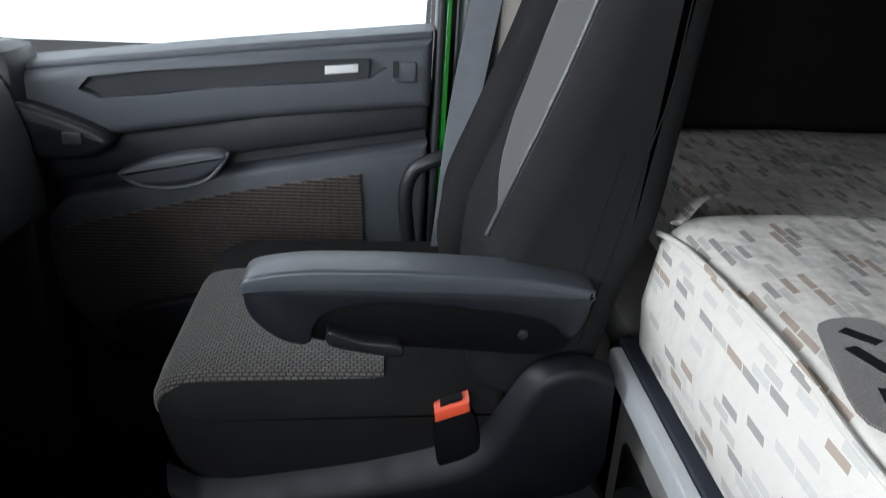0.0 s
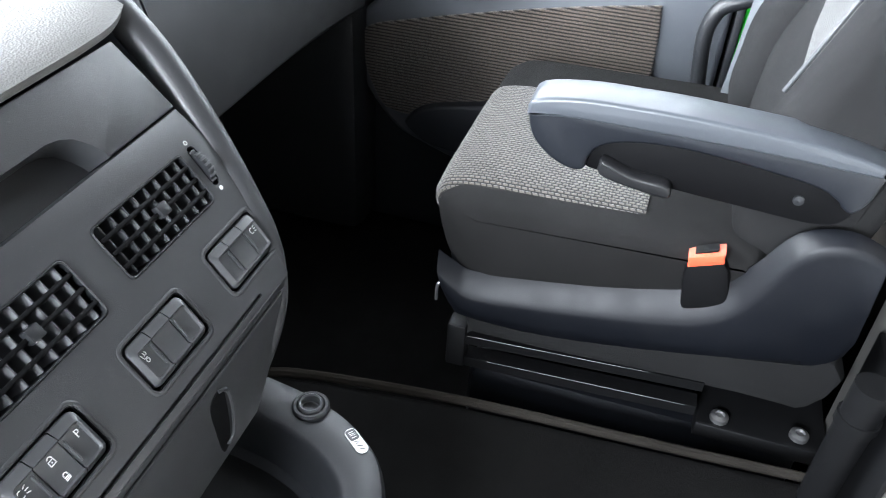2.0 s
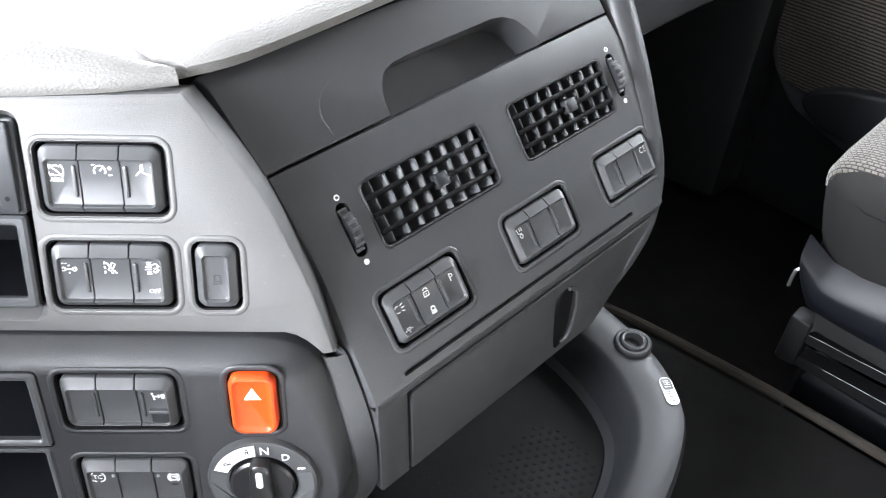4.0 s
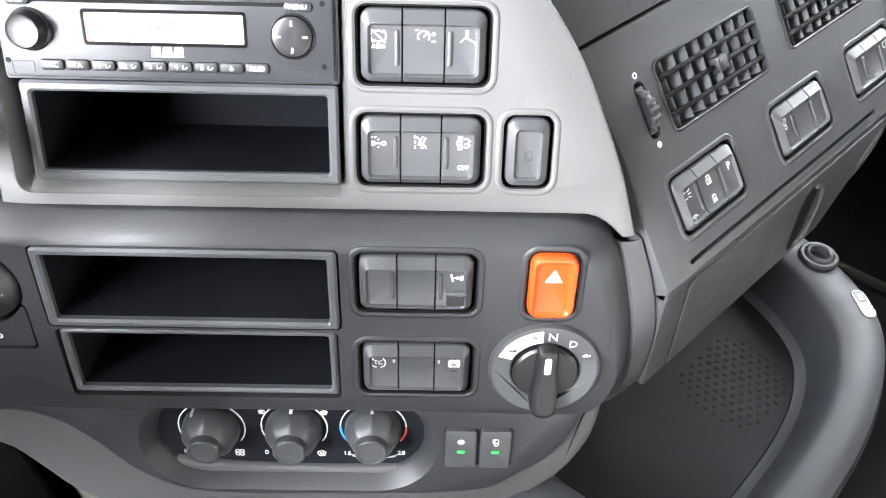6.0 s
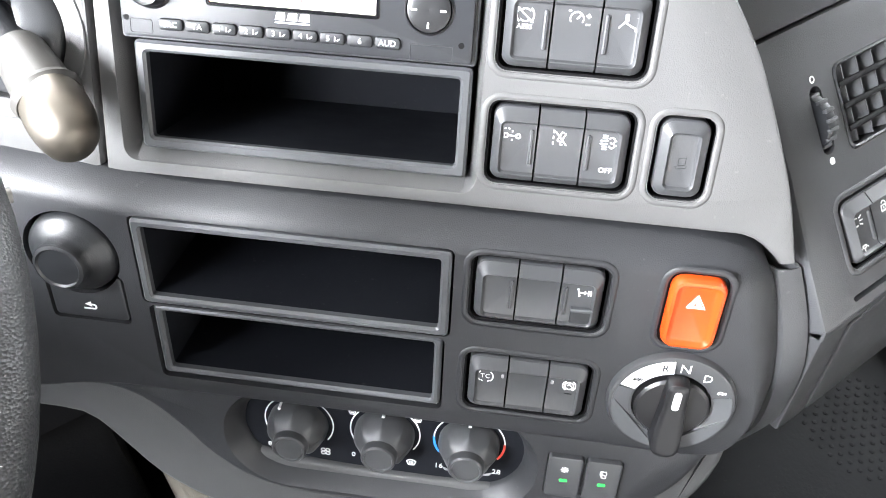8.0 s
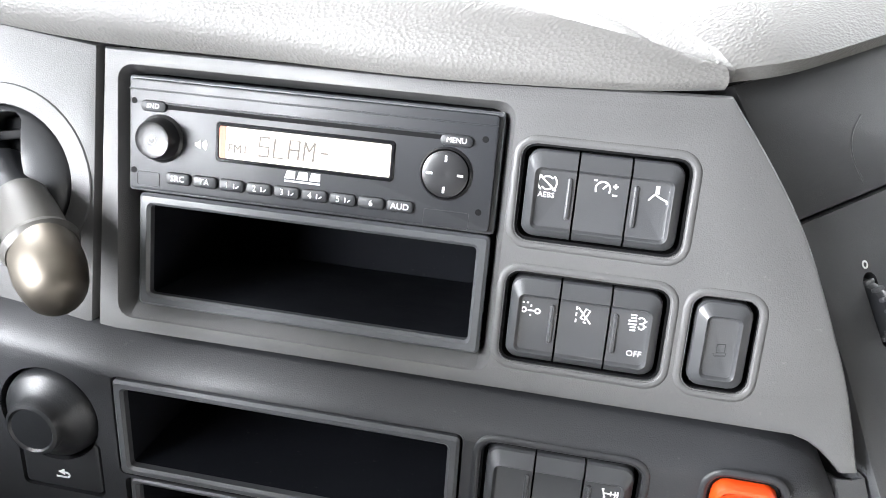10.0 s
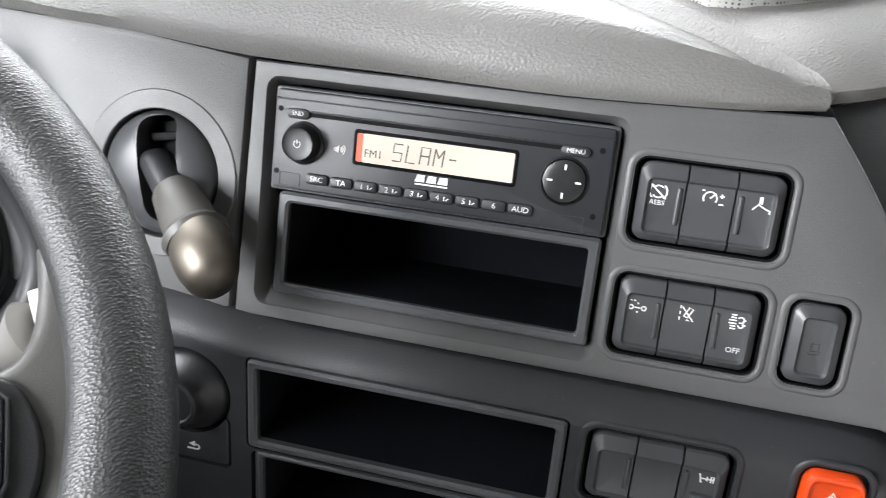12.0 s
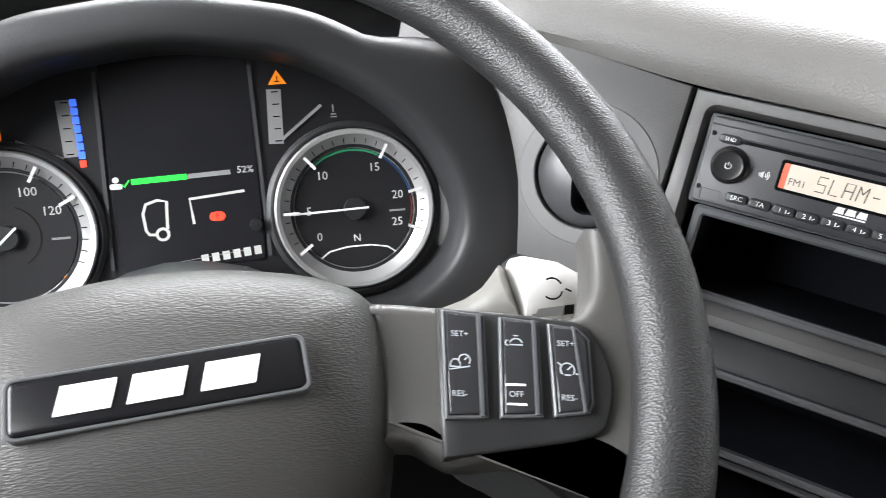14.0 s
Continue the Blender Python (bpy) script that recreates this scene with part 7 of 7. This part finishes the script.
for s in (1, -1):
    mx = Matrix.Diagonal((s, 1, 1, 1)) @ Matrix(((1 - 0.033, 0, 0, 0.0059), (-0.036, 1, 0, 0.0065), (0.10, 0, 1, -0.018), (0, 0, 0, 1)))
    sp = [tuple(p) for p in smooth_line([(0.082, 0.0080), (0.100, 0.0050), (0.135, -0.0030), (0.162, -0.0090), (0.176, -0.0110), (0.186, -0.0030), (0.1925, 0.0150), (0.1960, 0.0340)], 4)]
    sp += [(0.210, 0.030), (0.216, 0.0), (0.216, -0.050), (0.205, -0.095)]
    sp += [tuple(p) for p in smooth_line([(0.1800, -0.1080), (0.1800, -0.0900), (0.1740, -0.0790), (0.1600, -0.0715), (0.135, -0.0700), (0.1130, -0.0690), (0.1030, -0.0640), (0.0950, -0.0580), (0.080, -0.0560)], 4)]
    secs = [[(x, y, z - 0.10 * max(0.0, x - 0.182) * (z > -0.01)) for x, y in inset(sp, d)] for d, z in ((0.0, -0.020), (0.0, -0.004), (0.0010, 0.0004), (0.0028, 0.0028), (0.0050, 0.0040), (0.0075, 0.0044))]
    spk = part("spoke", at(loft(secs), mx), M["spoke"], whl, "taupe-grey moulded spoke", 50)
    kp_out = [tuple(p) for p in smooth_line([(0.1135, -0.0012), (0.139, -0.0068), (0.162, -0.0122), (0.1760, -0.0168), (0.1815, -0.0240), (0.1842, -0.0360), (0.1832, -0.0480), (0.1775, -0.0605), (0.1690, -0.0668), (0.1354, -0.0672), (0.1046, -0.0666)], 3)] + [(0.1062, -0.0480)]
    secs = [[(x, y, z) for x, y in inset(kp_out, d)] for d, z in ((0, -0.002), (0, 0.0058), (0.0008, 0.0068), (0.0020, 0.0072))]
    pan = part("key_panel", at(loft(secs), mx), M["panel_black"], whl, "satin black key panel", 40)
    keys = ([(0.1150, -0.0040), (0.1330, -0.0088), (0.1253, -0.0535), (0.1076, -0.0515)], [(0.1398, -0.0105), (0.1565, -0.0150), (0.1484, -0.0562), (0.1307, -0.0543)], [(0.1606, -0.0165), (0.1728, -0.0200), (0.1770, -0.0260), (0.1712, -0.0540), (0.1685, -0.0575), (0.1535, -0.0570)])
    for n, kpoly in enumerate(keys):
        cxy = Vector((sum(p[0] for p in kpoly) / len(kpoly), sum(p[1] for p in kpoly) / len(kpoly)))
        key = part("key", at(prism(inset(kpoly, 0.0014), 0.004, 0.0108, 0.0010, 3), mx), M["key"], pan, "gloss charcoal rocker key")
        part("key_frame", at(ring(inset(kpoly, -0.0002), inset(kpoly, 0.0013), 0.004, 0.0098, 0.0005), mx), M["frame"], key, "grey key surround")
        # paler strip down the key's outer side: its gloss highlight, put in as colour
        part("key_highlight", at(prism([tuple(Vector(kpoly[1]).lerp(Vector(kpoly[0]), 0.20)), tuple(Vector(kpoly[1]).lerp(Vector(kpoly[0]), 0.09)), tuple(Vector(kpoly[2 if n < 2 else 4]).lerp(Vector(kpoly[-1]), 0.09)), tuple(Vector(kpoly[2 if n < 2 else 4]).lerp(Vector(kpoly[-1]), 0.20))], 0.0100, 0.0112, 0.0004, 2), mx), M["frame"], key, "grey strip standing for the highlight down the key")
        if s > 0:
            cxy.x -= 0.0026 if n < 2 else 0.0040
            turn = pose(0, 0, 0, 0, 0, -10)
            for txt, dy in ((("SET+", 0.0130), ("RES-", -0.0130)), (("OFF", -0.0120),), (("SET+", 0.0115), ("RES-", -0.0120)))[n]:
                part("lettering", moved(letters(txt, 0.0036, 0, 0, 0), mx @ shift(cxy.x + dy * 0.2, cxy.y + dy, 0.0109) @ turn), M["key_print"], key, "", 0)
            part("symbol", moved(strokes([[(a * 0.001, b * 0.001) for a, b in ln] for ln in key_icon(n)], 0.00055, 0.0, 0.95), mx @ shift(cxy.x + (0.0020 if n == 1 else 0), cxy.y + (0.0095 if n == 1 else 0), 0.0109) @ turn), M["key_print"], key, "pale pictogram", 0)
            if n == 1:
                part("symbol", moved(strokes([[(-0.0042, 0.0042), (0.0042, 0.0042)], [(-0.0042, -0.0042), (0.0042, -0.0042)]], 0.0010, 0.0), mx @ shift(cxy.x - 0.0024, cxy.y - 0.0120, 0.0109) @ turn), M["white"], key, "", 0)

# ---- tray on the tunnel ----
tray = thing("console_tray", IDENT, "graphite storage tray on the engine tunnel under the dashboard", "tray")
to = smooth_poly([(0.06, 0.64), (0.30, 0.66), (0.50, 0.64), (0.520, 0.55), (0.512, 0.46), (0.500, 0.395), (0.476, 0.335), (0.432, 0.287), (0.345, 0.252), (0.24, 0.236), (0.12, 0.240), (0.04, 0.30), (0.03, 0.48)], 4)
ti = smooth_poly([(0.08, 0.62), (0.30, 0.63), (0.44, 0.61), (0.452, 0.54), (0.448, 0.46), (0.434, 0.395), (0.405, 0.340), (0.360, 0.308), (0.300, 0.290), (0.22, 0.282), (0.14, 0.285), (0.08, 0.33), (0.06, 0.48)], 4)
secs = [[(x, y, 0.705) for x, y in to], [(x, y, 0.842) for x, y in to], [(x, y, 0.852) for x, y in inset(to, 0.004)], [(x, y, 0.856) for x, y in inset(to, 0.014)],
        [(x, y, 0.857) for x, y in inset(ti, -0.010)], [(x, y, 0.852) for x, y in inset(ti, -0.002)], [(x, y, 0.835) for x, y in inset(ti, 0.004)], [(x, y, 0.806) for x, y in inset(ti, 0.012)], [(x, y, 0.798) for x, y in inset(ti, 0.024)]]
part("bowl", loft(secs), M["tray"], tray, "", 40)
part("mat", prism(inset(ti, 0.022), 0.797, 0.8015, 0.001, 1), M["rubber"], tray, "black ribbed rubber mat")
for kx in range(14):
    for ky in range(9):
        x, y = 0.25 + kx * 0.0085, 0.33 + ky * 0.010 + (kx % 2) * 0.005
        if (x - 0.31) ** 2 + (y - 0.375) ** 2 < 0.0034:
            part("mat_stud", moved(lathe([(0.0, 0.0), (0.0026, 0.0), (0.0016, 0.0009), (0.0, 0.001)], 6), shift(x, y, 0.8014)), M["rubber"], tray)
sk = thing("power_socket", pose(0.479, 0.392, 0.857), "round black power socket in the tray rim", "socket")
part("ring", lathe([(0.0165, -0.004), (0.0215, -0.004), (0.0215, 0.003), (0.0195, 0.0052), (0.0165, 0.0052), (0.0150, 0.0030), (0.0150, -0.004)], 36), M["tray"], sk)
part("barrel", lathe([(0.0, -0.0030), (0.0098, -0.0030), (0.0108, 0.0075), (0.0128, 0.0085), (0.0145, 0.0070), (0.0150, 0.0), (0.0, -0.0050)], 36), M["frame"], sk, "dull metal barrel")
part("bore", moved(prism(disc(0.0096, 0, 0, 28), -0.0030, -0.0022), IDENT), M["gap"], sk, "", 0)
stq = thing("voltage_sticker", pose(0.452, 0.325, 0.8568, 0, 0, 52), "white oval voltage sticker on the tray rim", "sticker")
part("label_plate", prism(rrect(0.0380, 0.0140, 0.0069), 0, 0.0008, 0.0003, 1), M["cap"], stq)
part("dark_half", prism(rrect(0.0155, 0.0115, 0.003, 0.0090, 0), 0.0007, 0.0010), M["frame"], stq, "", 0)
part("print_mark", strokes([[(-0.0145, -0.003), (-0.0120, 0.003)], [(-0.0095, -0.003), (-0.0070, 0.003)], [(-0.0045, 0.003), (-0.0025, -0.003), (-0.0005, 0.003)]], 0.0011, 0.0009), M["frame"], stq, "dark printed bars", 0)
part("print_mark", strokes([[(0.0050, -0.003), (0.0050, 0.003)], [(0.0080, -0.003), (0.0080, 0.003), (0.0105, -0.003), (0.0105, 0.003)], [(0.0130, -0.003), (0.0130, 0.003)]], 0.0009, 0.0011), M["white"], stq, "", 0)

# gaiter in the driver's footwell
gai = thing("gaiter", pose(-0.375, 0.74, 0.62), "black ribbed rubber gaiter below the console", "gaiter")
part("bellows", lathe([(0.0, -0.2)] + [(0.105 - 0.006 * k + (0.008 if k % 2 else 0), -0.17 + 0.032 * k) for k in range(8)] + [(0.0, 0.06)], 24), M["rubber"], gai)
